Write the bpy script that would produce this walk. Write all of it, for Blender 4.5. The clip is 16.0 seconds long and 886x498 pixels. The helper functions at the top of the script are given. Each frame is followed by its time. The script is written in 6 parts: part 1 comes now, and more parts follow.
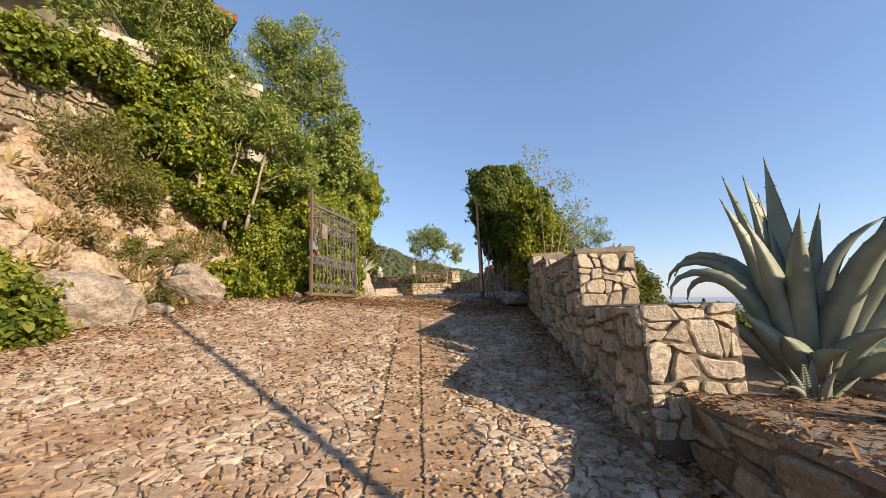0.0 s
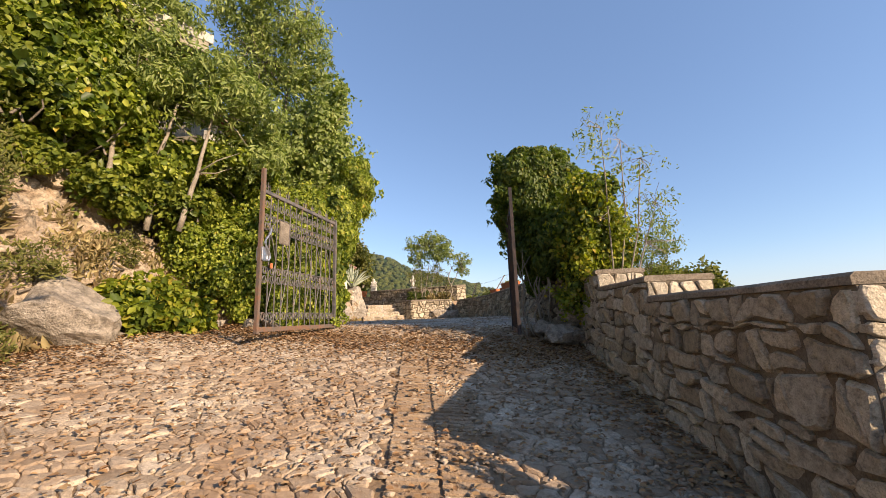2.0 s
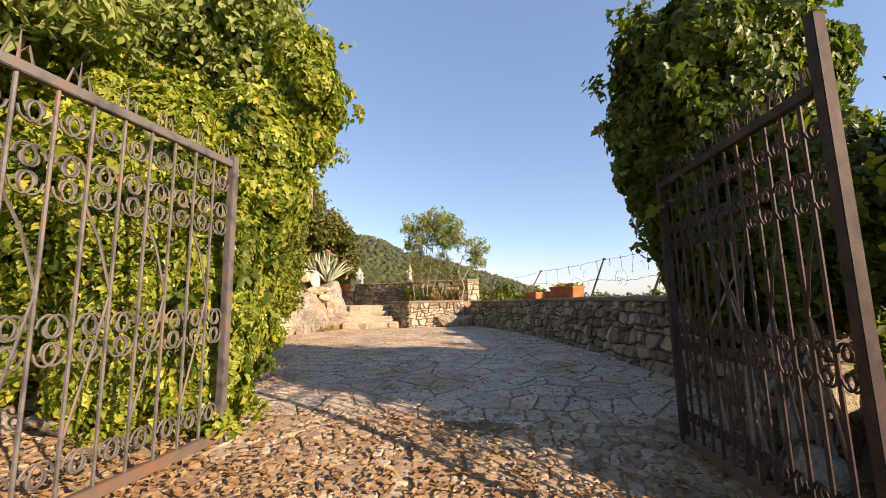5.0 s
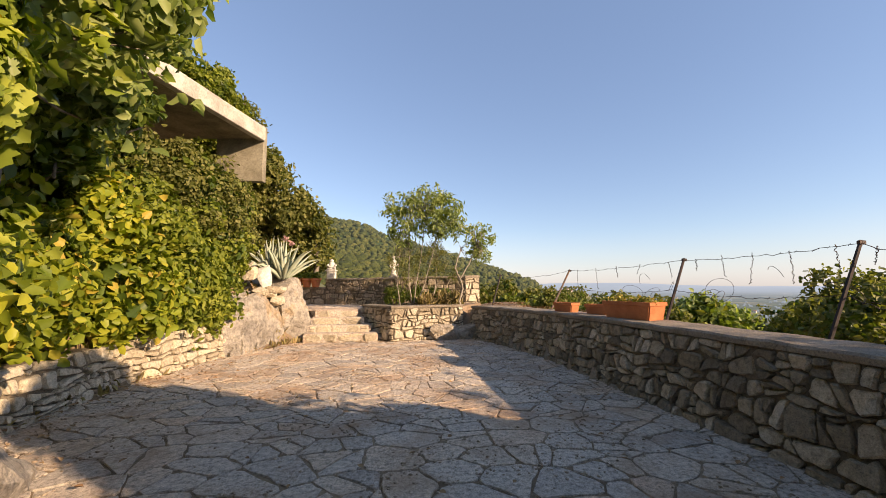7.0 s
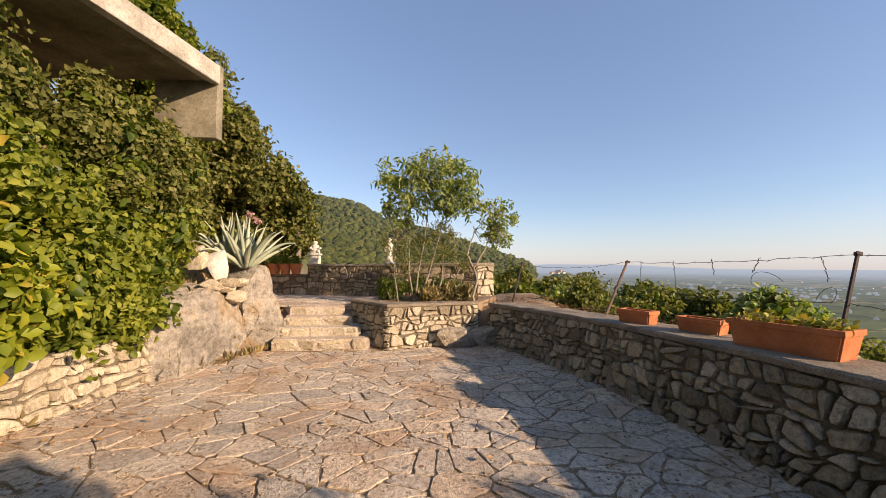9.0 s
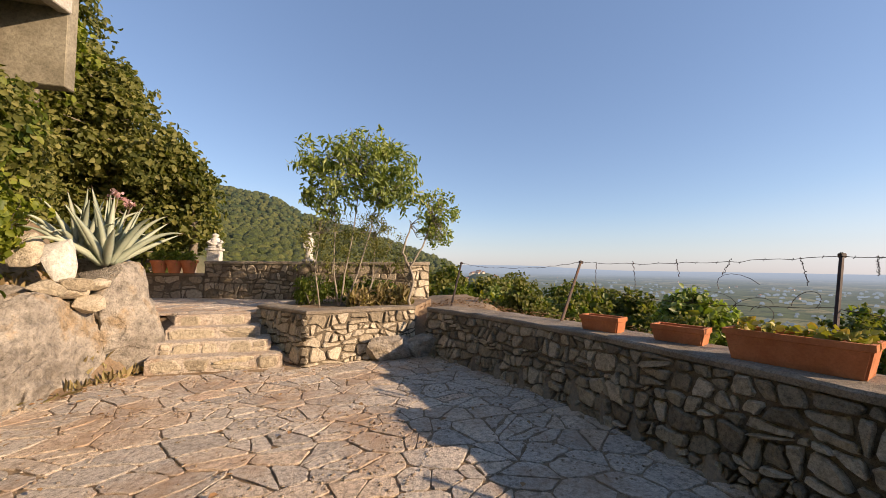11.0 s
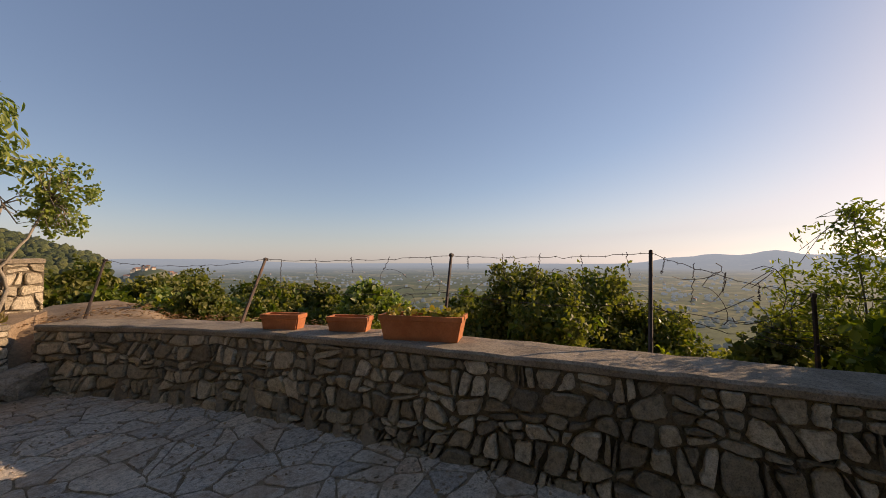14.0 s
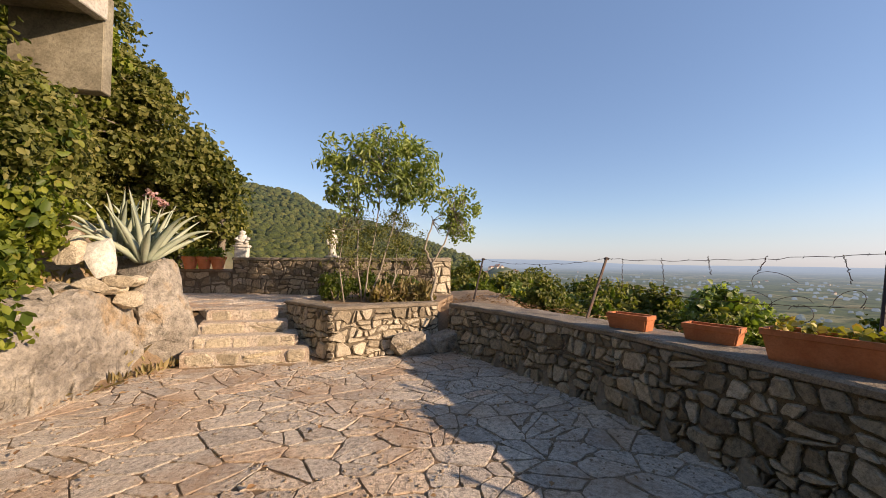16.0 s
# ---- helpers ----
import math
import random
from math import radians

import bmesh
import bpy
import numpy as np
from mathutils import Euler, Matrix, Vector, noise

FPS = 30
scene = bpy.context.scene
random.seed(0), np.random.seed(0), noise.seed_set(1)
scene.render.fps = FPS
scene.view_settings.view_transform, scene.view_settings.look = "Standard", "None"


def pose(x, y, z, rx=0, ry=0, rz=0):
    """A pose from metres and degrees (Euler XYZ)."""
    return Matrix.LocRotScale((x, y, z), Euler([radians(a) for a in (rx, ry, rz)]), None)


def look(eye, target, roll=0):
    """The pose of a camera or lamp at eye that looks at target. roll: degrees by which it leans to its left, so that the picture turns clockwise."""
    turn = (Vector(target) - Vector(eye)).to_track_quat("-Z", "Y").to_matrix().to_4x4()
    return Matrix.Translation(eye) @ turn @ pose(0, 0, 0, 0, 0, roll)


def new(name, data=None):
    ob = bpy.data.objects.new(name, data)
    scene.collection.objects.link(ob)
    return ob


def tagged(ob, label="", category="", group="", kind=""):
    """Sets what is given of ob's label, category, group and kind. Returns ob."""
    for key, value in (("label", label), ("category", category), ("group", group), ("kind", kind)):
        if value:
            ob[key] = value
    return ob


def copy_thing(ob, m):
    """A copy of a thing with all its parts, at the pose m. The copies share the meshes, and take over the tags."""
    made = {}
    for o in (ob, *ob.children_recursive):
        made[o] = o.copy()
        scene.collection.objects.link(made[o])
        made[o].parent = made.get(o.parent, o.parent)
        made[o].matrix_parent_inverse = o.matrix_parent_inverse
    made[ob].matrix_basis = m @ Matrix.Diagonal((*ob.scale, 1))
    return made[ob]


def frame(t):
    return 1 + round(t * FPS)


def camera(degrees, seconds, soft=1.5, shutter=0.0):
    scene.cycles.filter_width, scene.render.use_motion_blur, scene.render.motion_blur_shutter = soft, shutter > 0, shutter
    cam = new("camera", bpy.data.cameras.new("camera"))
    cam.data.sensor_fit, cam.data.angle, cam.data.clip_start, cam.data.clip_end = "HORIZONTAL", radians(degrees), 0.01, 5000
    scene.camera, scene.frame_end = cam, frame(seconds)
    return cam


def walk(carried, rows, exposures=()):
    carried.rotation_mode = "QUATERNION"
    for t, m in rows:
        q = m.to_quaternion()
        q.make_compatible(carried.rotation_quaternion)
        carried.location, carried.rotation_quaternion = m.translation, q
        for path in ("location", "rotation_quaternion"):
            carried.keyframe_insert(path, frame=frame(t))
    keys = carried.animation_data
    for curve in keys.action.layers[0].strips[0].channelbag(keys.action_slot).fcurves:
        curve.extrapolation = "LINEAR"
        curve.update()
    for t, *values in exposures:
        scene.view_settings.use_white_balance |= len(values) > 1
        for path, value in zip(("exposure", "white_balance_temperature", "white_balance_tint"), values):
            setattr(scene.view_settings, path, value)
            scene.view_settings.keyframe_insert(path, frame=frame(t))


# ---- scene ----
cam = camera(98.5, 16.0, soft=0.85)
PATH = [
    (0, (0.397, 1.313, -0.459), (0.307, 3.288, -0.153), -2.5),
    (0.5, (0.3, 1.939, -0.311), (0.23, 3.913, -0.002), -2.4),
    (1, (0.178, 2.552, -0.209), (0.121, 4.525, 0.112), -2.4),
    (1.5, (0.149, 3.238, -0.099), (0.07, 5.208, 0.238), -2.3),
    (2, (-0.028, 3.928, 0.001), (-0.1, 5.895, 0.355), -2.0),
    (2.5, (-0.173, 4.587, 0.151), (-0.233, 6.553, 0.513), -2.1),
    (3, (-0.292, 5.261, 0.303), (-0.352, 7.23, 0.644), -2.0),
    (3.5, (-0.376, 5.961, 0.391), (-0.443, 7.928, 0.744), -2.0),
    (3.7, (-0.429, 6.255, 0.431), (-0.491, 8.222, 0.791), -1.8),
    (5.8, (-0.778, 9.08, 0.924), (-0.794, 11.069, 1.138), -1.0),
    (6, (-0.795, 9.367, 0.948), (-0.802, 11.355, 1.163), -0.9),
    (6.5, (-0.882, 10.036, 1.055), (-0.862, 12.025, 1.259), -0.6),
    (7, (-0.945, 10.611, 1.179), (-0.904, 12.601, 1.369), -0.4),
    (7.5, (-1.057, 11.142, 1.275), (-0.998, 13.134, 1.451), -0.2),
    (8, (-1.205, 11.638, 1.334), (-1.123, 13.63, 1.495), 0.4),
    (8.2, (-1.139, 11.841, 1.351), (-1.074, 13.835, 1.491), 0.1),
    (10.3, (-1.376, 13.343, 1.404), (-1.193, 15.334, 1.473), 0.7),
    (10.5, (-1.383, 13.41, 1.403), (-1.125, 15.392, 1.476), 0.8),
    (11, (-1.329, 13.474, 1.379), (-0.86, 15.416, 1.467), 0.7),
    (11.5, (-1.279, 13.455, 1.383), (-0.536, 15.31, 1.474), 0.6),
    (12, (-1.209, 13.412, 1.396), (-0.146, 15.104, 1.484), 0.4),
    (12.5, (-1.165, 13.379, 1.424), (0.209, 14.829, 1.498), -0.0),
    (13, (-1.161, 13.38, 1.438), (0.452, 14.561, 1.507), -0.0),
    (13.5, (-1.181, 13.382, 1.424), (0.523, 14.427, 1.501), 0.0),
    (14, (-1.206, 13.391, 1.432), (0.467, 14.486, 1.495), 0.1),
    (14.5, (-1.267, 13.425, 1.421), (0.277, 14.695, 1.488), 0.2),
    (15, (-1.329, 13.46, 1.397), (-0.052, 14.998, 1.473), 0.7),
    (15.5, (-1.369, 13.474, 1.383), (-0.55, 15.297, 1.462), 0.7),
    (16, (-1.391, 13.478, 1.412), (-1.016, 15.442, 1.469), 0.6),
]
walk(cam, [(t, look(eye, target, roll)) for t, eye, target, roll in PATH],
     exposures=[(0, 0.77, 7350, 16), (2.0, 0.82, 7450, 16.5), (3.5, 1.0, 7600, 17), (6.0, 0.93, 8350, 20), (8, 0.74, 8200, 20), (11.0, 0.6, 7800, 18.5), (12.0, 0.52, 8150, 20), (12.8, 0.36, 8600, 21.5), (13.5, 0.14, 8900, 22), (14.1, 0.18, 8800, 22), (14.5, 0.32, 8550, 21), (15.0, 0.42, 8250, 19.5), (16.0, 0.58, 7700, 18.5)])

# ---- light ----
SUN_AZ, SUN_EL = 124.0, 20.5
world = bpy.data.worlds.new("sky")
scene.world = world
world.use_nodes = True
wn = world.node_tree.nodes
sky = wn.new("ShaderNodeTexSky")
sky.sky_type = "NISHITA"
sky.sun_disc = False
sky.sun_elevation, sky.sun_rotation = radians(SUN_EL), radians(SUN_AZ)
sky.altitude, sky.air_density, sky.dust_density, sky.ozone_density = 400, 1.0, 0.4, 3.2
wn["Background"].inputs["Strength"].default_value = 0.15
haze_mix = wn.new("ShaderNodeMix")   # thin even haze over the clear sky
haze_mix.data_type = "RGBA"
haze_mix.inputs["Factor"].default_value = 0.4
haze_mix.inputs["B"].default_value = (0.74, 1.5, 3.1, 1)
pale = wn.new("ShaderNodeHueSaturation")   # summer haze takes the yellow out of the low sky
pale.inputs["Saturation"].default_value = 0.42
cool = wn.new("ShaderNodeMix")
cool.data_type, cool.blend_type = "RGBA", "MULTIPLY"
cool.inputs["Factor"].default_value = 1.0
cool.inputs["B"].default_value = (0.82, 0.83, 0.88, 1)
red = wn.new("ShaderNodeSeparateColor")
low = wn.new("ShaderNodeMapRange")
low.inputs["From Min"].default_value, low.inputs["From Max"].default_value = 2.2, 6.0
clear = wn.new("ShaderNodeMix")
clear.data_type = "RGBA"
wl = world.node_tree.links
wl.new(sky.outputs["Color"], pale.inputs["Color"])
wl.new(pale.outputs["Color"], cool.inputs["A"])
wl.new(sky.outputs["Color"], red.inputs["Color"])
wl.new(red.outputs["Red"], low.inputs["Value"])
wl.new(low.outputs["Result"], clear.inputs["Factor"])
wl.new(sky.outputs["Color"], clear.inputs["A"])
wl.new(cool.outputs["Result"], clear.inputs["B"])
wl.new(clear.outputs["Result"], haze_mix.inputs["A"])
world.node_tree.links.new(haze_mix.outputs["Result"], wn["Background"].inputs["Color"])
sun_data = bpy.data.lights.new("sun", "SUN")
sun_data.energy, sun_data.angle, sun_data.color = 5.0, radians(0.5), (1.0, 0.85, 0.66)
sun = new("sun", sun_data)
TO_SUN = Vector((math.sin(radians(SUN_AZ)) * math.cos(radians(SUN_EL)),
                 math.cos(radians(SUN_AZ)) * math.cos(radians(SUN_EL)), math.sin(radians(SUN_EL))))
sun.matrix_world = look(TO_SUN * 50, (0, 0, 0))


# ---- materials ----
def nodes_of(name, rough=0.9):
    m = bpy.data.materials.new(name)
    m.use_nodes = True
    nt = m.node_tree
    b = nt.nodes["Principled BSDF"]
    b.inputs["Roughness"].default_value = rough
    b.inputs["Specular IOR Level"].default_value = 0.3
    return m, nt, b


def ramp_node(nt, fac, stops):
    r = nt.nodes.new("ShaderNodeValToRGB")
    el = r.color_ramp.elements
    while len(el) < len(stops):
        el.new(0.5)
    for e, (p, c) in zip(el, stops):
        e.position, e.color = p, (*c, 1)
    nt.links.new(fac, r.inputs["Fac"])
    return r.outputs["Color"]


def noise_node(nt, scale, detail=4, coords=None, rough=0.6):
    n = nt.nodes.new("ShaderNodeTexNoise")
    n.inputs["Scale"].default_value, n.inputs["Detail"].default_value = scale, detail
    n.inputs["Roughness"].default_value = rough
    if coords is None:
        g = nt.nodes.new("ShaderNodeNewGeometry")
        coords = g.outputs["Position"]
    nt.links.new(coords, n.inputs["Vector"])
    return n.outputs["Fac"]


def mixed(nt, fac, a, b, mode="MIX"):
    m = nt.nodes.new("ShaderNodeMix")
    m.data_type, m.blend_type = "RGBA", mode
    for sock, v in ((m.inputs["Factor"], fac), (m.inputs["A"], a), (m.inputs["B"], b)):
        if isinstance(v, (int, float)):
            sock.default_value = v
        elif isinstance(v, tuple):
            sock.default_value = (*v, 1)
        else:
            nt.links.new(v, sock)
    return m.outputs["Result"]


def bumped(nt, b, height, strength=0.5, distance=0.01):
    n = nt.nodes.new("ShaderNodeBump")
    n.inputs["Strength"].default_value, n.inputs["Distance"].default_value = strength, distance
    nt.links.new(height, n.inputs["Height"])
    nt.links.new(n.outputs["Normal"], b.inputs["Normal"])


def mineral(name, stops, big=1.3, fine=22.0, speck=0.25, bump=0.6, per_piece=None, rough=0.92, depth=0.012, dirt=None):
    """Stone, mortar, earth: two scales of noise over a colour ramp; per_piece: 'object' or 'island' varies the hue piece by piece."""
    m, nt, b = nodes_of(name, rough)
    f1, f2 = noise_node(nt, big, 5), noise_node(nt, fine, 6, rough=0.7)
    mx = nt.nodes.new("ShaderNodeMath")
    mx.operation = "ADD"
    if per_piece:
        src = nt.nodes.new("ShaderNodeObjectInfo" if per_piece == "object" else "ShaderNodeNewGeometry")
        rnd = src.outputs["Random" if per_piece == "object" else "Random Per Island"]
        s = nt.nodes.new("ShaderNodeMath")
        s.operation = "MULTIPLY_ADD"
        nt.links.new(f1, s.inputs[0])
        s.inputs[1].default_value = 0.5
        nt.links.new(rnd, s.inputs[2])
        k = nt.nodes.new("ShaderNodeMath")
        k.operation = "MULTIPLY"
        nt.links.new(s.outputs[0], k.inputs[0])
        k.inputs[1].default_value = 0.68
        base = k.outputs[0]
    else:
        base = f1
    col = ramp_node(nt, base, stops)
    f3 = noise_node(nt, fine * 4.3, 3, rough=0.8)
    dark3 = ramp_node(nt, f3, [(0.3, (0.62, 0.6, 0.57)), (0.48, (1.0, 1.0, 1.0)), (0.72, (1.22, 1.2, 1.18))])
    col = mixed(nt, 1.0, col, dark3, "MULTIPLY") if speck > 0.2 else col
    dark = ramp_node(nt, f2, [(0.25, (1 - speck * 1.6,) * 3), (0.5, (1.0,) * 3), (0.75, (1 + speck,) * 3)])
    col = mixed(nt, 1.0, col, dark, "MULTIPLY")
    if dirt:
        lo, hi, tone = dirt
        cover = ramp_node(nt, noise_node(nt, 1.1, 8, rough=0.7), [(lo, (0, 0, 0)), (hi, (0.85, 0.85, 0.85))])
        col = mixed(nt, cover, col, tone)
    nt.links.new(col, b.inputs["Base Color"])
    nt.links.new(f1, mx.inputs[0])
    nt.links.new(f2, mx.inputs[1])
    bumped(nt, b, mx.outputs[0], bump, depth)
    return m


def leafy(name, stops, gloss=0.45, through_light=0.35):
    m, nt, b = nodes_of(name, gloss)
    g = nt.nodes.new("ShaderNodeNewGeometry")
    col = ramp_node(nt, g.outputs["Random Per Island"], stops)
    patch = ramp_node(nt, noise_node(nt, 1.1, 3), [(0.3, (0.72, 0.78, 0.7)), (0.7, (1.2, 1.15, 1.05))])
    col = mixed(nt, 1.0, col, patch, "MULTIPLY")
    nt.links.new(col, b.inputs["Base Color"])
    t = nt.nodes.new("ShaderNodeBsdfTranslucent")
    bright = mixed(nt, 1.0, col, (1.5, 1.7, 0.7), "MULTIPLY")
    nt.links.new(bright, t.inputs["Color"])
    mix = nt.nodes.new("ShaderNodeMixShader")
    mix.inputs["Fac"].default_value = through_light
    out = nt.nodes["Material Output"]
    nt.links.new(b.outputs[0], mix.inputs[1])
    nt.links.new(t.outputs[0], mix.inputs[2])
    nt.links.new(mix.outputs[0], out.inputs["Surface"])
    return m


M = {}
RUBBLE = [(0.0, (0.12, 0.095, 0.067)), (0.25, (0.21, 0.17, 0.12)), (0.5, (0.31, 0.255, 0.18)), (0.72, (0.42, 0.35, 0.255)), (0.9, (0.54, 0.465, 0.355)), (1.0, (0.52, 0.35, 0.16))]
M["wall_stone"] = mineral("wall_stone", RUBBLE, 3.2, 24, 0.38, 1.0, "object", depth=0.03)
M["wall_stone_far"] = mineral("wall_stone_far", RUBBLE, 3.2, 24, 0.38, 1.0, "island", depth=0.03)
M["warm_stone"] = mineral("warm_stone", [(0.0, (0.17, 0.135, 0.095)), (0.25, (0.29, 0.24, 0.17)), (0.55, (0.41, 0.34, 0.245)), (0.85, (0.52, 0.44, 0.32)), (1.0, (0.54, 0.38, 0.19))], 3.2, 24, 0.38, 1.0, "object", depth=0.03)
# pale by nature on the low wall; sunlight painted in on planter, ramp ends
M["pale_lit_stone"] = mineral("pale_lit_stone", [(0.0, (0.32, 0.26, 0.18)), (0.4, (0.47, 0.4, 0.3)), (0.8, (0.58, 0.5, 0.38)), (1.0, (0.58, 0.44, 0.24))], 3.2, 24, 0.35, 1.0, "object", depth=0.03)
M["mortar"] = mineral("mortar", [(0.3, (0.1, 0.08, 0.057)), (0.7, (0.22, 0.177, 0.125))], 3.0, 60, 0.35, 0.9)
M["coping"] = mineral("coping", [(0.25, (0.16, 0.128, 0.092)), (0.5, (0.25, 0.205, 0.155)), (0.75, (0.35, 0.295, 0.23))], 4.5, 60, 0.42, 1.0)
FLAG = [(0.0, (0.32, 0.28, 0.24)), (0.3, (0.48, 0.415, 0.35)), (0.6, (0.57, 0.49, 0.405)), (0.82, (0.59, 0.46, 0.345)), (1.0, (0.55, 0.33, 0.22))]
M["slab"] = mineral("slab", FLAG, 2.4, 30, 0.5, 1.0, "object", dirt=(0.47, 0.66, (0.4, 0.26, 0.165)), depth=0.026)
M["slab_rest"] = mineral("slab_rest", FLAG, 2.4, 30, 0.5, 1.0, "island", dirt=(0.47, 0.66, (0.4, 0.26, 0.165)), depth=0.026)
COB = [(0.0, (0.22, 0.165, 0.115)), (0.35, (0.34, 0.265, 0.19)), (0.65, (0.44, 0.355, 0.265)), (1.0, (0.54, 0.455, 0.355))]
DUST = (0.45, 0.62, (0.27, 0.175, 0.105))
M["cobble"] = mineral("cobble", COB, 2.0, 40, 0.3, 0.8, "object", dirt=DUST)
M["cobble_rest"] = mineral("cobble_rest", COB, 2.0, 40, 0.3, 0.8, "island", dirt=DUST)
M["brick"] = mineral("brick", [(0.0, (0.25, 0.165, 0.1)), (0.5, (0.36, 0.255, 0.165)), (1.0, (0.44, 0.34, 0.235))], 3.0, 60, 0.35, 0.8, "object", dirt=(0.45, 0.65, (0.24, 0.16, 0.1)))
M["earth"] = mineral("earth", [(0.25, (0.17, 0.115, 0.075)), (0.5, (0.27, 0.19, 0.125)), (0.75, (0.36, 0.27, 0.185))], 0.9, 35, 0.35, 0.9)
M["rock"] = mineral("rock", [(0.2, (0.17, 0.135, 0.105)), (0.42, (0.3, 0.255, 0.205)), (0.6, (0.38, 0.33, 0.27)), (0.75, (0.43, 0.33, 0.21)), (0.9, (0.48, 0.42, 0.34))], 1.7, 12, 0.4, 1.0, None, 0.95, 0.06)
M["cliff"] = mineral("cliff", [(0.25, (0.18, 0.13, 0.085)), (0.4, (0.33, 0.25, 0.175)), (0.55, (0.44, 0.355, 0.265)), (0.66, (0.36, 0.24, 0.145)), (0.8, (0.52, 0.45, 0.35))], 2.2, 14, 0.45, 1.0, None, 0.95, 0.05)
M["ledge_rock"] = mineral("ledge_rock", [(0.25, (0.13, 0.11, 0.09)), (0.4, (0.25, 0.22, 0.185)), (0.55, (0.33, 0.295, 0.25)), (0.66, (0.33, 0.24, 0.15)), (0.8, (0.42, 0.38, 0.325))], 2.4, 11, 0.42, 1.0, None, 0.95, 0.05)
M["terracotta"] = mineral("terracotta", [(0.3, (0.42, 0.135, 0.055)), (0.7, (0.56, 0.21, 0.095))], 5, 60, 0.12, 0.3)
M["plaster"] = mineral("plaster", [(0.3, (0.12, 0.104, 0.072)), (0.5, (0.21, 0.185, 0.135)), (0.7, (0.31, 0.28, 0.21))], 1.9, 30, 0.3, 0.3)
M["white_paint"] = mineral("white_paint", [(0.3, (0.26, 0.235, 0.2)), (0.5, (0.4, 0.37, 0.32)), (0.7, (0.55, 0.52, 0.47))], 2.4, 30, 0.3, 0.3)
M["marble"] = mineral("marble", [(0.3, (0.42, 0.4, 0.36)), (0.7, (0.66, 0.63, 0.57))], 6, 30, 0.3, 0.6)
M["roof_tile"] = mineral("roof_tile", [(0.3, (0.13, 0.035, 0.025)), (0.7, (0.22, 0.06, 0.04))], 4, 40, 0.2, 0.4, "island")
M["bark"] = mineral("bark", [(0.3, (0.12, 0.1, 0.08)), (0.7, (0.26, 0.22, 0.175))], 6, 60, 0.3, 0.9)
M["pale_bark"] = mineral("pale_bark", [(0.3, (0.2, 0.165, 0.125)), (0.7, (0.34, 0.295, 0.235))], 6, 60, 0.3, 0.7)
M["dead_leaf"] = mineral("dead_leaf", [(0.0, (0.16, 0.08, 0.04)), (0.5, (0.3, 0.17, 0.08)), (1.0, (0.42, 0.28, 0.14))], 3, 30, 0.2, 0.2, "island")


def iron_mat(name, stops, rough=0.65, metal=0.35):
    m, nt, b = nodes_of(name, rough)
    b.inputs["Metallic"].default_value = metal
    f = noise_node(nt, 9, 6)
    nt.links.new(ramp_node(nt, f, stops), b.inputs["Base Color"])
    bumped(nt, b, noise_node(nt, 90, 4), 0.3, 0.003)
    return m


M["iron"] = iron_mat("iron", [(0.35, (0.075, 0.07, 0.07)), (0.55, (0.15, 0.14, 0.135)), (0.7, (0.2, 0.13, 0.09))])
M["rust"] = iron_mat("rust", [(0.3, (0.11, 0.09, 0.078)), (0.5, (0.15, 0.105, 0.08)), (0.65, (0.2, 0.1, 0.06)), (0.8, (0.16, 0.14, 0.125))], 0.8, 0.2)
M["dark_iron"] = iron_mat("dark_iron", [(0.35, (0.03, 0.026, 0.025)), (0.6, (0.07, 0.05, 0.045)), (0.75, (0.13, 0.06, 0.04))])
M["bright_steel"] = iron_mat("bright_steel", [(0.3, (0.4, 0.4, 0.42)), (0.7, (0.6, 0.6, 0.62))], 0.35, 0.9)
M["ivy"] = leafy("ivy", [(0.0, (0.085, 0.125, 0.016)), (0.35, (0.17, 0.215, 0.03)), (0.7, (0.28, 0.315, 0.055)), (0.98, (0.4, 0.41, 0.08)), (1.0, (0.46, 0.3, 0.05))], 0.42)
# shade painted into pillar ivy, inner leaves and balcony branches; the evergreen's own colour
M["dark_shade_leaf"] = leafy("dark_shade_leaf", [(0.0, (0.045, 0.075, 0.014)), (0.5, (0.09, 0.13, 0.024)), (0.9, (0.155, 0.19, 0.04)), (1.0, (0.24, 0.22, 0.05))], 0.45)
M["shrub"] = leafy("shrub", [(0.0, (0.09, 0.12, 0.016)), (0.5, (0.165, 0.195, 0.03)), (1.0, (0.28, 0.29, 0.05))], 0.55)
M["yellow_shrub"] = leafy("yellow_shrub", [(0.0, (0.1, 0.135, 0.016)), (0.45, (0.2, 0.235, 0.028)), (0.85, (0.33, 0.33, 0.04)), (1.0, (0.42, 0.3, 0.06))], 0.5)
M["tree_leaf"] = leafy("tree_leaf", [(0.0, (0.12, 0.16, 0.045)), (0.5, (0.22, 0.265, 0.085)), (1.0, (0.34, 0.37, 0.15))], 0.5)
M["olive_leaf"] = leafy("olive_leaf", [(0.0, (0.075, 0.085, 0.02)), (0.5, (0.14, 0.145, 0.04)), (1.0, (0.24, 0.22, 0.08))], 0.6)
M["wood_leaf"] = leafy("wood_leaf", [(0.0, (0.055, 0.068, 0.016)), (0.5, (0.115, 0.125, 0.032)), (1.0, (0.21, 0.195, 0.06))], 0.6)
M["dry_grass"] = leafy("dry_grass", [(0.0, (0.17, 0.12, 0.065)), (0.5, (0.28, 0.21, 0.115)), (1.0, (0.42, 0.34, 0.19))], 0.8, 0.3)
M["blossom"] = leafy("blossom", [(0.0, (0.5, 0.24, 0.3)), (1.0, (0.68, 0.44, 0.48))], 0.6, 0.3)
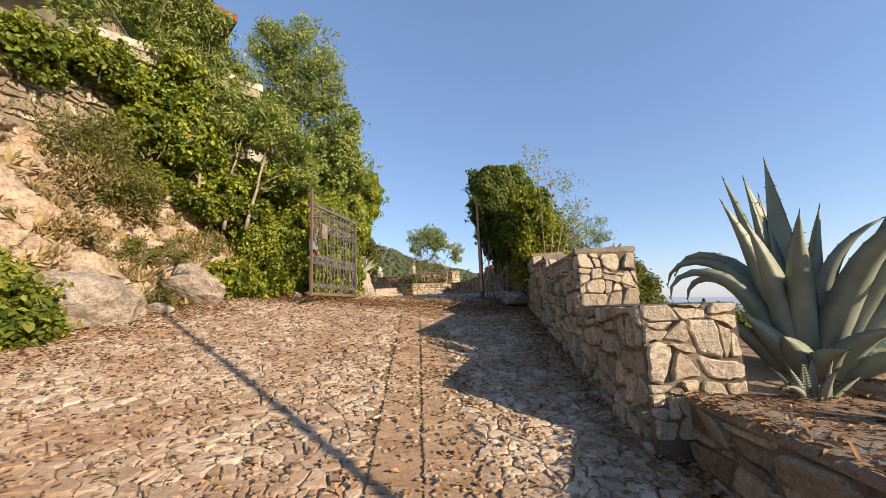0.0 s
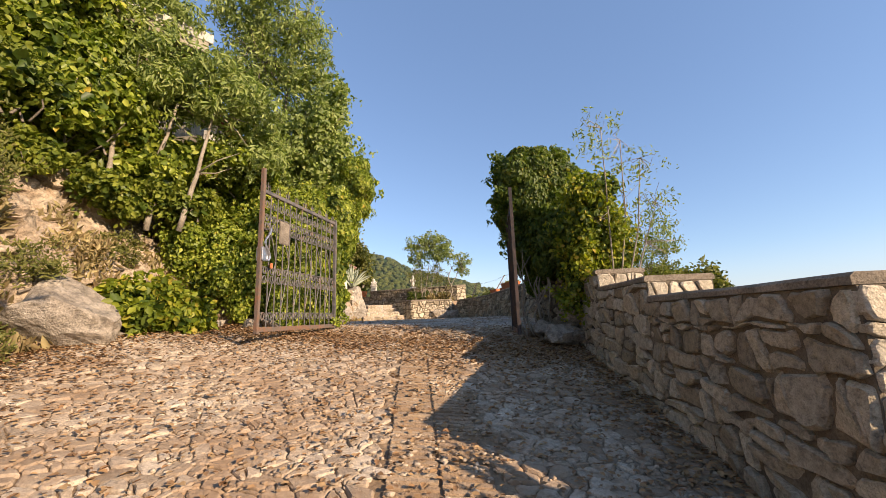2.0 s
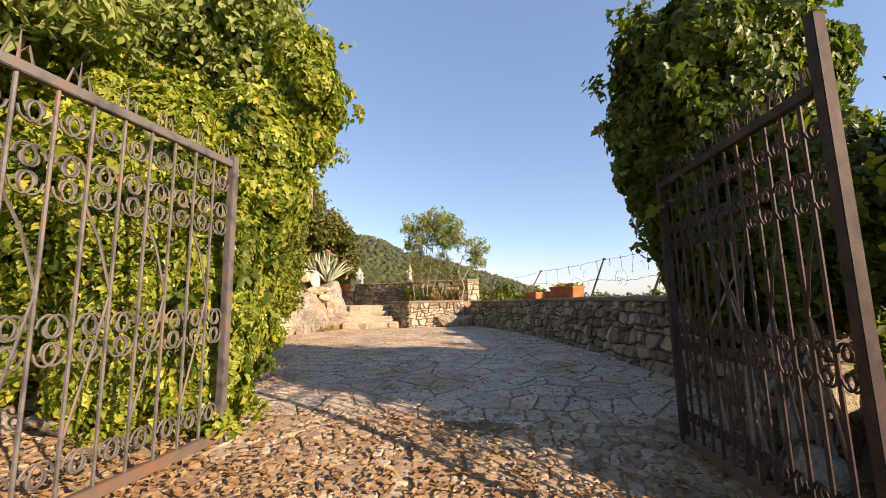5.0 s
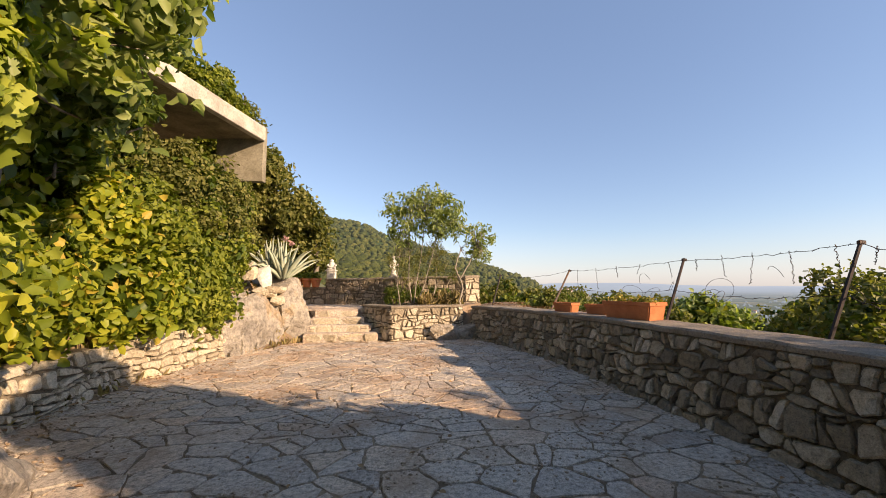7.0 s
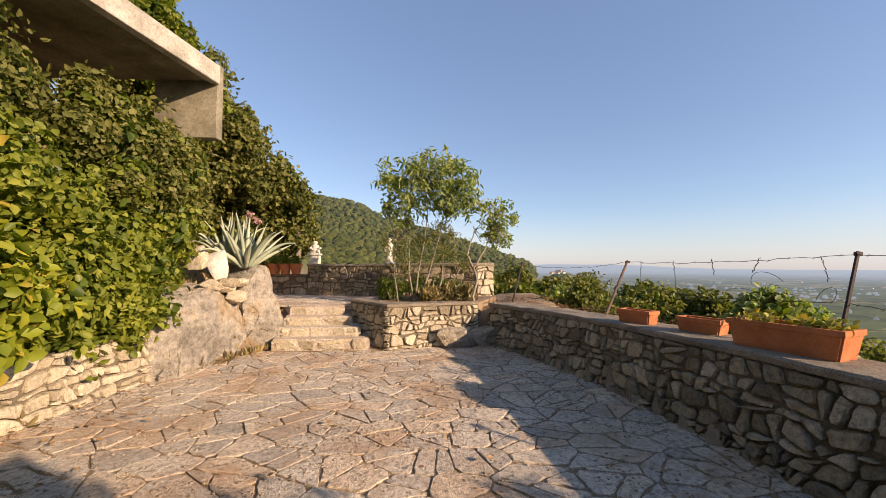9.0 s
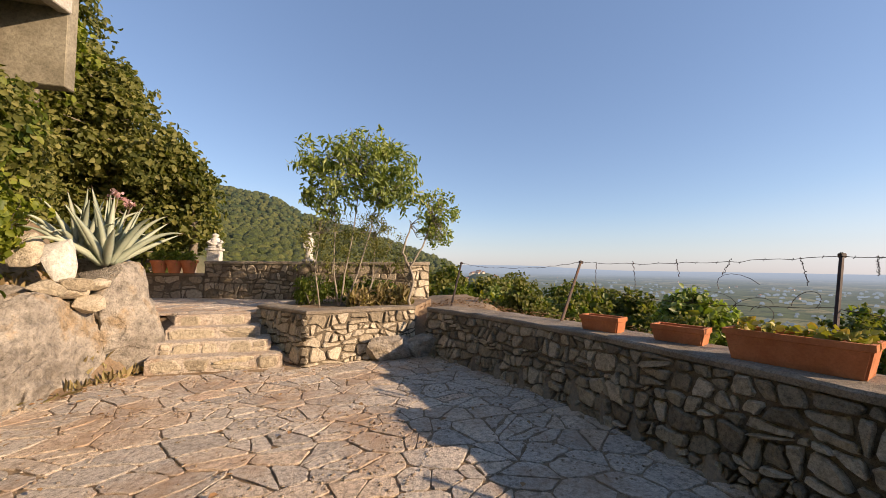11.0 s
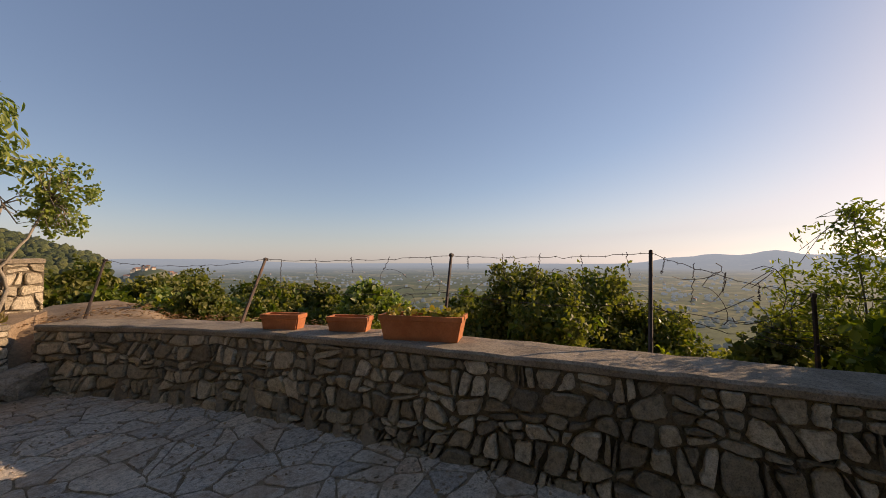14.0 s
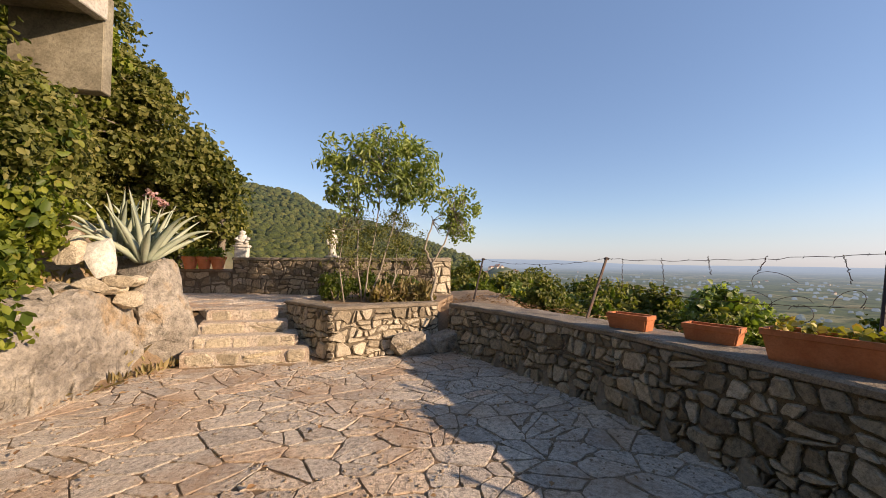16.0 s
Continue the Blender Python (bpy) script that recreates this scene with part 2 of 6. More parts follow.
M["succulent"] = leafy("succulent", [(0.0, (0.22, 0.2, 0.04)), (0.6, (0.4, 0.34, 0.08)), (1.0, (0.5, 0.3, 0.1))], 0.5, 0.2)


# ---- building kit ----
def link_mesh(name, verts, faces, material, parent=None, label="", smooth=False):
    me = bpy.data.meshes.new(name)
    me.from_pydata(verts, [], faces)
    me.materials.append(material)
    if smooth:
        me.polygons.foreach_set("use_smooth", [True] * len(me.polygons))
    me.update()
    ob = new(name, me)
    if parent is not None:
        ob.parent = parent
    if label:
        ob["label"] = label
    return ob


def part(name, bm, material, parent=None, label="", smooth=False):
    me = bpy.data.meshes.new(name)
    bmesh.ops.recalc_face_normals(bm, faces=bm.faces)
    bm.to_mesh(me)
    bm.free()
    me.materials.append(material)
    if smooth:
        me.polygons.foreach_set("use_smooth", [True] * len(me.polygons))
    ob = new(name, me)
    if parent is not None:
        ob.parent = parent
    if label:
        ob["label"] = label
    return ob


def thing(name, label, category, x=0, y=0, z=0, group="", kind=""):
    ob = new(name)
    ob.location = (x, y, z)
    ob.empty_display_size = 0.1
    return tagged(ob, label, category, group, kind)


def box_bm(bm, x0, x1, y0, y1, z0, z1, bevel=0.0):
    vs = [bm.verts.new(p) for p in ((x0, y0, z0), (x1, y0, z0), (x1, y1, z0), (x0, y1, z0), (x0, y0, z1), (x1, y0, z1), (x1, y1, z1), (x0, y1, z1))]
    fs = [bm.faces.new([vs[i] for i in f]) for f in ((3, 2, 1, 0), (4, 5, 6, 7), (0, 1, 5, 4), (1, 2, 6, 5), (2, 3, 7, 6), (3, 0, 4, 7))]
    if bevel:
        es = list({e for f in fs for e in f.edges})
        bmesh.ops.bevel(bm, geom=es, offset=bevel, segments=2, affect="EDGES")
    return vs


def prism_bm(bm, poly, z0, z1, wobble=0.0, rng=None):
    """A closed prism over a plan polygon; z0 and z1 may be lists, corner by corner."""
    n = len(poly)
    lo = z0 if isinstance(z0, (list, tuple)) else [z0] * n
    hi = z1 if isinstance(z1, (list, tuple)) else [z1] * n
    a = [bm.verts.new((p[0], p[1], h)) for p, h in zip(poly, lo)]
    c = [bm.verts.new((p[0], p[1], h)) for p, h in zip(poly, hi)]
    bm.faces.new(a[::-1])
    bm.faces.new(c)
    for i in range(n):
        j = (i + 1) % n
        bm.faces.new((a[i], a[j], c[j], c[i]))


def tube_bm(bm, pts, radii, sides=8):
    """A tapered tube along points."""
    rings = []
    pts = [Vector(p) for p in pts]
    if isinstance(radii, (int, float)):
        radii = [radii] * len(pts)
    side = None
    for i, p in enumerate(pts):
        d = (pts[min(i + 1, len(pts) - 1)] - pts[max(i - 1, 0)]).normalized()
        if side is None:
            side = d.orthogonal().normalized()
        side = (side - d * side.dot(d)).normalized()
        up = d.cross(side)
        rings.append([bm.verts.new(p + (side * math.cos(2 * math.pi * k / sides) + up * math.sin(2 * math.pi * k / sides)) * radii[i]) for k in range(sides)])
    for r, s in zip(rings, rings[1:]):
        for k in range(sides):
            bm.faces.new((r[k], r[(k + 1) % sides], s[(k + 1) % sides], s[k]))
    bm.faces.new(rings[0][::-1])
    bm.faces.new(rings[-1])


def lathe_bm(bm, profile, sides=24, cx=0.0, cy=0.0):
    rings = [[bm.verts.new((cx + r * math.cos(2 * math.pi * k / sides), cy + r * math.sin(2 * math.pi * k / sides), z)) for k in range(sides)] for r, z in profile]
    for r, s in zip(rings, rings[1:]):
        for k in range(sides):
            bm.faces.new((r[k], r[(k + 1) % sides], s[(k + 1) % sides], s[k]))
    bm.faces.new(rings[0][::-1])
    bm.faces.new(rings[-1])


def clip_half(poly, nx, ny, c):
    out = []
    for i, p in enumerate(poly):
        q = poly[(i + 1) % len(poly)]
        a, b = p[0] * nx + p[1] * ny - c, q[0] * nx + q[1] * ny - c
        if a <= 0:
            out.append(p)
        if (a < 0 < b) or (b < 0 < a):
            k = a / (a - b)
            out.append((p[0] + (q[0] - p[0]) * k, p[1] + (q[1] - p[1]) * k))
    return out


def cells(u0, u1, v0, v1, su, sv, rng, jitter=0.42, gap=0.012):
    """Irregular pieces that fill a rectangle, with joints of about 2 * gap between them; rows are offset like laid stone."""
    nu, nv = max(1, round((u1 - u0) / su)), max(1, round((v1 - v0) / sv))
    du, dv = (u1 - u0) / nu, (v1 - v0) / nv
    pts = {}
    for j in range(-2, nv + 2):
        for i in range(-2, nu + 3):
            pts[i, j] = (u0 + (i + 0.25 + 0.5 * (j % 2) + rng.uniform(-jitter, jitter)) * du, v0 + (j + 0.5 + rng.uniform(-jitter, jitter)) * dv)
    asp = du / dv
    out = []
    for j in range(nv):
        for i in range(nu + 1):
            p = pts[i, j]
            poly = [(u0 + gap, v0 + gap), (u1 - gap, v0 + gap), (u1 - gap, v1 - gap), (u0 + gap, v1 - gap)]
            for b in range(-2, 3):
                for a in range(-2, 3):
                    if (a or b) and (i + a, j + b) in pts:
                        q = pts[i + a, j + b]
                        wx, wy = (q[0] - p[0]) / asp, (q[1] - p[1]) * 1.0
                        nx, ny = wx / asp, wy
                        ln = math.hypot(nx, ny) or 1e-6
                        nx, ny = nx / ln, ny / ln
                        poly = clip_half(poly, nx, ny, nx * (p[0] + q[0]) / 2 + ny * (p[1] + q[1]) / 2 - gap)
                        if len(poly) < 3:
                            break
                if len(poly) < 3:
                    break
            if len(poly) >= 3:
                area = 0.5 * abs(sum(poly[k][0] * poly[(k + 1) % len(poly)][1] - poly[(k + 1) % len(poly)][0] * poly[k][1] for k in range(len(poly))))
                if area > 0.1 * du * dv:
                    out.append(poly)
    return out


def courses(L, H, su, sv, rng, gap):
    """Blocky rubble laid in rough, wavering courses; some blocks are two thin stones, some small chinks."""
    rows = [0.0]
    while rows[-1] < H - sv * 0.6:
        rows.append(rows[-1] + sv * rng.uniform(0.65, 1.4))
    rows = [v * H / rows[-1] for v in rows]
    phase = [(rng.uniform(0, 50), 0 if j in (0, len(rows) - 1) else sv * 0.75) for j in range(len(rows))]

    def edge(j, u):
        o, a = phase[j]
        return rows[j] + a * (noise.noise((u * 2.3 / su * 0.2, o, 0)) + 0.7 * noise.noise((u * 1.1 / su, o, 7)))
    out = []
    for j in range(len(rows) - 1):
        u, lean = 0.0, 0.0
        h = rows[j + 1] - rows[j]
        while u < L - 1e-6:
            w = su * rng.choice((0.4, 0.6, 0.8, 1.0, 1.2, 1.5)) * rng.uniform(0.85, 1.15)
            v = u + w
            lean2 = rng.uniform(-0.5, 0.5) * h
            if L - v < su * 0.4:
                v, lean2 = L, 0.0
            a = [(u + gap - lean / 2, edge(j, u) + gap), ((u + v) / 2, edge(j, (u + v) / 2) + gap), (v - gap - lean2 / 2, edge(j, v) + gap),
                 (v - gap + lean2 / 2, edge(j + 1, v) - gap), ((u + v) / 2 + rng.uniform(-0.2, 0.2) * w, edge(j + 1, (u + v) / 2) - gap), (u + gap + lean / 2, edge(j + 1, u) - gap)]
            a = [(min(max(p, 0.0), L), min(max(q, 0.0), H)) for p, q in a]
            r = rng.random()
            if r < 0.26 and h > sv * 0.8:
                k, t = edge(j, (u + v) / 2) + h * rng.uniform(0.35, 0.65), rng.uniform(-0.25, 0.25)
                for sg in (1, -1):
                    p = clip_half(a, sg * t, sg * 1.0, sg * (k + t * (u + v) / 2) - gap)
                    if len(p) >= 3:
                        out.append(p)
            elif r < 0.42:
                k, t = u + (v - u) * rng.uniform(0.3, 0.7), rng.uniform(-0.5, 0.5)
                for sg in (1, -1):
                    p = clip_half(a, sg * 1.0, sg * t, sg * (k + t * (rows[j] + h / 2)) - gap)
                    if len(p) >= 3:
                        out.append(p)
            else:
                out.append(a)
            u, lean = v, lean2
    good = []
    for p in out:
        area = 0.5 * abs(sum(p[k][0] * p[(k + 1) % len(p)][1] - p[(k + 1) % len(p)][0] * p[k][1] for k in range(len(p))))
        if area > 0.04 * su * sv:
            good.append(p)
    return good


def split_some(polys, rng, share, gap):
    """Breaks a share of the pieces in two, so that sizes vary."""
    out = []
    for p in polys:
        if rng.random() < share:
            cx, cy = sum(q[0] for q in p) / len(p), sum(q[1] for q in p) / len(p)
            a = rng.uniform(0, math.pi)
            nx, ny = math.cos(a), math.sin(a)
            c = nx * cx + ny * cy + rng.uniform(-0.02, 0.02)
            for s in (1, -1):
                h = clip_half(p, nx * s, ny * s, c * s - gap)
                if len(h) >= 3:
                    out.append(h)
        else:
            out.append(p)
    return out


def rounded(poly, rng, k=0.22):
    """Corners cut once, for a worn outline."""
    out = []
    n = len(poly)
    for i in range(n):
        a, p, b = poly[i - 1], poly[i], poly[(i + 1) % n]
        ka, kb = k * rng.uniform(0.6, 1.2), k * rng.uniform(0.6, 1.2)
        out.append((p[0] + (a[0] - p[0]) * ka, p[1] + (a[1] - p[1]) * ka))
        out.append((p[0] + (b[0] - p[0]) * kb, p[1] + (b[1] - p[1]) * kb))
    fine = []
    for i, p in enumerate(out):
        q = out[(i + 1) % len(out)]
        dx, dy = q[0] - p[0], q[1] - p[1]
        L = math.hypot(dx, dy)
        fine.append(p)
        if L > 0.06:
            o = rng.uniform(-0.09, 0.02)
            m = rng.uniform(0.35, 0.65)
            fine.append((p[0] + dx * m - dy * -o, p[1] + dy * m + dx * -o))
    return fine


def piece_geometry(poly, place, proud, rng, inset=0.16, sink=0.03, dome=0.0, tilt=0.12):
    """Vertices and faces of one stone on a surface: an outline sunk into the bed, a shoulder and a proud, uneven face. place(u, v, h) gives the point."""
    cu = sum(p[0] for p in poly) / len(poly)
    cv = sum(p[1] for p in poly) / len(poly)
    n = len(poly)
    verts, tilt_u, tilt_v = [], rng.uniform(-tilt, tilt), rng.uniform(-tilt, tilt)
    for k, h in ((1.0, -sink), (1.0, proud * 0.45), (1.0 - inset, proud)):
        for p in poly:
            u, v = cu + (p[0] - cu) * k, cv + (p[1] - cv) * k
            top = h + (tilt_u * (u - cu) + tilt_v * (v - cv) + rng.uniform(-0.12, 0.12) * proud if h > 0 else 0)
            verts.append(place(u, v, top))
    faces = []
    for r in (0, 1):
        for i in range(n):
            j = (i + 1) % n
            faces.append((r * n + i, r * n + j, (r + 1) * n + j, (r + 1) * n + i))
    if dome:
        verts.append(place(cu, cv, proud + dome))
        for i in range(n):
            faces.append((2 * n + i, 2 * n + (i + 1) % n, 3 * n))
    else:
        faces.append(tuple(range(2 * n, 3 * n)))
    return verts, faces


def stones_on(parent, name, polys, place, material, rest_material, rng, proud=0.03, limit=300, near=None, inset=0.16, dome=0.0, smooth=False, cut=0.2, tilt=0.12):
    """Pieces laid on a surface: the nearest as objects of their own, the rest joined."""
    if near:
        polys = sorted(polys, key=near)
    rv, rf = [], []
    for i, poly in enumerate(polys):
        verts, faces = piece_geometry(rounded(poly, rng, cut) if len(poly) < 9 else poly, place, proud * rng.uniform(0.55, 1.35), rng, inset, 0.03, dome * rng.uniform(0.5, 1.3), tilt)
        if i < limit:
            link_mesh(name, verts, faces, material, parent, smooth=smooth)
        else:
            o = len(rv)
            rv += verts
            rf += [tuple(k + o for k in f) for f in faces]
    if rv:
        ob = link_mesh(name + "_field", rv, rf, rest_material, parent, smooth=smooth)
        tagged(ob, kind="stuff")


def fast_mesh(name, verts, quads, material, parent=None, smooth=False):
    me = bpy.data.meshes.new(name)
    nv, nf = len(verts), len(quads)
    me.vertices.add(nv)
    me.vertices.foreach_set("co", np.asarray(verts, np.float32).ravel())
    k = quads.shape[1]
    me.loops.add(nf * k)
    me.loops.foreach_set("vertex_index", np.asarray(quads, np.int32).ravel())
    me.polygons.add(nf)
    me.polygons.foreach_set("loop_start", np.arange(0, nf * k, k, dtype=np.int32))
    me.materials.append(material)
    me.update(calc_edges=True)
    if smooth:
        me.polygons.foreach_set("use_smooth", [True] * nf)
    ob = new(name, me)
    if parent is not None:
        ob.parent = parent
    return ob


# outlines of half a leaf: along the midrib, and out from it
LEAVES = {"oval": ((0.0, 0.0), (0.35, 0.34), (0.75, 0.24), (1.0, 0.0)),
          "ivy": ((0.0, 0.0), (-0.1, 0.2), (0.02, 0.5), (0.28, 0.27), (0.5, 0.37), (0.68, 0.17), (1.0, 0.0)),
          "lance": ((0.0, 0.0), (0.3, 0.16), (0.7, 0.12), (1.0, 0.0)),
          "round": ((0.0, 0.0), (0.25, 0.5), (0.8, 0.42), (1.0, 0.0))}


def leaves(name, at, out, size, material, rs, parent=None, shape="oval", droop=0.35, flat=0.6, spread=0.35):
    """Leaves, each a folded blade: at, where they sit; out, the way they face; droop, how far the tips hang."""
    n = len(at)
    nrm = out * flat + rs.normal(0, 1, (n, 3)) * (1 - flat)
    nrm /= np.linalg.norm(nrm, axis=1)[:, None] + 1e-9
    tip = rs.normal(0, 1, (n, 3))
    tip[:, 2] -= droop * 2.2
    tip += out * 0.25
    tip -= nrm * np.sum(tip * nrm, axis=1)[:, None]
    tip /= np.linalg.norm(tip, axis=1)[:, None] + 1e-9
    side = np.cross(nrm, tip)
    s = (size * rs.uniform(1 - spread, 1 + spread, n))[:, None]
    fold = rs.uniform(0.1, 0.4, n)[:, None]
    prof = LEAVES[shape]
    vs = [at]
    for sg in (1, -1):
        for a, w in prof[1:-1]:
            vs.append(at + s * (tip * a + side * (w * sg) + nrm * (w * fold)))
    vs.append(at + s * (tip - nrm * 0.12))
    verts = np.stack(vs, 1).reshape(-1, 3)
    k = len(prof) - 2
    base = np.arange(n)[:, None] * (2 * k + 2)
    q = np.concatenate([base + np.array([[0, 2 * k + 1] + list(range(k, 0, -1))]), base + np.array([[0] + list(range(k + 1, 2 * k + 2))])], 0)
    return fast_mesh(name, verts, q, material, parent)


def crown_points(blobs, per_m2, rs, shell=0.35, lump=2.2, gaps=0.25, sprays=0.5):
    """Points and outward ways in the outer shells of overlapping ellipsoids (x, y, z, rx, ry, rz), thinned by noise into clumps."""
    P, O = [], []
    lumps = []
    for x, y, z, rx, ry, rz in blobs:
        lumps.append((x, y, z, rx * 0.8, ry * 0.8, rz * 0.8))
        for _ in range(7):
            d = rs.normal(0, 1, 3)
            d /= np.linalg.norm(d)
            f = rs.uniform(0.18, 0.42)
            lumps.append((x + d[0] * rx * 0.8, y + d[1] * ry * 0.8, z + d[2] * rz * 0.8, rx * f, ry * f, rz * f))
    for x, y, z, rx, ry, rz in lumps:
        area = 4 * math.pi * ((rx * ry) ** 1.6 / 3 + (rx * rz) ** 1.6 / 3 + (ry * rz) ** 1.6 / 3) ** (1 / 1.6)
        n = int(area * per_m2)
        d = rs.normal(0, 1, (n, 3))
        d /= np.linalg.norm(d, axis=1)[:, None]
        k = 1 - shell * rs.uniform(0, 1, n) ** 1.3
        ph = d * lump + np.array([x, y, z])
        w = (np.sin(ph[:, 0] * 3.1 + 1.7 * np.sin(ph[:, 1] * 2.3)) + np.sin(ph[:, 1] * 3.7 + 1.3 * np.sin(ph[:, 2] * 2.9)) + np.sin(ph[:, 2] * 3.3 + 1.9 * np.sin(ph[:, 0] * 2.1))) / 3
        keep = w > -1 + 2 * gaps * rs.uniform(0.4, 1.2, n)
        k = k * (1 + 0.16 * w)
        p = np.array([x, y, z]) + d * np.array([rx, ry, rz]) * k[:, None]
        o = d / np.array([rx, ry, rz])
        o /= np.linalg.norm(o, axis=1)[:, None]
        P.append(p[keep])
        O.append(o[keep])
    # loose shoots that stand out of the mass
    for x, y, z, rx, ry, rz in blobs:
        mean = (rx + ry + rz) / 3
        m = int(sprays * mean * mean * 60) + 4
        d = rs.normal(0, 1, (m, 3))
        d[:, 2] += 0.25
        d /= np.linalg.norm(d, axis=1)[:, None]
        foot = np.array([x, y, z]) + d * np.array([rx, ry, rz]) * 0.85
        way = d + rs.normal(0, 0.45, (m, 3)) + np.array([0, 0, 0.25])
        way /= np.linalg.norm(way, axis=1)[:, None]
        L = min(mean, 0.9) * rs.uniform(0.2, 0.62, m)
        n = int(9 + 0.012 * per_m2)
        t = rs.uniform(0.0, 1.0, (m, n))
        p = foot[:, None, :] + way[:, None, :] * (L[:, None] * t)[:, :, None] + rs.normal(0, 0.035, (m, n, 3)) * min(1.5, 0.5 + mean)
        p[:, :, 2] -= (0.35 * L[:, None] * t * t)
        o = way[:, None, :] + rs.normal(0, 0.6, (m, n, 3))
        o /= np.linalg.norm(o, axis=2)[:, :, None]
        P.append(p.reshape(-1, 3))
        O.append(o.reshape(-1, 3))
    return np.concatenate(P), np.concatenate(O)


# ---- the ground, one sheet to the horizon ----
GY = (-60, 1.3, 3.2, 5.26, 6.26, 9.08, 10.04, 10.6, 11.14, 11.64, 13.4, 60)
GZ = (-12.5, -1.88, -1.52, -1.14, -0.97, -0.5, -0.37, -0.25, -0.16, -0.1, -0.02, 0)
XLY = (-60, 6.5, 7.4, 10.0, 10.8, 11.3, 12.2, 13.5, 17.4, 18.0, 19.2, 20.0, 23.0, 24.0, 60)
XLX = (-8.0, -4.85, -4.75, -4.8, -4.4, -2.9, -3.3, -4.6, -4.9, -4.4, -3.9, -4.6, -6.4, -6.6, -12)
XRY = (-60, 3.0, 4.0, 9.9, 10.3, 13.0, 15.7, 17.0, 18.4, 19.6, 20.5, 22.0, 60)
XRX = (9.0, 2.0, 2.1, 2.35, 2.1, 1.8, 1.2, 1.0, 0.55, 0.0, 0.4, 0.7, 3.0)


def floor_z(y):
    return float(np.interp(y, GY, GZ))


def floor2(x, y):
    """The floor's height; the ramp also climbs towards the bank."""
    k = min(1.0, max(0.0, (12.0 - y) / 2.5))
    return floor_z(y) - 0.1 * k * min(2.0, max(-4.5, x))


def sm(a, b, x):
    k = min(1.0, max(0.0, (x - a) / (b - a)))
    return k * k * (3 - 2 * k)


BANK = ((0, 0.25, 0.9, 2.0, 3.5, 5.0, 8.0, 30), (0, 0.45, 1.1, 2.3, 3.7, 4.6, 6.0, 17))
CREST_AZ = (-180, -110, -60, -24, -15, -11, -7, 3, 10.5, 15.5, 20, 30, 110, 125, 180)
CREST_EL = (-3, 4, 10, 11.0, 9.7, 9.2, 7.3, 4.6, 2.0, 0.1, -3, -6, -6, -5, -3)


def ground_z(x, y):
    dx, dy = x + 1.0, y - 12.0
    r = math.hypot(dx, dy)
    az = math.degrees(math.atan2(dx, dy))
    z = floor2(x, y)
    if y > 19.3:
        z = z + 0.6 * sm(19.3, 20.2, y)
    xl, xr = float(np.interp(y, XLY, XLX)), float(np.interp(y, XRY, XRX))
    near = z - 0.014
    if x < xl:
        near += float(np.interp(xl - x, *BANK)) + 0.18 * noise.noise((x * 0.9, y * 0.9, 0.3))
    elif x > xr:
        d = x - xr
        top = z + 0.45 if y < 10.5 else floor_z(y) + 0.3
        if y > 15.5:
            top = floor_z(y) + 0.3 + 0.36 * sm(15.5, 16.8, y)
        hold = 1.6 if y < 5.5 else (0.6 + 0.35 * sm(15.5, 17.5, y))
        near = top if d < hold else top - (d - hold) * 0.62
    if y > 23.3 and x > -5:
        near -= (y - 23.3) * 0.25
    if r < 22:
        return near
    el = float(np.interp(az, CREST_AZ, CREST_EL))
    valley = -min(58.0, 0.5 * r) - 3.0 * noise.noise((x * 0.004, y * 0.004, 1.0))
    crest = 420.0
    hill = r * math.tan(radians(el)) if r < crest else crest * math.tan(radians(el)) - (r - crest) * 0.35
    hill = min(hill, 1.35 + r * math.tan(radians(el)))
    wide = sm(40, crest, r) if el > 0 else 0.0
    lift = 1 - sm(14, 24, az) if az > -120 else 0
    hill_now = -14 * sm(22, 60, r) * sm(-40, 10, az) * (1 - wide) + hill * (0.35 + 0.65 * wide)
    far = max(valley, hill_now) if lift > 0 else valley
    far = valley + (far - valley) * lift
    far = max(far, -62.0)
    far += 46 * math.exp(-((az - 19.5) / 4.5) ** 2 - ((r - 880) / 230) ** 2)
    if r > 3500:
        far += sm(3500, 4500, r) * (30 + 120 * (sm(80, 92, az) - sm(104, 118, az)) * (0.8 + 0.5 * noise.noise((az * 0.22, 0.0, 0.0))) + 45 * (sm(8, 18, az) - sm(24, 40, az)))
    k = sm(22, 40, r)
    return near * (1 - k) + far * k


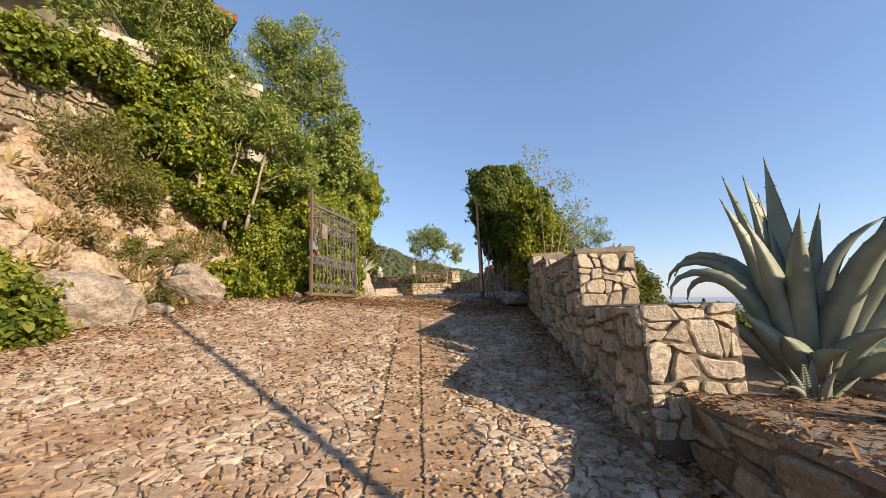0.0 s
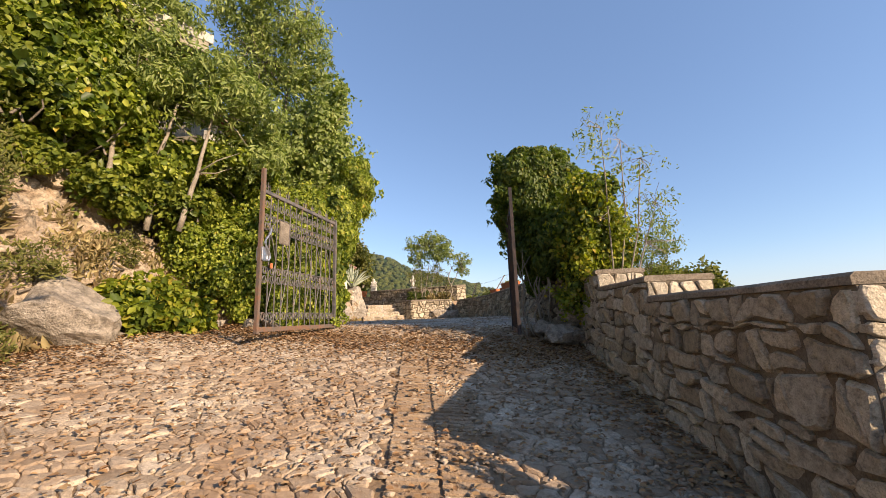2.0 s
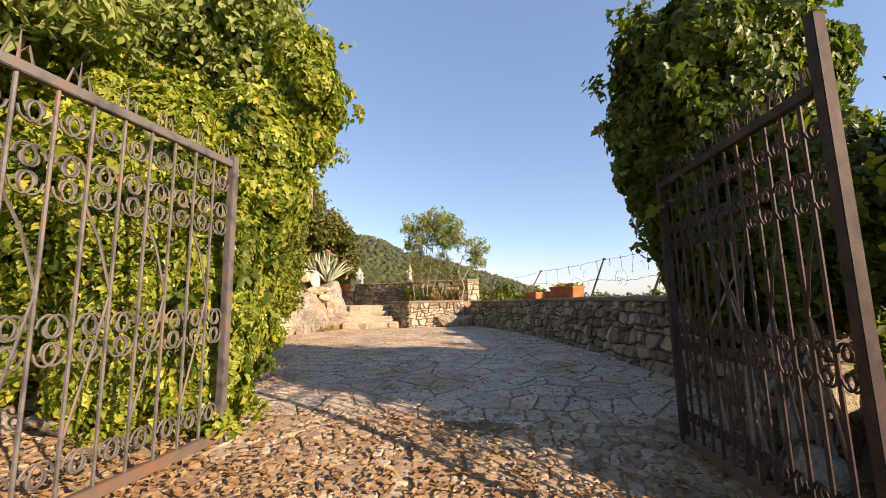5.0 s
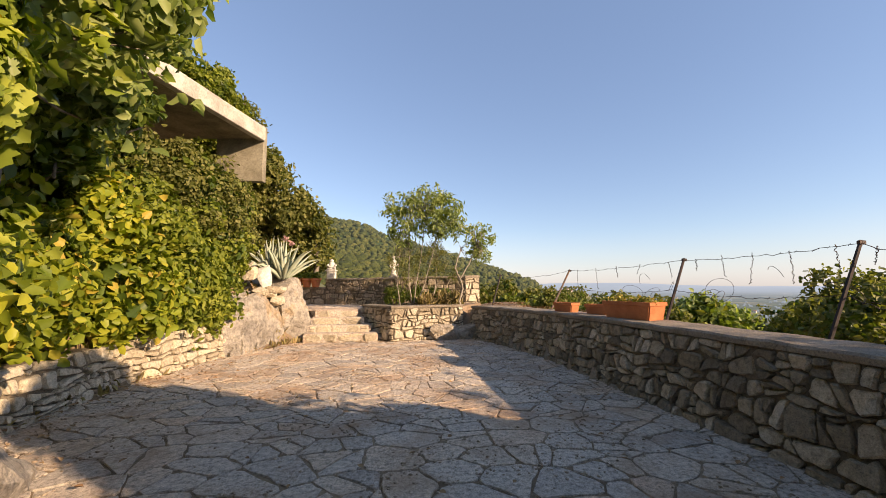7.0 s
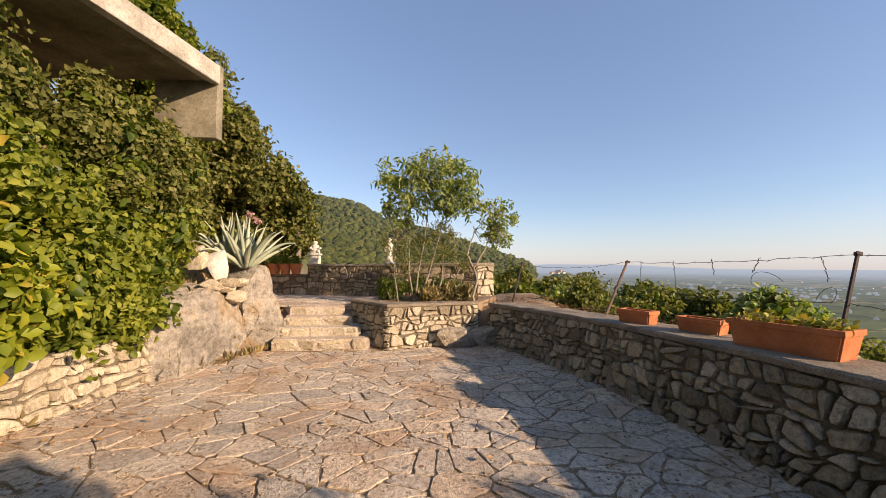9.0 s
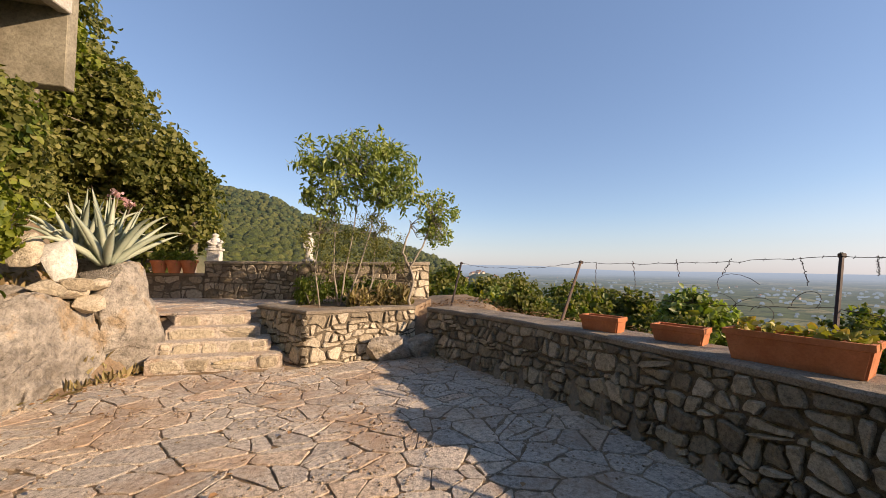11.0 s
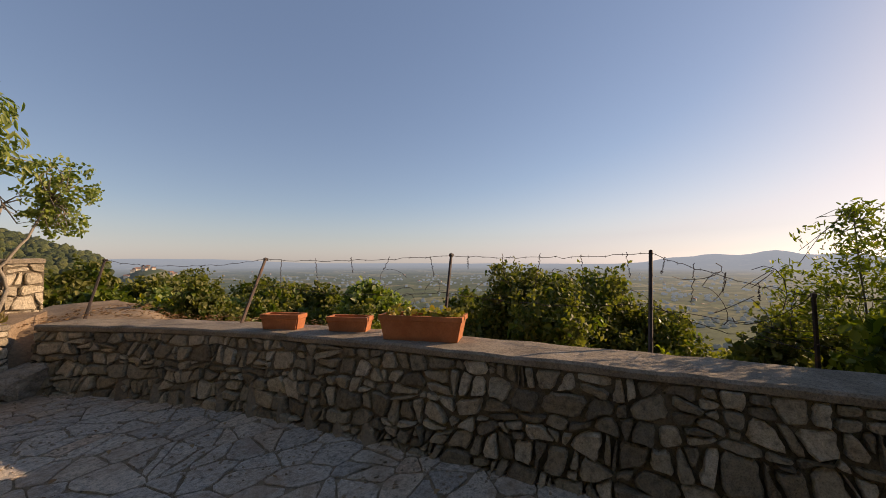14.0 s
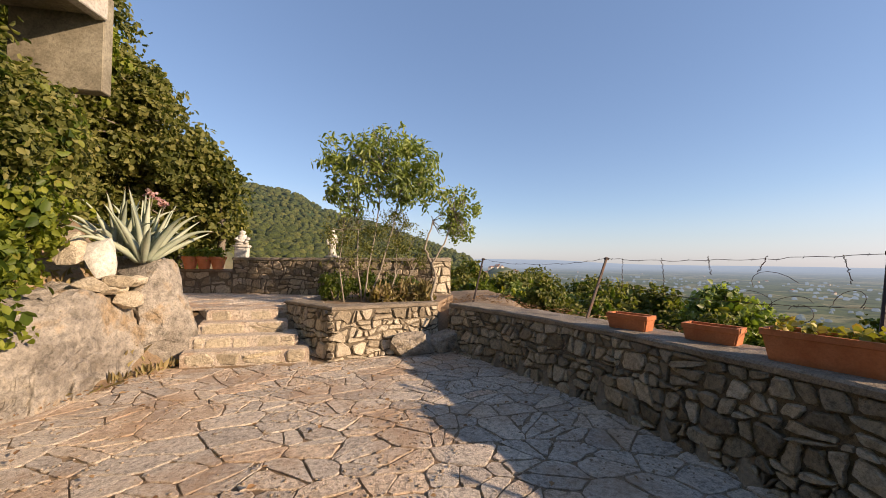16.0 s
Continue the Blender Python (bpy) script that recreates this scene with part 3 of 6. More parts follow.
def ground_mat():
    m, nt, b = nodes_of("ground_cover", 0.95)
    g = nt.nodes.new("ShaderNodeNewGeometry")
    soil = ramp_node(nt, noise_node(nt, 0.9, 6), [(0.3, (0.16, 0.105, 0.065)), (0.5, (0.28, 0.2, 0.13)), (0.7, (0.37, 0.28, 0.19))])
    grain = ramp_node(nt, noise_node(nt, 30, 6, rough=0.75), [(0.3, (0.6, 0.6, 0.6)), (0.7, (1.25, 1.22, 1.15))])
    soil = mixed(nt, 1.0, soil, grain, "MULTIPLY")
    # fields and woods of the plain
    v = nt.nodes.new("ShaderNodeTexVoronoi")
    v.inputs["Scale"].default_value = 0.011
    nt.links.new(g.outputs["Position"], v.inputs["Vector"])
    field = ramp_node(nt, v.outputs["Color"], [(0.15, (0.035, 0.06, 0.02)), (0.4, (0.08, 0.105, 0.035)), (0.6, (0.06, 0.085, 0.028)), (0.75, (0.2, 0.18, 0.085)), (0.9, (0.14, 0.155, 0.06))])
    wood = ramp_node(nt, noise_node(nt, 0.03, 8, rough=0.72), [(0.46, (0.0, 0.0, 0.0)), (0.56, (1.0, 1.0, 1.0))])
    field = mixed(nt, wood, field, (0.03, 0.05, 0.018))
    ln = nt.nodes.new("ShaderNodeVectorMath")
    ln.operation = "LENGTH"
    nt.links.new(g.outputs["Position"], ln.inputs[0])
    far = nt.nodes.new("ShaderNodeMapRange")
    far.inputs["From Min"].default_value, far.inputs["From Max"].default_value = 24, 45
    nt.links.new(ln.outputs["Value"], far.inputs["Value"])
    col = mixed(nt, far.outputs["Result"], soil, field)
    nt.links.new(col, b.inputs["Base Color"])
    bumped(nt, b, noise_node(nt, 18, 6), 0.7, 0.03)
    # distance haze painted in as a blue glow, by the distance alone
    haze_glow = nt.nodes.new("ShaderNodeMapRange")
    haze_glow.interpolation_type = "SMOOTHERSTEP"
    haze_glow.inputs["From Min"].default_value, haze_glow.inputs["From Max"].default_value = 150, 6200
    haze_glow.inputs["To Max"].default_value = 0.97
    nt.links.new(ln.outputs["Value"], haze_glow.inputs["Value"])
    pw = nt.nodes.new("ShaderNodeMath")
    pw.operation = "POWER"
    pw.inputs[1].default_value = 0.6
    nt.links.new(haze_glow.outputs["Result"], pw.inputs[0])
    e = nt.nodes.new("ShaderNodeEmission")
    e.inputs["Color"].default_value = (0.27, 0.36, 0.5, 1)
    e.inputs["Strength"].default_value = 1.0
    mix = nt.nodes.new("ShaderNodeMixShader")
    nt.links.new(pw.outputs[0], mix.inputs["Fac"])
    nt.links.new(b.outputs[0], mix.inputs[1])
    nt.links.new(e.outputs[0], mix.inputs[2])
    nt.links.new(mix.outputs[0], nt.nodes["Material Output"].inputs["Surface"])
    return m


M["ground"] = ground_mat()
radii = [0.25 * 1.06 ** i for i in range(170)]
radii = [r for r in radii if r < 4700] + [4800]
NA = 320
gv = [(-1.0, 12.0, ground_z(-1.0, 12.0))]
for r in radii:
    for k in range(NA):
        a = 2 * math.pi * k / NA
        x, y = -1.0 + r * math.sin(a), 12.0 + r * math.cos(a)
        gv.append((x, y, ground_z(x, y)))
gf = [(0, 1 + (k + 1) % NA, 1 + k) for k in range(NA)]
for i in range(len(radii) - 1):
    for k in range(NA):
        a, b = 1 + i * NA + k, 1 + i * NA + (k + 1) % NA
        gf.append((a, b, b + NA, a + NA))
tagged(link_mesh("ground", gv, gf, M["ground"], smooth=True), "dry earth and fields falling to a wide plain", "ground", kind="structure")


# ---- masonry ----
def along(line, u):
    """Place, cross direction and fraction at length u on a plan line."""
    for a, b in zip(line, line[1:]):
        L = math.hypot(b[0] - a[0], b[1] - a[1])
        if u <= L or b is line[-1]:
            k = u / L
            t = ((b[0] - a[0]) / L, (b[1] - a[1]) / L)
            return a[0] + (b[0] - a[0]) * k, a[1] + (b[1] - a[1]) * k, t, k
        u -= L


def length(line):
    return sum(math.hypot(b[0] - a[0], b[1] - a[1]) for a, b in zip(line, line[1:]))


def heights(line, zs, u):
    acc = [0]
    for a, b in zip(line, line[1:]):
        acc.append(acc[-1] + math.hypot(b[0] - a[0], b[1] - a[1]))
    return float(np.interp(u, acc, zs))


def masonry(parent, line, lo, hi, side, size, rng, batter=0.0, proud=0.03, limit=300, name="stone", near=None, gap=0.008, cut=0.24, stone="wall_stone"):
    """Rubble stones over the face that stands on a plan line; side +1: the face looks to the left of the line's run."""
    L = length(line)
    H = max(h - l for h, l in zip(hi, lo))

    def place(u, v, h):
        x, y, t, _ = along(line, min(max(u, 0.0), L))
        z0, z1 = heights(line, lo, u), heights(line, hi, u)
        k = v / H
        n = (-t[1] * side, t[0] * side)
        off = h - batter * k
        return (x + n[0] * off, y + n[1] * off, z0 + (z1 - z0) * k)
    polys = []
    for p in courses(L, H, size[0], size[1], rng, gap):
        cu, cv = sum(q[0] for q in p) / len(p), sum(q[1] for q in p) / len(p)
        k, a = rng.uniform(0.86, 1.03), rng.uniform(-0.13, 0.13)
        p = [(cu + ((q[0] - cu) - a * (q[1] - cv)) * k, cv + ((q[1] - cv) + a * (q[0] - cu)) * k) for q in p]
        polys.append([(min(max(q[0], 0.0), L), min(max(q[1], 0.0), H)) for q in p])
    stones_on(parent, name, polys, place, M[stone], M["wall_stone_far"], rng, proud, limit, near, 0.14, cut=cut, tilt=0.2)


def bank_wall(name, label, line, lo, hi, side, thick, batter=0.0, cap=0.0, over=0.03, cap_mat="coping"):
    """A wall behind a plan line, with its bed of mortar and, if asked, its coping."""
    w = thing(name, label, "stone wall", kind="structure")
    bm = bmesh.new()
    rows = []
    for i, p in enumerate(line):
        a, b = line[max(i - 1, 0)], line[min(i + 1, len(line) - 1)]
        L = math.hypot(b[0] - a[0], b[1] - a[1])
        n = (-(b[1] - a[1]) / L * side, (b[0] - a[0]) / L * side)
        rows.append([bm.verts.new((p[0] + n[0] * o, p[1] + n[1] * o, z)) for o, z in ((0, lo[i] - 0.3), (-batter, hi[i]), (-thick - batter, hi[i]), (-thick - batter, lo[i] - 0.3))])
    for r, s in zip(rows, rows[1:]):
        for k in range(4):
            bm.faces.new((r[k], r[(k + 1) % 4], s[(k + 1) % 4], s[k]))
    bm.faces.new(rows[0])
    bm.faces.new(rows[-1][::-1])
    part("mortar_bed", bm, M["mortar"], w)
    if cap:
        bm = bmesh.new()
        rows = []
        fine = []
        for i in range(len(line) - 1):
            for s in range(6):
                fine.append(i + s / 6)
        fine.append(len(line) - 1)
        rg = random.Random(len(label))
        for f in fine:
            i = min(int(f), len(line) - 2)
            k = f - i
            px, py = line[i][0] + (line[i + 1][0] - line[i][0]) * k, line[i][1] + (line[i + 1][1] - line[i][1]) * k
            zz = hi[i] + (hi[i + 1] - hi[i]) * k
            a, b = line[max(round(f) - 1, 0)], line[min(round(f) + 1, len(line) - 1)]
            L = math.hypot(b[0] - a[0], b[1] - a[1])
            n = (-(b[1] - a[1]) / L * side, (b[0] - a[0]) / L * side)
            w1, w2 = rg.uniform(-0.008, 0.008), rg.uniform(-0.006, 0.006)
            rows.append([bm.verts.new((px + n[0] * o, py + n[1] * o, zz + z)) for o, z in
                         ((over - batter + w1, 0.003), (over - batter + w1, cap * 0.7 + w2), (over - batter - 0.02 + w1, cap + w2), (-thick - batter - over + 0.02, cap - w2), (-thick - batter - over, cap * 0.7), (-thick - batter - over, 0.003))])
        for r, s in zip(rows, rows[1:]):
            for k in range(6):
                bm.faces.new((r[k], r[(k + 1) % 6], s[(k + 1) % 6], s[k]))
        bm.faces.new(rows[0])
        bm.faces.new(rows[-1][::-1])
        part("coping", bm, M[cap_mat], w, "weathered cement coping")
    return w


R = random.Random(7)
# parapet of the terrace
PAR = [(1.72, 11.25), (1.62, 11.8), (1.45, 13.0), (1.28, 14.2), (1.08, 15.7), (0.85, 17.0), (0.4, 18.4), (-0.2, 19.55)]
PAR_LO = [-0.2, -0.12, -0.06, -0.05, -0.05, -0.05, -0.05, -0.03]
PAR_HI = [0.68, 0.69, 0.7, 0.7, 0.69, 0.67, 0.65, 0.64]
parapet = bank_wall("wall_terrace", "low rubble stone parapet with cement coping", PAR, PAR_LO, PAR_HI, 1, 0.5, 0.13, 0.06)
# wall beside the ramp, in rising lengths
RAMP_WALL = [(4.1, 5.68, -0.5), (5.68, 7.75, 0.08), (7.75, 9.25, 0.28), (9.25, 10.3, 0.52)]


def wall_x(y):
    return 1.62 + (y - 4.1) * 0.047


ramp_walls = []
for y0, y1, top in RAMP_WALL:
    z0, z1 = floor2(1.7, y0) - 0.04, floor2(1.7, y1) - 0.04
    w = bank_wall("wall_ramp", "rubble stone wall stepping up beside the ramp", [(wall_x(y0), y0), (wall_x(y1), y1)], [z0, z1], [top, top], 1, 0.62, 0.02, 0.06 if y0 > 5 else 0.0, 0.02)
    ramp_walls.append((w, y0, y1, z0, z1, top))

# planter at the head of the terrace
PL = [(-2.75, 20.1), (-1.9, 19.0), (-0.3, 19.55)]
planter = bank_wall("wall_planter", "sunlit rubble stone retaining wall of a planting bed", PL, [0.0, -0.02, -0.02], [0.68, 0.69, 0.68], -1, 0.28, 0.02, 0.05, 0.02)
bm = bmesh.new()
prism_bm(bm, [(-2.6, 20.25), (-1.75, 19.3), (-0.3, 19.8), (0.3, 21.2), (-2.2, 21.9)], 0.3, [0.66, 0.68, 0.68, 0.7, 0.7])
tagged(part("planter_soil", bm, M["earth"]), "dry brown soil of the planting bed", "soil", kind="structure")
# landing and back wall
bm = bmesh.new()
prism_bm(bm, [(-3.9, 20.05), (-2.75, 20.08), (-2.1, 21.6), (-0.3, 21.5), (-0.2, 22.2), (-4.2, 22.9), (-6.0, 23.4), (-5.6, 21.5)], -0.2, 0.615)
tagged(part("landing", bm, M["slab_rest"]), "stone paved landing above the steps", "paving", kind="structure")
BACK = [(-4.4, 22.75), (-2.3, 22.1), (-0.1, 21.35)]
back_wall = bank_wall("wall_back", "shaded rubble stone wall with flat stone coping", BACK, [0.6, 0.6, 0.6], [1.36, 1.37, 1.39], -1, 0.34, 0.0, 0.06, 0.04)
pier = bank_wall("wall_pier", "pale squared stone end pier of the wall", [(-0.12, 21.33), (0.3, 21.45)], [0.5, 0.5], [1.38, 1.39], -1, 0.4, 0.0, 0.07, 0.04)
POTS_W = [(-5.9, 23.0), (-4.42, 22.8)]
pots_wall = bank_wall("wall_low", "low stone wall carrying flower pots", POTS_W, [0.6, 0.6], [1.1, 1.1], -1, 0.3, 0.0, 0.05)
# steps
for i in range(4):
    z1 = 0.15 * (i + 1) + 0.01
    y = 19.02 + 0.27 * i
    bm = bmesh.new()
    prism_bm(bm, [(-3.8, y), (-2.2 - 0.2 * i, y + 0.06), (-2.3 - 0.2 * i, y + 0.62), (-3.95, y + 0.6)], -0.05, z1)
    bmesh.ops.bevel(bm, geom=[e for e in bm.edges if abs(e.verts[0].co.z - z1) < 1e-4 and abs(e.verts[1].co.z - z1) < 1e-4], offset=0.02, segments=2, affect="EDGES")
    tagged(part("step", bm, M["slab_rest"]), "worn pale stone step with a rough riser", "step", group="steps up to the landing", kind="structure")
# low rubble wall under the bank
LOWW = [(-2.95, 11.75), (-3.3, 12.5), (-4.45, 13.6), (-4.75, 15.6), (-4.6, 17.5)]
low_wall = bank_wall("wall_bank", "low sunlit dry rubble wall under the bank", LOWW, [-0.12, -0.08, -0.03, -0.03, -0.03], [0.5, 0.5, 0.48, 0.5, 0.55], -1, 0.4, 0.08)

# ---- gate pillars ----
pillars = []
for nm, x0, x1, y0, y1, z1 in (("pillar_1", -2.98, -2.4, 10.84, 11.28, 1.85), ("pillar_2", 1.42, 2.05, 10.75, 11.3, 2.2)):
    p = thing(nm, "squared stone gate pillar overgrown with ivy", "gate pillar", kind="structure")
    bm = bmesh.new()
    box_bm(bm, x0, x1, y0, y1, -0.7, z1)
    part("core", bm, M["mortar"], p)
    pillars.append((p, x0, x1, y0, y1, z1))


def gate_leaf(m, width=2.0, height=1.92, stile=2.16, mat="iron"):
    gate = thing("iron_gate", "open wrought iron gate leaf with scrolls, rusty and weathered", "gate", group="gate leaves")
    gate.matrix_world = m

    def bar(name, x0, x1, y0, y1, z0, z1, mt):
        b = bmesh.new()
        box_bm(b, x0, x1, y0, y1, z0, z1, 0.004)
        return part(name, b, M[mt], gate)
    bar("stile", 0, 0.05, -0.025, 0.025, 0, stile, "rust" if mat == "iron" else mat)
    bar("stile", width - 0.05, width, -0.025, 0.025, 0, height, mat)
    bar("rail", 0.052, width - 0.052, -0.02, 0.02, 0.02, 0.08, "rust")
    bar("rail", 0.052, width - 0.052, -0.02, 0.02, height - 0.09, height - 0.04, mat)
    n = 13
    for i in range(1, n):
        x = 0.05 + (width - 0.1) * i / n
        b = bmesh.new()
        tube_bm(b, [(x, 0, 0.08), (x, 0, height - 0.09)], 0.009, 6)
        part("bar", b, M[mat], gate)
    # scrolls in pairs between the bars
    for i in range(n):
        x = 0.05 + (width - 0.1) * (i + 0.5) / n
        w = (width - 0.1) / n / 2
        for z, s in ((0.16, 1), (0.75, 1), (0.75, -1), (1.45, 1), (1.45, -1), (height - 0.17, -1)):
            for sg in (-1, 1):
                b = bmesh.new()
                pts = []
                for k in range(15):
                    a = k / 14 * 2.2 * math.pi
                    r = w * 0.8 * (1 - 0.6 * k / 14)
                    pts.append((x + sg * (w * 0.15 + r * math.cos(a) * 0.8), 0, z + s * (0.02 + r * math.sin(a) * 1.1) + s * 0.03))
                tube_bm(b, pts, 0.006, 5)
                part("scroll", b, M[mat], gate)
        if i % 2:
            b = bmesh.new()
            tube_bm(b, [(x - w, 0, 0.3), (x, 0, 0.6), (x + w, 0, 0.95), (x, 0, 1.2), (x - w, 0, 1.35)], 0.007, 5)
            part("scroll", b, M[mat], gate)
    # finials on the top rail
    for i in range(9):
        x = 0.12 + (width - 0.24) * i / 8
        b = bmesh.new()
        tube_bm(b, [(x - 0.05, 0, height - 0.04), (x - 0.03, 0, height + 0.04), (x, 0, height - 0.01), (x + 0.03, 0, height + 0.04), (x + 0.05, 0, height - 0.04)], 0.006, 5)
        tube_bm(b, [(x, 0, height - 0.04), (x, 0, height + 0.09)], [0.008, 0.002], 5)
        part("finial", b, M[mat], gate)
    return gate


def fittings(gate):
    b = bmesh.new()
    box_bm(b, 0.36, 0.58, -0.035, -0.02, 1.2, 1.52, 0.01)
    part("plaque", b, M["bark"], gate, "grey weathered wooden notice board")
    b = bmesh.new()
    box_bm(b, 0.01, 0.13, -0.05, 0.05, 0.92, 1.1, 0.008)
    part("lock_case", b, M["bright_steel"], gate, "grey steel lock case")
    b = bmesh.new()
    for k in range(16):
        a0, a1 = k / 16, (k + 1) / 16
        p0 = (0.09 + 0.05 * math.sin(a0 * 9), -0.06, 1.42 - 0.5 * a0)
        p1 = (0.09 + 0.05 * math.sin(a1 * 9), -0.06, 1.42 - 0.5 * a1)
        tube_bm(b, [p0, p1], 0.011 if k % 2 else 0.016, 6)
    part("chain", b, M["bright_steel"], gate, "steel chain hanging from the stile")
    b = bmesh.new()
    box_bm(b, 0.16, 0.2, -0.07, -0.045, 0.83, 0.9, 0.006)
    part("padlock", b, M["terracotta"], gate, "small orange padlock")


def between(a, b):
    return Matrix.Translation(a) @ Matrix.Rotation(math.atan2(b[1] - a[1], b[0] - a[0]), 4, "Z")


gate_1 = gate_leaf(between((-2.55, 8.62, -0.12), (-2.2, 10.6, -0.12)))
fittings(gate_1)
gate_2 = gate_leaf(between((0.8, 9.42, -0.27), (0.93, 11.0, -0.27)), 1.45, mat="dark_iron")


# ---- pots ----
def trough(x, y, z, L, W, H, turn):
    t = thing("planter_box", "terracotta window box on the parapet", "planter", x, y, z, group="boxes on the parapet")
    t.rotation_euler = (0, 0, radians(turn))
    bm = bmesh.new()
    k = 0.88
    rim = 0.025

    def ring(l, w, h):
        return [bm.verts.new((sx * l / 2, sy * w / 2, h)) for sx, sy in ((-1, -1), (1, -1), (1, 1), (-1, 1))]
    rows = [ring(L * k, W * k, 0), ring(L * 0.97, W * 0.95, H - 0.045), ring(L, W, H - 0.04), ring(L, W, H), ring(L - 2 * rim, W - 2 * rim, H), ring(L * 0.9, W * 0.8, H - 0.05)]
    for r, s in zip(rows, rows[1:]):
        for i in range(4):
            bm.faces.new((r[i], r[(i + 1) % 4], s[(i + 1) % 4], s[i]))
    bm.faces.new(rows[0][::-1])
    bmesh.ops.bevel(bm, geom=[e for e in bm.edges if abs(e.verts[0].co.z - e.verts[1].co.z) > 0.05], offset=0.012, segments=2, affect="EDGES")
    part("box", bm, M["terracotta"], t)
    bm = bmesh.new()
    box_bm(bm, -L * 0.45, L * 0.45, -W * 0.41, W * 0.41, H - 0.09, H - 0.05)
    part("soil", bm, M["earth"], t, "dry soil")
    return t


pot_1 = trough(1.22, 16.95, 0.735, 0.42, 0.19, 0.15, 115)
pot_2 = trough(1.48, 16.25, 0.745, 0.42, 0.19, 0.14, 115)
pot_3 = trough(1.52, 15.38, 0.755, 0.74, 0.28, 0.21, 110)


# ---- rocks ----
def rock_bm(bm, c, r, rng, sub=3, rough=0.2, scale=0.9, turn=0.0, corners=16, at=()):
    """A fractured stone: the hull of a few corners, cut finer and roughened."""
    tmp = bmesh.new()
    for p in at:
        tmp.verts.new(p)
    for _ in range(0 if at else corners):
        d = Vector((rng.gauss(0, 1), rng.gauss(0, 1), rng.gauss(0, 1))).normalized()
        k = max(abs(d.x), abs(d.y), abs(d.z))
        d = d.lerp(d / k, 0.45) * rng.uniform(0.82, 1.05)
        tmp.verts.new((d.x * r[0], d.y * r[1], d.z * r[2]))
    res = bmesh.ops.convex_hull(tmp, input=list(tmp.verts))
    bmesh.ops.delete(tmp, geom=[v for v in tmp.verts if not v.link_faces], context="VERTS")
    for _ in range(sub):
        bmesh.ops.subdivide_edges(tmp, edges=list(tmp.edges), cuts=1, use_grid_fill=True)
        for v in tmp.verts:
            if len(v.link_edges) > 2:
                m = sum((e.other_vert(v).co for e in v.link_edges), Vector()) / len(v.link_edges)
                v.co = v.co.lerp(m, 0.12)
    off = Vector((rng.uniform(0, 50), rng.uniform(0, 50), rng.uniform(0, 50)))
    ca, sa = math.cos(turn), math.sin(turn)
    size = (r[0] + r[1] + r[2]) / 3
    moved = {}
    for v in tmp.verts:
        q = v.co.copy()
        n = q.normalized()
        a = noise.noise(q * (scale * 1.4) + off)
        b = 1 - 2 * abs(noise.noise(Vector((q.x * 2.2, q.y * 2.2, q.z * 4.5)) * scale + off))
        d = noise.noise(q * (scale * 8) + off)
        e = noise.noise(q * (scale * 18) + off)
        q += n * size * rough * (0.5 * a + 0.32 * b + 0.16 * d + 0.08 * e)
        if at:
            fissure = abs(noise.noise(Vector((q.x * 1.6 + q.z * 0.5, q.y * 1.6 - q.z * 0.7, q.z * 0.35)) * 1.3 + off))
            q -= n * 0.5 * max(0.0, 0.13 - fissure)
        moved[v] = bm.verts.new(Vector((q.x * ca - q.y * sa, q.x * sa + q.y * ca, q.z)) + Vector(c))
    for f in tmp.faces:
        bm.faces.new([moved[v] for v in f.verts])
    tmp.free()


def boulder(c, r, seed, label, rough=0.3, sub=4, turn=0.0, mat="rock"):
    bm = bmesh.new()
    rock_bm(bm, c, r, random.Random(seed), sub, rough, turn=turn)
    ob = part("boulder", bm, M[mat])
    return tagged(ob, label, "rock")


boulder((-4.85, 6.5, -0.25), (0.6, 0.8, 0.62), 3, "big grey limestone boulder at the foot of the bank", turn=0.4)
boulder((-4.85, 8.4, 0.02), (0.62, 0.72, 0.6), 5, "grey limestone boulder at the foot of the bank", turn=0.9)


def cliff_x(y, z):
    """The rock face of the bank: leaning back, in broken tilted beds."""
    lean = -4.78 - 0.06 * max(0.0, 7.0 - y) - 0.42 * (z + 0.3) - 0.12 * max(0.0, z - 1.2) ** 2
    q = Vector((0.0, y, z))
    big = 0.34 * noise.noise(q * 0.8) + 0.2 * noise.noise(q * 1.9 + Vector((4, 0, 0)))
    bed = z + 0.22 * y + 0.16 * noise.noise(q * 1.4 + Vector((0, 9, 0)))
    step = (bed / 0.34) % 1.0
    depth = 0.13 * (0.4 + 0.6 * abs(noise.noise(Vector((math.floor(bed / 0.34) * 3.7, y * 1.6, 0)))) * 2)
    crack = max(0.0, 0.08 - abs(noise.noise(q * 1.7 + Vector((0, 0, 5))))) * 2.2
    fine = 0.05 * noise.noise(q * 6) + 0.025 * noise.noise(q * 14)
    return lean + big + depth * step ** 2.2 - crack + fine


cliff_v, cliff_f = [], []
CY, CZ = 150, 76
for j in range(CY + 1):
    y = 3.6 + (10.9 - 3.6) * j / CY
    top = 2.5 + 0.35 * noise.noise((y * 0.7, 2.0, 0))
    for i in range(CZ + 1):
        z = -1.5 + (top + 1.5) * i / CZ
        cliff_v.append((cliff_x(y, z) - (1.3 if i == CZ else 0), y, z - (0.1 if i == CZ else 0)))
for j in range(CY):
    for i in range(CZ):
        a = j * (CZ + 1) + i
        cliff_f.append((a, a + 1, a + CZ + 2, a + CZ + 1))
tagged(link_mesh("cliff", cliff_v, cliff_f, M["cliff"], smooth=False), "sandy limestone rock face in broken beds under the house", "rock face", kind="structure")
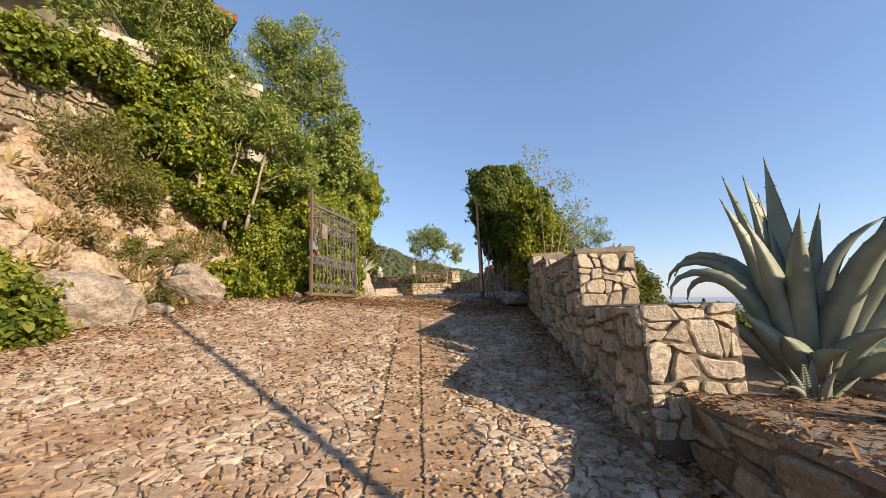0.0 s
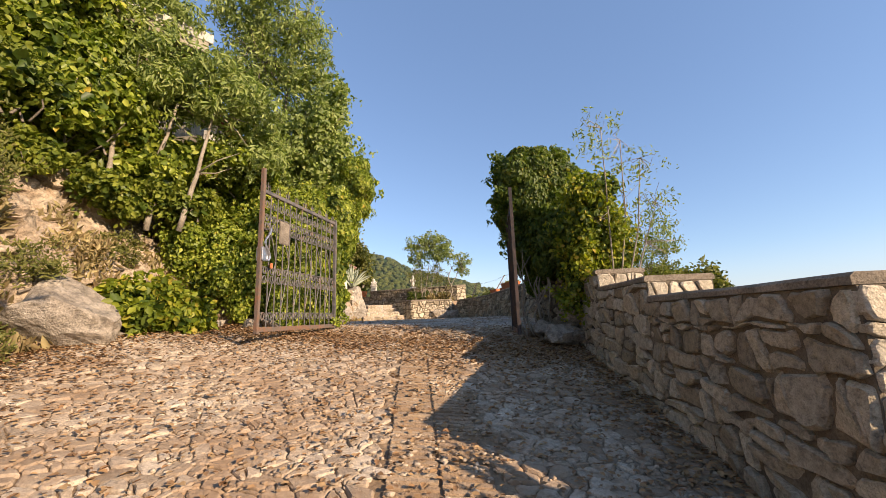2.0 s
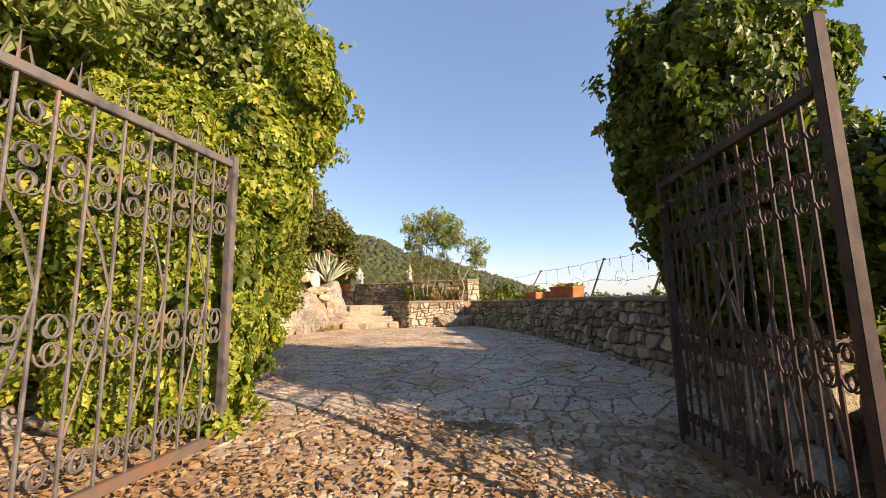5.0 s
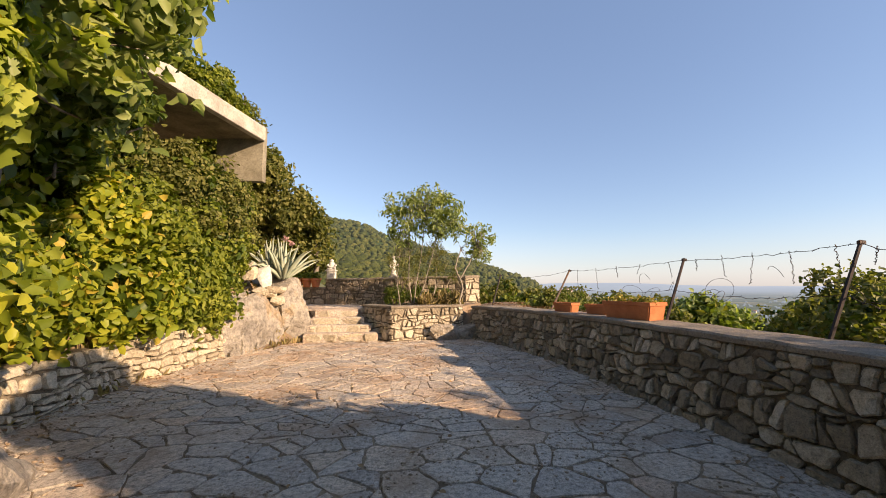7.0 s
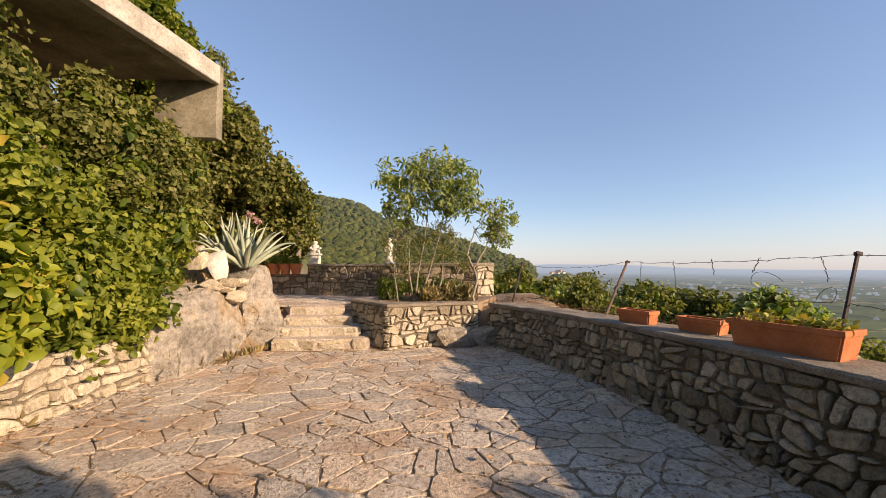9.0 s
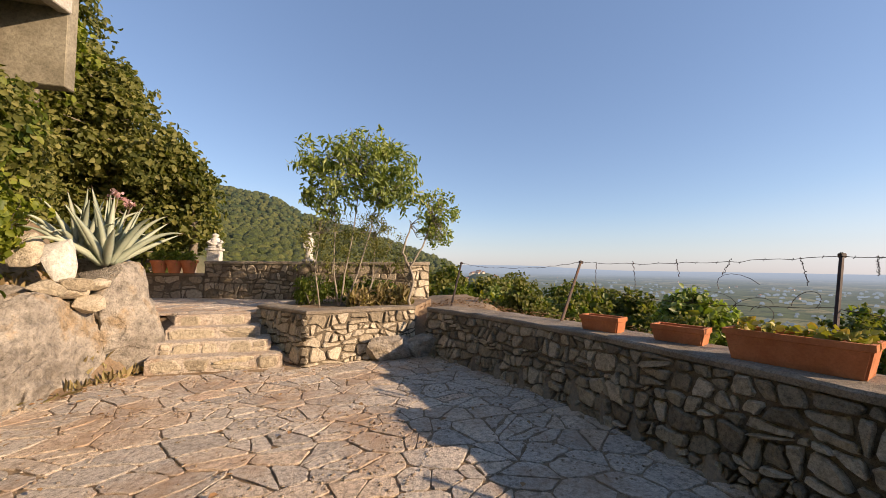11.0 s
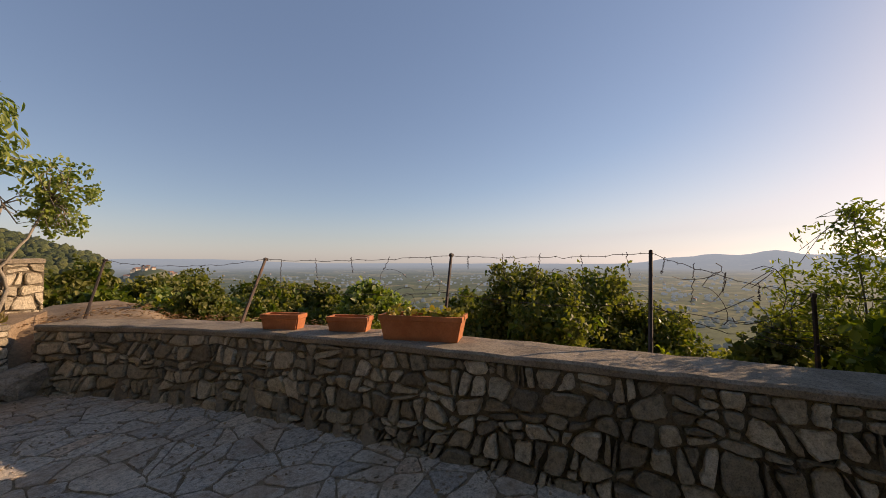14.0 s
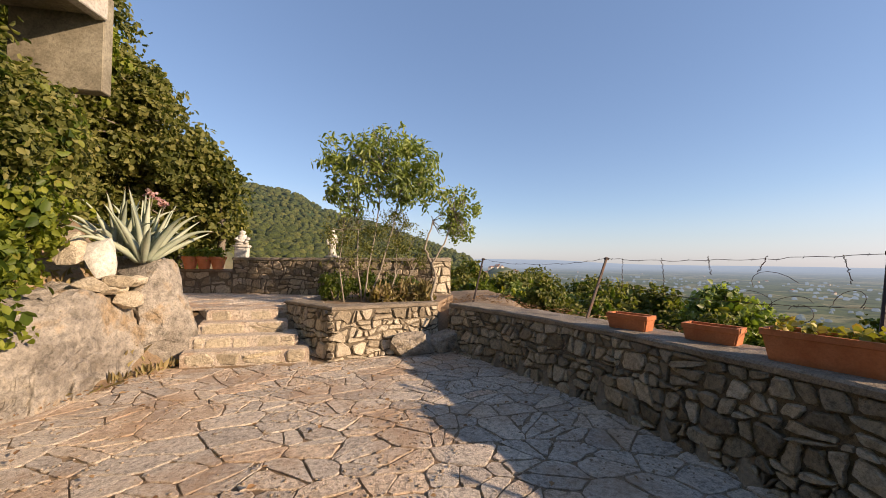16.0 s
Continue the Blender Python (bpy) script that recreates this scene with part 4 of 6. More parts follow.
boulder((-3.72, 13.0, 0.02), (0.36, 0.42, 0.48), 24, "pale rounded boulder at the end of the low wall", 0.25, 4, 0.4, "ledge_rock")
outcrop = thing("outcrop", "two leaning grey limestone ledges beside the steps", "rock", -4.5, 18.4, -0.1)
LEDGES = (((-4.3, 17.3, -0.3), (-4.02, 19.2, -0.3), (-5.5, 17.2, -0.3), (-5.3, 19.4, -0.3), (-4.62, 17.4, 0.45), (-4.72, 17.75, 0.8), (-4.42, 18.35, 1.05), (-4.3, 18.95, 0.85), (-5.5, 17.4, 0.8), (-5.4, 19.0, 1.15)),
          ((-4.28, 18.95, -0.3), (-3.62, 19.45, -0.3), (-3.95, 20.2, -0.3), (-5.2, 19.6, -0.3), (-4.2, 18.85, 1.0), (-4.1, 19.02, 1.3), (-4.0, 19.28, 1.36), (-4.5, 20.1, 1.4), (-5.0, 19.4, 1.4), (-5.1, 20.2, 1.45)))
for i, at in enumerate(LEDGES):
    bm = bmesh.new()
    rock_bm(bm, (0, 0, 0), (0.75, 0.75, 0.75), random.Random(11 + i), 5, 0.2, 1.6, 0.0, 0, [(p[0] + 4.5, p[1] - 18.4, p[2] + 0.1) for p in at])
    part("ledge", bm, M["ledge_rock"], outcrop)
for c, r, sd in (((-4.42, 18.72, 1.05), (0.2, 0.17, 0.12), 14), ((-4.28, 18.8, 0.88), (0.16, 0.15, 0.12), 15), ((-4.52, 18.5, 1.08), (0.18, 0.15, 0.09), 16), ((-4.3, 18.62, 1.12), (0.15, 0.13, 0.07), 17), ((-4.24, 18.85, 1.12), (0.14, 0.13, 0.08), 18)):
    boulder(c, r, sd, "yellowish broken limestone wedged between the ledges", 0.3, 3, 0.2, "pale_lit_stone")
boulder((-4.52, 18.66, 1.38), (0.17, 0.14, 0.28), 13, "upright white stone on the outcrop", 0.25, 3, 0.3, "marble")
boulder((-4.75, 18.6, 1.45), (0.17, 0.17, 0.24), 23, "tan broken stone on the outcrop", 0.3, 3, 0.5, "pale_lit_stone")
for bx, by, bz, br, bs in ((-4.6, 9.9, 0.0, 0.16, 1), (-4.2, 10.4, 0.02, 0.13, 2), (-4.55, 9.5, 0.0, 0.2, 3), (-3.7, 10.6, 0.0, 0.14, 4), (-3.3, 10.6, 0.0, 0.16, 5), (-4.6, 8.75, -0.1, 0.2, 6), (-4.45, 7.3, -0.3, 0.15, 7),
                           (1.45, 9.95, -0.3, 0.18, 8), (1.75, 10.1, -0.05, 0.2, 9), (1.35, 10.3, -0.2, 0.15, 10), (1.7, 10.05, -0.35, 0.2, 11), (-0.75, 19.35, 0.12, 0.3, 12), (-0.25, 19.45, 0.1, 0.25, 13)):
    bm = bmesh.new()
    rock_bm(bm, (bx, by, bz), (br * 1.3, br, br * 0.9), random.Random(bs), 2, 0.3, 3.0)
    tagged(part("stone", bm, M["rock"]), "loose rough limestone block at the wall foot", "stone", group="loose stones")


# ---- bed with the large agave ----
KERB = [(1.72, -1.5), (1.79, 1.0), (1.87, 4.07)]
kerb = bank_wall("wall_kerb", "low stone kerb wall of the agave bed", KERB, [-2.5, -2.1, -1.6], [-1.2, -1.17, -1.15], 1, 0.24, 0.0, 0.05, 0.02)
bm = bmesh.new()
prism_bm(bm, [(1.95, -1.5), (5.0, -1.5), (5.0, 5.6), (2.27, 5.6), (2.25, 4.09), (2.0, 4.08)], -2.4, -1.13)
tagged(part("bed_soil", bm, M["earth"]), "dry soil of the agave bed", "soil", kind="structure")


def agave_mat(name, a, b, edge):
    m, nt, p = nodes_of(name, 0.5)
    col = ramp_node(nt, noise_node(nt, 4, 4), [(0.3, a), (0.7, b)])
    nt.links.new(mixed(nt, ramp_node(nt, noise_node(nt, 45, 3), [(0.62, (0, 0, 0)), (0.78, (0.5, 0.5, 0.5))]), col, edge), p.inputs["Base Color"])
    bumped(nt, p, noise_node(nt, 60, 3), 0.15, 0.004)
    return m


M["agave"] = agave_mat("agave", (0.15, 0.18, 0.135), (0.25, 0.28, 0.215), (0.32, 0.32, 0.23))
M["agave_pale"] = agave_mat("agave_pale", (0.25, 0.3, 0.22), (0.42, 0.44, 0.33), (0.5, 0.48, 0.34))
M["dead_agave"] = agave_mat("dead_agave", (0.28, 0.19, 0.11), (0.4, 0.3, 0.19), (0.2, 0.12, 0.07))
M["spine"] = mineral("spine", [(0.3, (0.06, 0.035, 0.02)), (0.7, (0.12, 0.07, 0.04))], 9, 40, 0.2, 0.2)


def agave_leaf(parent, az, lift, L, W, bend, mat, rng, curl=0.0, teeth=True):
    """A thick channelled leaf: rises at lift, then bends over; teeth along both edges and a dark spine at the tip."""
    n = 14
    d = Vector((math.sin(az), math.cos(az), 0))
    s = Vector((math.cos(az), -math.sin(az), 0))
    p = d * 0.06
    ang = lift
    bm = bmesh.new()
    rows, mids = [], []
    for i in range(n + 1):
        t = i / n
        w = W * (0.72 + 0.55 * t * (1 - t) * 2.0) * (1 - t ** 2.6) + 0.004
        th = 0.055 * W / 0.2 * (1 - t) ** 0.8 + 0.004
        up = d * -math.sin(ang) + Vector((0, 0, 1)) * math.cos(ang)
        fw = d * math.cos(ang) + Vector((0, 0, 1)) * math.sin(ang)
        c = s * (curl * t * t * L)
        ch = w * 0.33
        rows.append([bm.verts.new(p + c + v) for v in (-s * w / 2 + up * ch, -s * w * 0.25 + up * ch * 0.3, up * 0.0, s * w * 0.25 + up * ch * 0.3, s * w / 2 + up * ch, s * w * 0.28 - up * th, -up * th * 1.3, -s * w * 0.28 - up * th)])
        mids.append((p + c, fw, up, w))
        p = p + fw * (L / n)
        ang -= bend / n * (0.15 + 3.6 * max(0.0, t - 0.35))
    for r, q in zip(rows, rows[1:]):
        for k in range(8):
            bm.faces.new((r[k], r[(k + 1) % 8], q[(k + 1) % 8], q[k]))
    bm.faces.new(rows[0][::-1])
    bm.faces.new(rows[-1])
    leaf = part("leaf", bm, M[mat], parent, smooth=True)
    bm = bmesh.new()
    q, fw, up, w = mids[-1]
    tube_bm(bm, [q - fw * 0.02, q + fw * 0.035], [0.006, 0.0008], 5)
    if teeth:
        for i in range(2, n - 1):
            for sg in (-1, 1):
                q, fw, up, w = mids[i]
                e = q + s * (sg * w / 2) + up * (w * 0.33)
                tube_bm(bm, [e - s * sg * 0.004, e + s * (sg * 0.012) + fw * 0.006], [0.005, 0.0008], 4)
    tagged(part("spine_edge", bm, M["spine"], leaf), kind="stuff")


def agave(x, y, z, n, L, W, mat, seed, label, extra=(), teeth=True, spread=60):
    rng = random.Random(seed)
    a = thing("agave", label, "agave", x, y, z)
    for i in range(n):
        t = i / (n - 1)
        agave_leaf(a, i * 2.39996 + rng.uniform(-0.2, 0.2), radians(88 - spread * t + rng.uniform(-5, 5)), L * (0.85 + 0.3 * rng.random()) * (1 - 0.1 * t), W * rng.uniform(0.85, 1.15), radians(rng.uniform(2, 18) + (75 * t if rng.random() < 0.5 else 0)), mat, rng, rng.uniform(-0.06, 0.06), teeth)
    for az, lift, ln, bend, mt in extra:
        agave_leaf(a, radians(az), radians(lift), ln, W, radians(bend), mt, rng, 0.0, teeth)
    return a


BIG_AGAVE = [(-50, 83, 1.72, 10), (-20, 86, 1.7, 8), (30, 86, 1.85, 6), (-80, 80, 1.5, 16), (115, 84, 1.35, 10), (125, 66, 1.85, 14), (150, 62, 1.7, 60),
             (-52, 80, 1.55, 225), (-36, 82, 1.6, 215), (-66, 77, 1.45, 235), (-26, 74, 1.4, 220), (172, 66, 1.7, 115), (140, 56, 1.7, 120), (-150, 74, 1.35, 45), (110, 50, 1.5, 110), (-115, 76, 1.3, 22),
             (-100, 58, 0.7, 30), (-130, 48, 0.6, 40), (-75, 52, 0.8, 45), (178, 44, 0.8, 50), (-160, 38, 0.65, 45), (150, 30, 0.9, 40)]
agave(2.98, 4.45, -1.14, 2, 1.6, 0.215, "agave", 4, "large grey-green agave with spiny arching leaves", spread=8, extra=
      [(*leaf, "agave") for leaf in BIG_AGAVE] + [(-120, 4, 0.65, 25, "dead_agave"), (-150, 3, 0.55, 20, "dead_agave"), (170, 5, 0.8, 20, "dead_agave"), (-95, 6, 0.5, 30, "dead_agave"), (-175, 2, 0.6, 10, "dead_agave")])
agave(2.62, 4.0, -1.14, 9, 0.26, 0.05, "agave", 8, "small offset agave rosette in dry soil")
agave(2.75, 3.3, -1.14, 9, 0.32, 0.07, "agave", 9, "small offset agave rosette in dry soil")
agave(4.5, 4.1, -1.14, 13, 1.0, 0.2, "agave", 10, "large grey-green agave with spiny arching leaves")
agave(-4.3, 19.12, 1.36, 26, 0.82, 0.095, "agave_pale", 5, "pale variegated agave growing on the rock", teeth=False)
agave(-4.62, 19.2, 1.5, 20, 0.74, 0.08, "agave_pale", 6, "pale variegated agave growing on the rock", teeth=False)


# ---- trunks, ivy, shrubs, trees ----
def stem(parent, name, pts, r0, r1, mat, sides=7, rng=None):
    bm = bmesh.new()
    n = len(pts)
    fine = []
    for i in range(n - 1):
        for k in range(4):
            p = Vector(pts[i]).lerp(Vector(pts[i + 1]), k / 4)
            fine.append(p + Vector((R.uniform(-1, 1), R.uniform(-1, 1), R.uniform(-1, 1))) * r0 * 0.35)
    fine.append(Vector(pts[-1]))
    m = len(fine) - 1
    tube_bm(bm, fine, [r0 + (r1 - r0) * i / m for i in range(m + 1)], sides)
    return part(name, bm, M[mat], parent, smooth=True)


def crown_tree(name, label, category, base, stems, blobs, density, size, leaf, bark, seed, shape="oval", r0=0.035, gaps=0.3, shell=0.55, twigs=24, droop=0.4):
    """A woody plant: stems as lists of points, twigs into the crown, and a crown of single leaves."""
    rs = np.random.RandomState(seed)
    t = thing(name, label, category, *base)
    b = np.array(base)
    loc = [tuple(np.array(bl[:3]) - b) + tuple(bl[3:]) for bl in blobs]
    for s in stems:
        stem(t, "trunk", [tuple(np.array(p) - b) for p in s], r0, r0 * 0.4, bark)
    if twigs:
        ends = [Vector(np.array(s[-1]) - b) for s in stems] + [Vector(np.array(s[len(s) // 2]) - b) for s in stems]
        for i in range(twigs):
            bm = bmesh.new()
            bl = loc[rs.randint(len(loc))]
            d = rs.normal(0, 1, 3)
            d /= np.linalg.norm(d)
            tip = Vector(np.array(bl[:3]) + d * np.array(bl[3:]) * 0.9)
            st = min(ends, key=lambda e: (e - tip).length)
            mid = st.lerp(tip, 0.5) + Vector(rs.normal(0, 0.06, 3))
            tube_bm(bm, [st, mid, tip], [r0 * 0.35, r0 * 0.22, 0.003], 5)
            part("branch", bm, M[bark], t, smooth=True)
    P, O = crown_points(loc, density, rs, shell, gaps=gaps)
    leaves("crown", P, O, size, M[leaf], rs, t, shape, droop)
    return t


def bush(name, label, blobs, density, size, leaf, seed, shape="oval", gaps=0.25, shell=0.45, droop=0.4, flat=0.6, category="shrub", inner=True, stems=10):
    """A dense plant without a clear trunk: stems inside and leaves on the lumps."""
    rs = np.random.RandomState(seed)
    bx, by = blobs[0][0], blobs[0][1]
    bz = min(bl[2] - bl[5] for bl in blobs)
    t = thing(name, label, category, bx, by, bz)
    loc = [(bl[0] - bx, bl[1] - by, bl[2] - bz, *bl[3:]) for bl in blobs]
    for i in range(stems):
        bm = bmesh.new()
        bl = loc[rs.randint(len(loc))]
        d = rs.normal(0, 1, 3)
        d /= np.linalg.norm(d)
        top = np.array(bl[:3]) + d * np.array(bl[3:]) * 0.7
        foot = np.array([bl[0] + rs.uniform(-0.3, 0.3) * bl[3], bl[1] + rs.uniform(-0.3, 0.3) * bl[4], max(0.0, bl[2] - bl[5])])
        tube_bm(bm, [foot, (foot + top) / 2 + rs.normal(0, 0.05, 3), top], [0.018, 0.012, 0.004], 5)
        part("stem", bm, M["bark"], t, smooth=True)
    P, O = crown_points(loc, density, rs, shell, gaps=gaps)
    leaves("foliage", P, O, size, M[leaf], rs, t, shape, droop, flat)
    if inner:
        # inner leaves in the darker leaf colour paint the shade inside the plant
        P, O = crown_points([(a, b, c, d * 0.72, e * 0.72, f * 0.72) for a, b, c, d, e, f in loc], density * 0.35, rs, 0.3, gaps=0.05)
        leaves("inner_foliage", P, O, size * 1.5, M["dark_shade_leaf"], rs, t, shape, droop, flat)
    return t


# left pillar and what hangs over it
bush("ivy", "ivy thickly draped over the gate pillar, sunlit yellow-green", [(-2.7, 11.0, 1.0, 0.55, 0.42, 1.15), (-2.45, 11.3, 2.1, 0.62, 0.55, 0.8), (-2.1, 11.5, 2.7, 0.5, 0.5, 0.6), (-3.1, 10.85, 1.9, 0.6, 0.45, 0.8), (-2.75, 11.5, 1.7, 0.6, 0.45, 1.0), (-3.05, 10.75, 1.0, 0.6, 0.35, 1.2), (-2.6, 11.35, 0.5, 0.45, 0.3, 0.5), (-2.66, 10.72, 1.0, 0.45, 0.24, 1.0), (-2.5, 10.74, 0.2, 0.4, 0.24, 0.6), (-2.95, 10.68, 0.3, 0.4, 0.26, 0.6), (-2.36, 10.95, 0.9, 0.22, 0.4, 1.0), (-2.75, 10.7, 1.8, 0.45, 0.26, 0.5)],
     2400, 0.055, "ivy", 21, "ivy", 0.18, 0.35, 0.7, 0.75, "ivy")
bush("ivy", "ivy and creepers covering the bank wall beside the gate", [(-3.7, 11.0, 1.1, 0.75, 0.5, 1.2), (-4.45, 10.85, 1.2, 0.75, 0.6, 1.15), (-5.05, 10.7, 1.5, 0.6, 0.5, 0.9), (-3.9, 11.4, 2.2, 0.9, 0.6, 0.75), (-4.9, 11.3, 2.3, 0.8, 0.6, 0.7)],
     1200, 0.068, "ivy", 22, "oval", 0.22, 0.4, 0.6, 0.65, "ivy")
bush("shrub", "fresh green shrub at the foot of the ivy", [(-4.45, 9.1, 0.3, 0.55, 0.45, 0.45), (-4.05, 9.4, 0.15, 0.45, 0.4, 0.38)], 420, 0.1, "yellow_shrub", 23, "oval", 0.2)
# trees above
crown_tree("tree", "slim pale-barked tree rising through the creepers", "tree", (-4.75, 10.10, 1.6), [[(-4.75, 10.10, 1.6), (-4.45, 10.00, 2.6), (-4.15, 9.90, 3.7)], [(-5.15, 9.90, 1.6), (-5.05, 9.80, 2.7), (-4.75, 9.80, 3.8)], [(-5.65, 9.60, 1.8), (-5.55, 9.50, 3.0), (-5.25, 9.60, 4.2)]],
           [(-4.05, 10.10, 4.0, 0.9, 0.8, 0.7), (-4.95, 9.90, 4.3, 1.0, 0.8, 0.8), (-5.75, 9.50, 4.4, 0.9, 0.8, 0.8), (-4.05, 10.80, 3.2, 1.0, 0.8, 0.7)], 330, 0.12, "tree_leaf", "pale_bark", 31, "lance", 0.05, 0.35)
crown_tree("tree", "leafy tree behind the gate pillar", "tree", (-3.3, 12.6, 0.8), [[(-3.3, 12.6, 0.8), (-3.2, 12.6, 2.6), (-3.0, 12.5, 4.6)], [(-3.5, 12.8, 0.9), (-3.7, 12.8, 2.6), (-3.8, 12.8, 4.4)]],
           [(-3.0, 12.5, 5.0, 0.6, 0.6, 1.1), (-3.5, 12.6, 4.2, 0.9, 0.8, 1.1), (-2.9, 12.5, 3.6, 0.8, 0.7, 0.9), (-4.2, 12.6, 4.2, 0.9, 0.8, 0.9), (-3.3, 12.5, 2.9, 0.9, 0.7, 0.8), (-4.2, 13.8, 3.1, 0.7, 0.6, 0.6), (-4.8, 14.2, 3.8, 0.8, 0.7, 0.6), (-4.5, 13.4, 4.3, 0.8, 0.7, 0.6)], 330, 0.1, "tree_leaf", "bark", 32, "oval", 0.05, 0.3)
crown_tree("tree", "tall airy tree above the house corner", "tree", (-4.9, 13.2, 2.0), [[(-4.9, 13.2, 2.0), (-4.6, 13.3, 5.0), (-4.4, 13.4, 8.2)], [(-5.2, 13.3, 2.0), (-5.4, 13.3, 5.0), (-5.3, 13.3, 7.4)]],
           [(-4.8, 13.4, 8.5, 1.4, 1.1, 1.4), (-5.5, 13.4, 7.3, 1.3, 1.0, 1.2), (-4.0, 13.3, 7.3, 1.0, 0.9, 1.0), (-5.9, 13.0, 6.0, 1.2, 1.0, 0.9), (-4.2, 13.4, 6.2, 0.8, 0.7, 0.7), (-5.8, 13.2, 8.6, 1.0, 0.9, 1.0)], 200, 0.13, "tree_leaf", "bark", 33, "lance", 0.06, 0.45, 0.6, 60)
# bank above the ramp
bush("shrub", "dark creeper matting the top of the rock face", [(-5.5, 9.4, 2.25, 0.5, 0.5, 0.3), (-5.05, 9.9, 2.2, 0.5, 0.4, 0.3), (-4.7, 10.3, 2.15, 0.5, 0.4, 0.35), (-5.95, 8.7, 2.5, 0.5, 0.5, 0.3), (-5.3, 9.7, 1.95, 0.35, 0.4, 0.25)], 420, 0.08, "shrub", 47, "oval", 0.25)
bush("shrub", "yellow-green creeper climbing the bank under the house", [(-5.70, 9.20, 3.5, 0.9, 0.8, 0.8), (-6.20, 8.70, 4.0, 1.0, 0.8, 1.1), (-6.00, 9.20, 5.0, 1.1, 0.8, 0.7)], 380, 0.1, "ivy", 41, "oval", 0.35)
bush("shrub", "dark green creeper in the shade of the trees", [(-5.20, 10.20, 2.9, 0.9, 0.6, 0.6), (-6.10, 9.90, 3.4, 1.1, 0.8, 1.0), (-4.50, 10.90, 3.0, 1.0, 0.8, 0.6)], 380, 0.1, "ivy", 42, "oval", 0.25)
bush("shrub", "grey-green dry broom shrub on the bank", [(-5.80, 7.10, 2.5, 0.9, 0.8, 0.8), (-5.60, 7.60, 1.8, 0.7, 0.7, 0.7)], 550, 0.07, "olive_leaf", 43, "lance", 0.35, 0.7, -0.4, 0.3, inner=False)
bush("shrub", "green shrub at the foot of the bank", [(-4.6, 5.35, -0.4, 0.45, 0.45, 0.5), (-4.8, 5.25, 0.0, 0.45, 0.45, 0.4)], 550, 0.08, "shrub", 44, "oval", 0.25)
bush("shrub", "dry brown brush on the rocky bank", [(-5.2, 8.9, 1.0, 0.4, 0.5, 0.3), (-5.1, 6.45, 0.9, 0.35, 0.4, 0.3), (-5.45, 7.6, 1.5, 0.4, 0.5, 0.35), (-5.6, 6.9, 1.75, 0.45, 0.5, 0.45)], 420, 0.09, "dry_grass", 45, "lance", 0.35, 0.8, -0.6, 0.2, inner=False)
bush("shrub", "dry olive scrub on the rocky bank", [(-4.75, 7.5, -0.2, 0.4, 0.4, 0.3), (-5.3, 9.5, 1.2, 0.35, 0.4, 0.3), (-5.2, 7.5, 0.7, 0.4, 0.4, 0.3), (-5.05, 8.1, 0.75, 0.4, 0.4, 0.3)], 600, 0.06, "olive_leaf", 46, "lance", 0.3, 0.8, -0.4, 0.3, inner=False)
crown_tree("tree", "bushy tree hiding the house front", "tree", (-6.0, 9.7, 2.0), [[(-6.0, 9.7, 2.0), (-5.9, 9.6, 3.4), (-5.7, 9.5, 4.8)], [(-6.6, 9.3, 2.2), (-6.5, 9.1, 3.6), (-6.5, 8.9, 5.0)]],
           [(-5.5, 9.5, 5.0, 0.8, 0.7, 0.7), (-6.2, 9.0, 5.3, 0.9, 0.7, 0.7), (-6.9, 8.6, 5.0, 0.8, 0.7, 0.6), (-5.3, 9.8, 4.2, 0.8, 0.7, 0.6), (-5.6, 9.6, 5.9, 0.6, 0.6, 0.6), (-5.3, 9.0, 6.3, 0.7, 0.6, 0.6), (-6.2, 8.3, 6.2, 0.8, 0.6, 0.7), (-4.9, 9.8, 5.6, 0.5, 0.5, 0.6), (-6.9, 7.7, 5.9, 0.6, 0.5, 0.5), (-5.7, 8.8, 5.4, 0.7, 0.6, 0.5)], 300, 0.11, "tree_leaf", "pale_bark", 35, "lance", 0.045, 0.4)
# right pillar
# pillar ivy in darker leaves: its shaded side is painted in
bush("ivy", "ivy engulfing the gate pillar, leaves darkened for its shaded side", [(1.3, 10.65, 2.2, 0.6, 0.5, 0.75), (1.75, 10.8, 2.4, 0.7, 0.55, 0.65), (1.25, 10.9, 1.4, 0.42, 0.4, 0.8), (1.8, 10.5, 1.3, 0.6, 0.45, 0.8), (1.75, 11.3, 1.9, 0.6, 0.4, 0.8), (1.5, 10.95, 0.75, 0.35, 0.35, 0.45), (1.12, 11.2, 2.25, 0.5, 0.4, 0.75), (1.35, 11.25, 1.35, 0.4, 0.35, 0.6), (1.2, 11.0, 2.75, 0.6, 0.5, 0.4), (1.15, 11.15, 1.75, 0.45, 0.4, 0.5)],
     1900, 0.058, "dark_shade_leaf", 24, "ivy", 0.15, 0.35, 0.8, 0.75, "ivy")
bush("shrub", "bay-like evergreen shrub behind the wall", [(2.05, 9.75, 1.2, 0.62, 0.55, 0.85), (2.4, 9.9, 1.0, 0.5, 0.5, 0.6), (1.9, 9.9, 0.4, 0.5, 0.35, 0.5), (2.1, 9.6, 1.8, 0.45, 0.45, 0.45)], 560, 0.062, "yellow_shrub", 25, "oval", 0.48, 0.8)
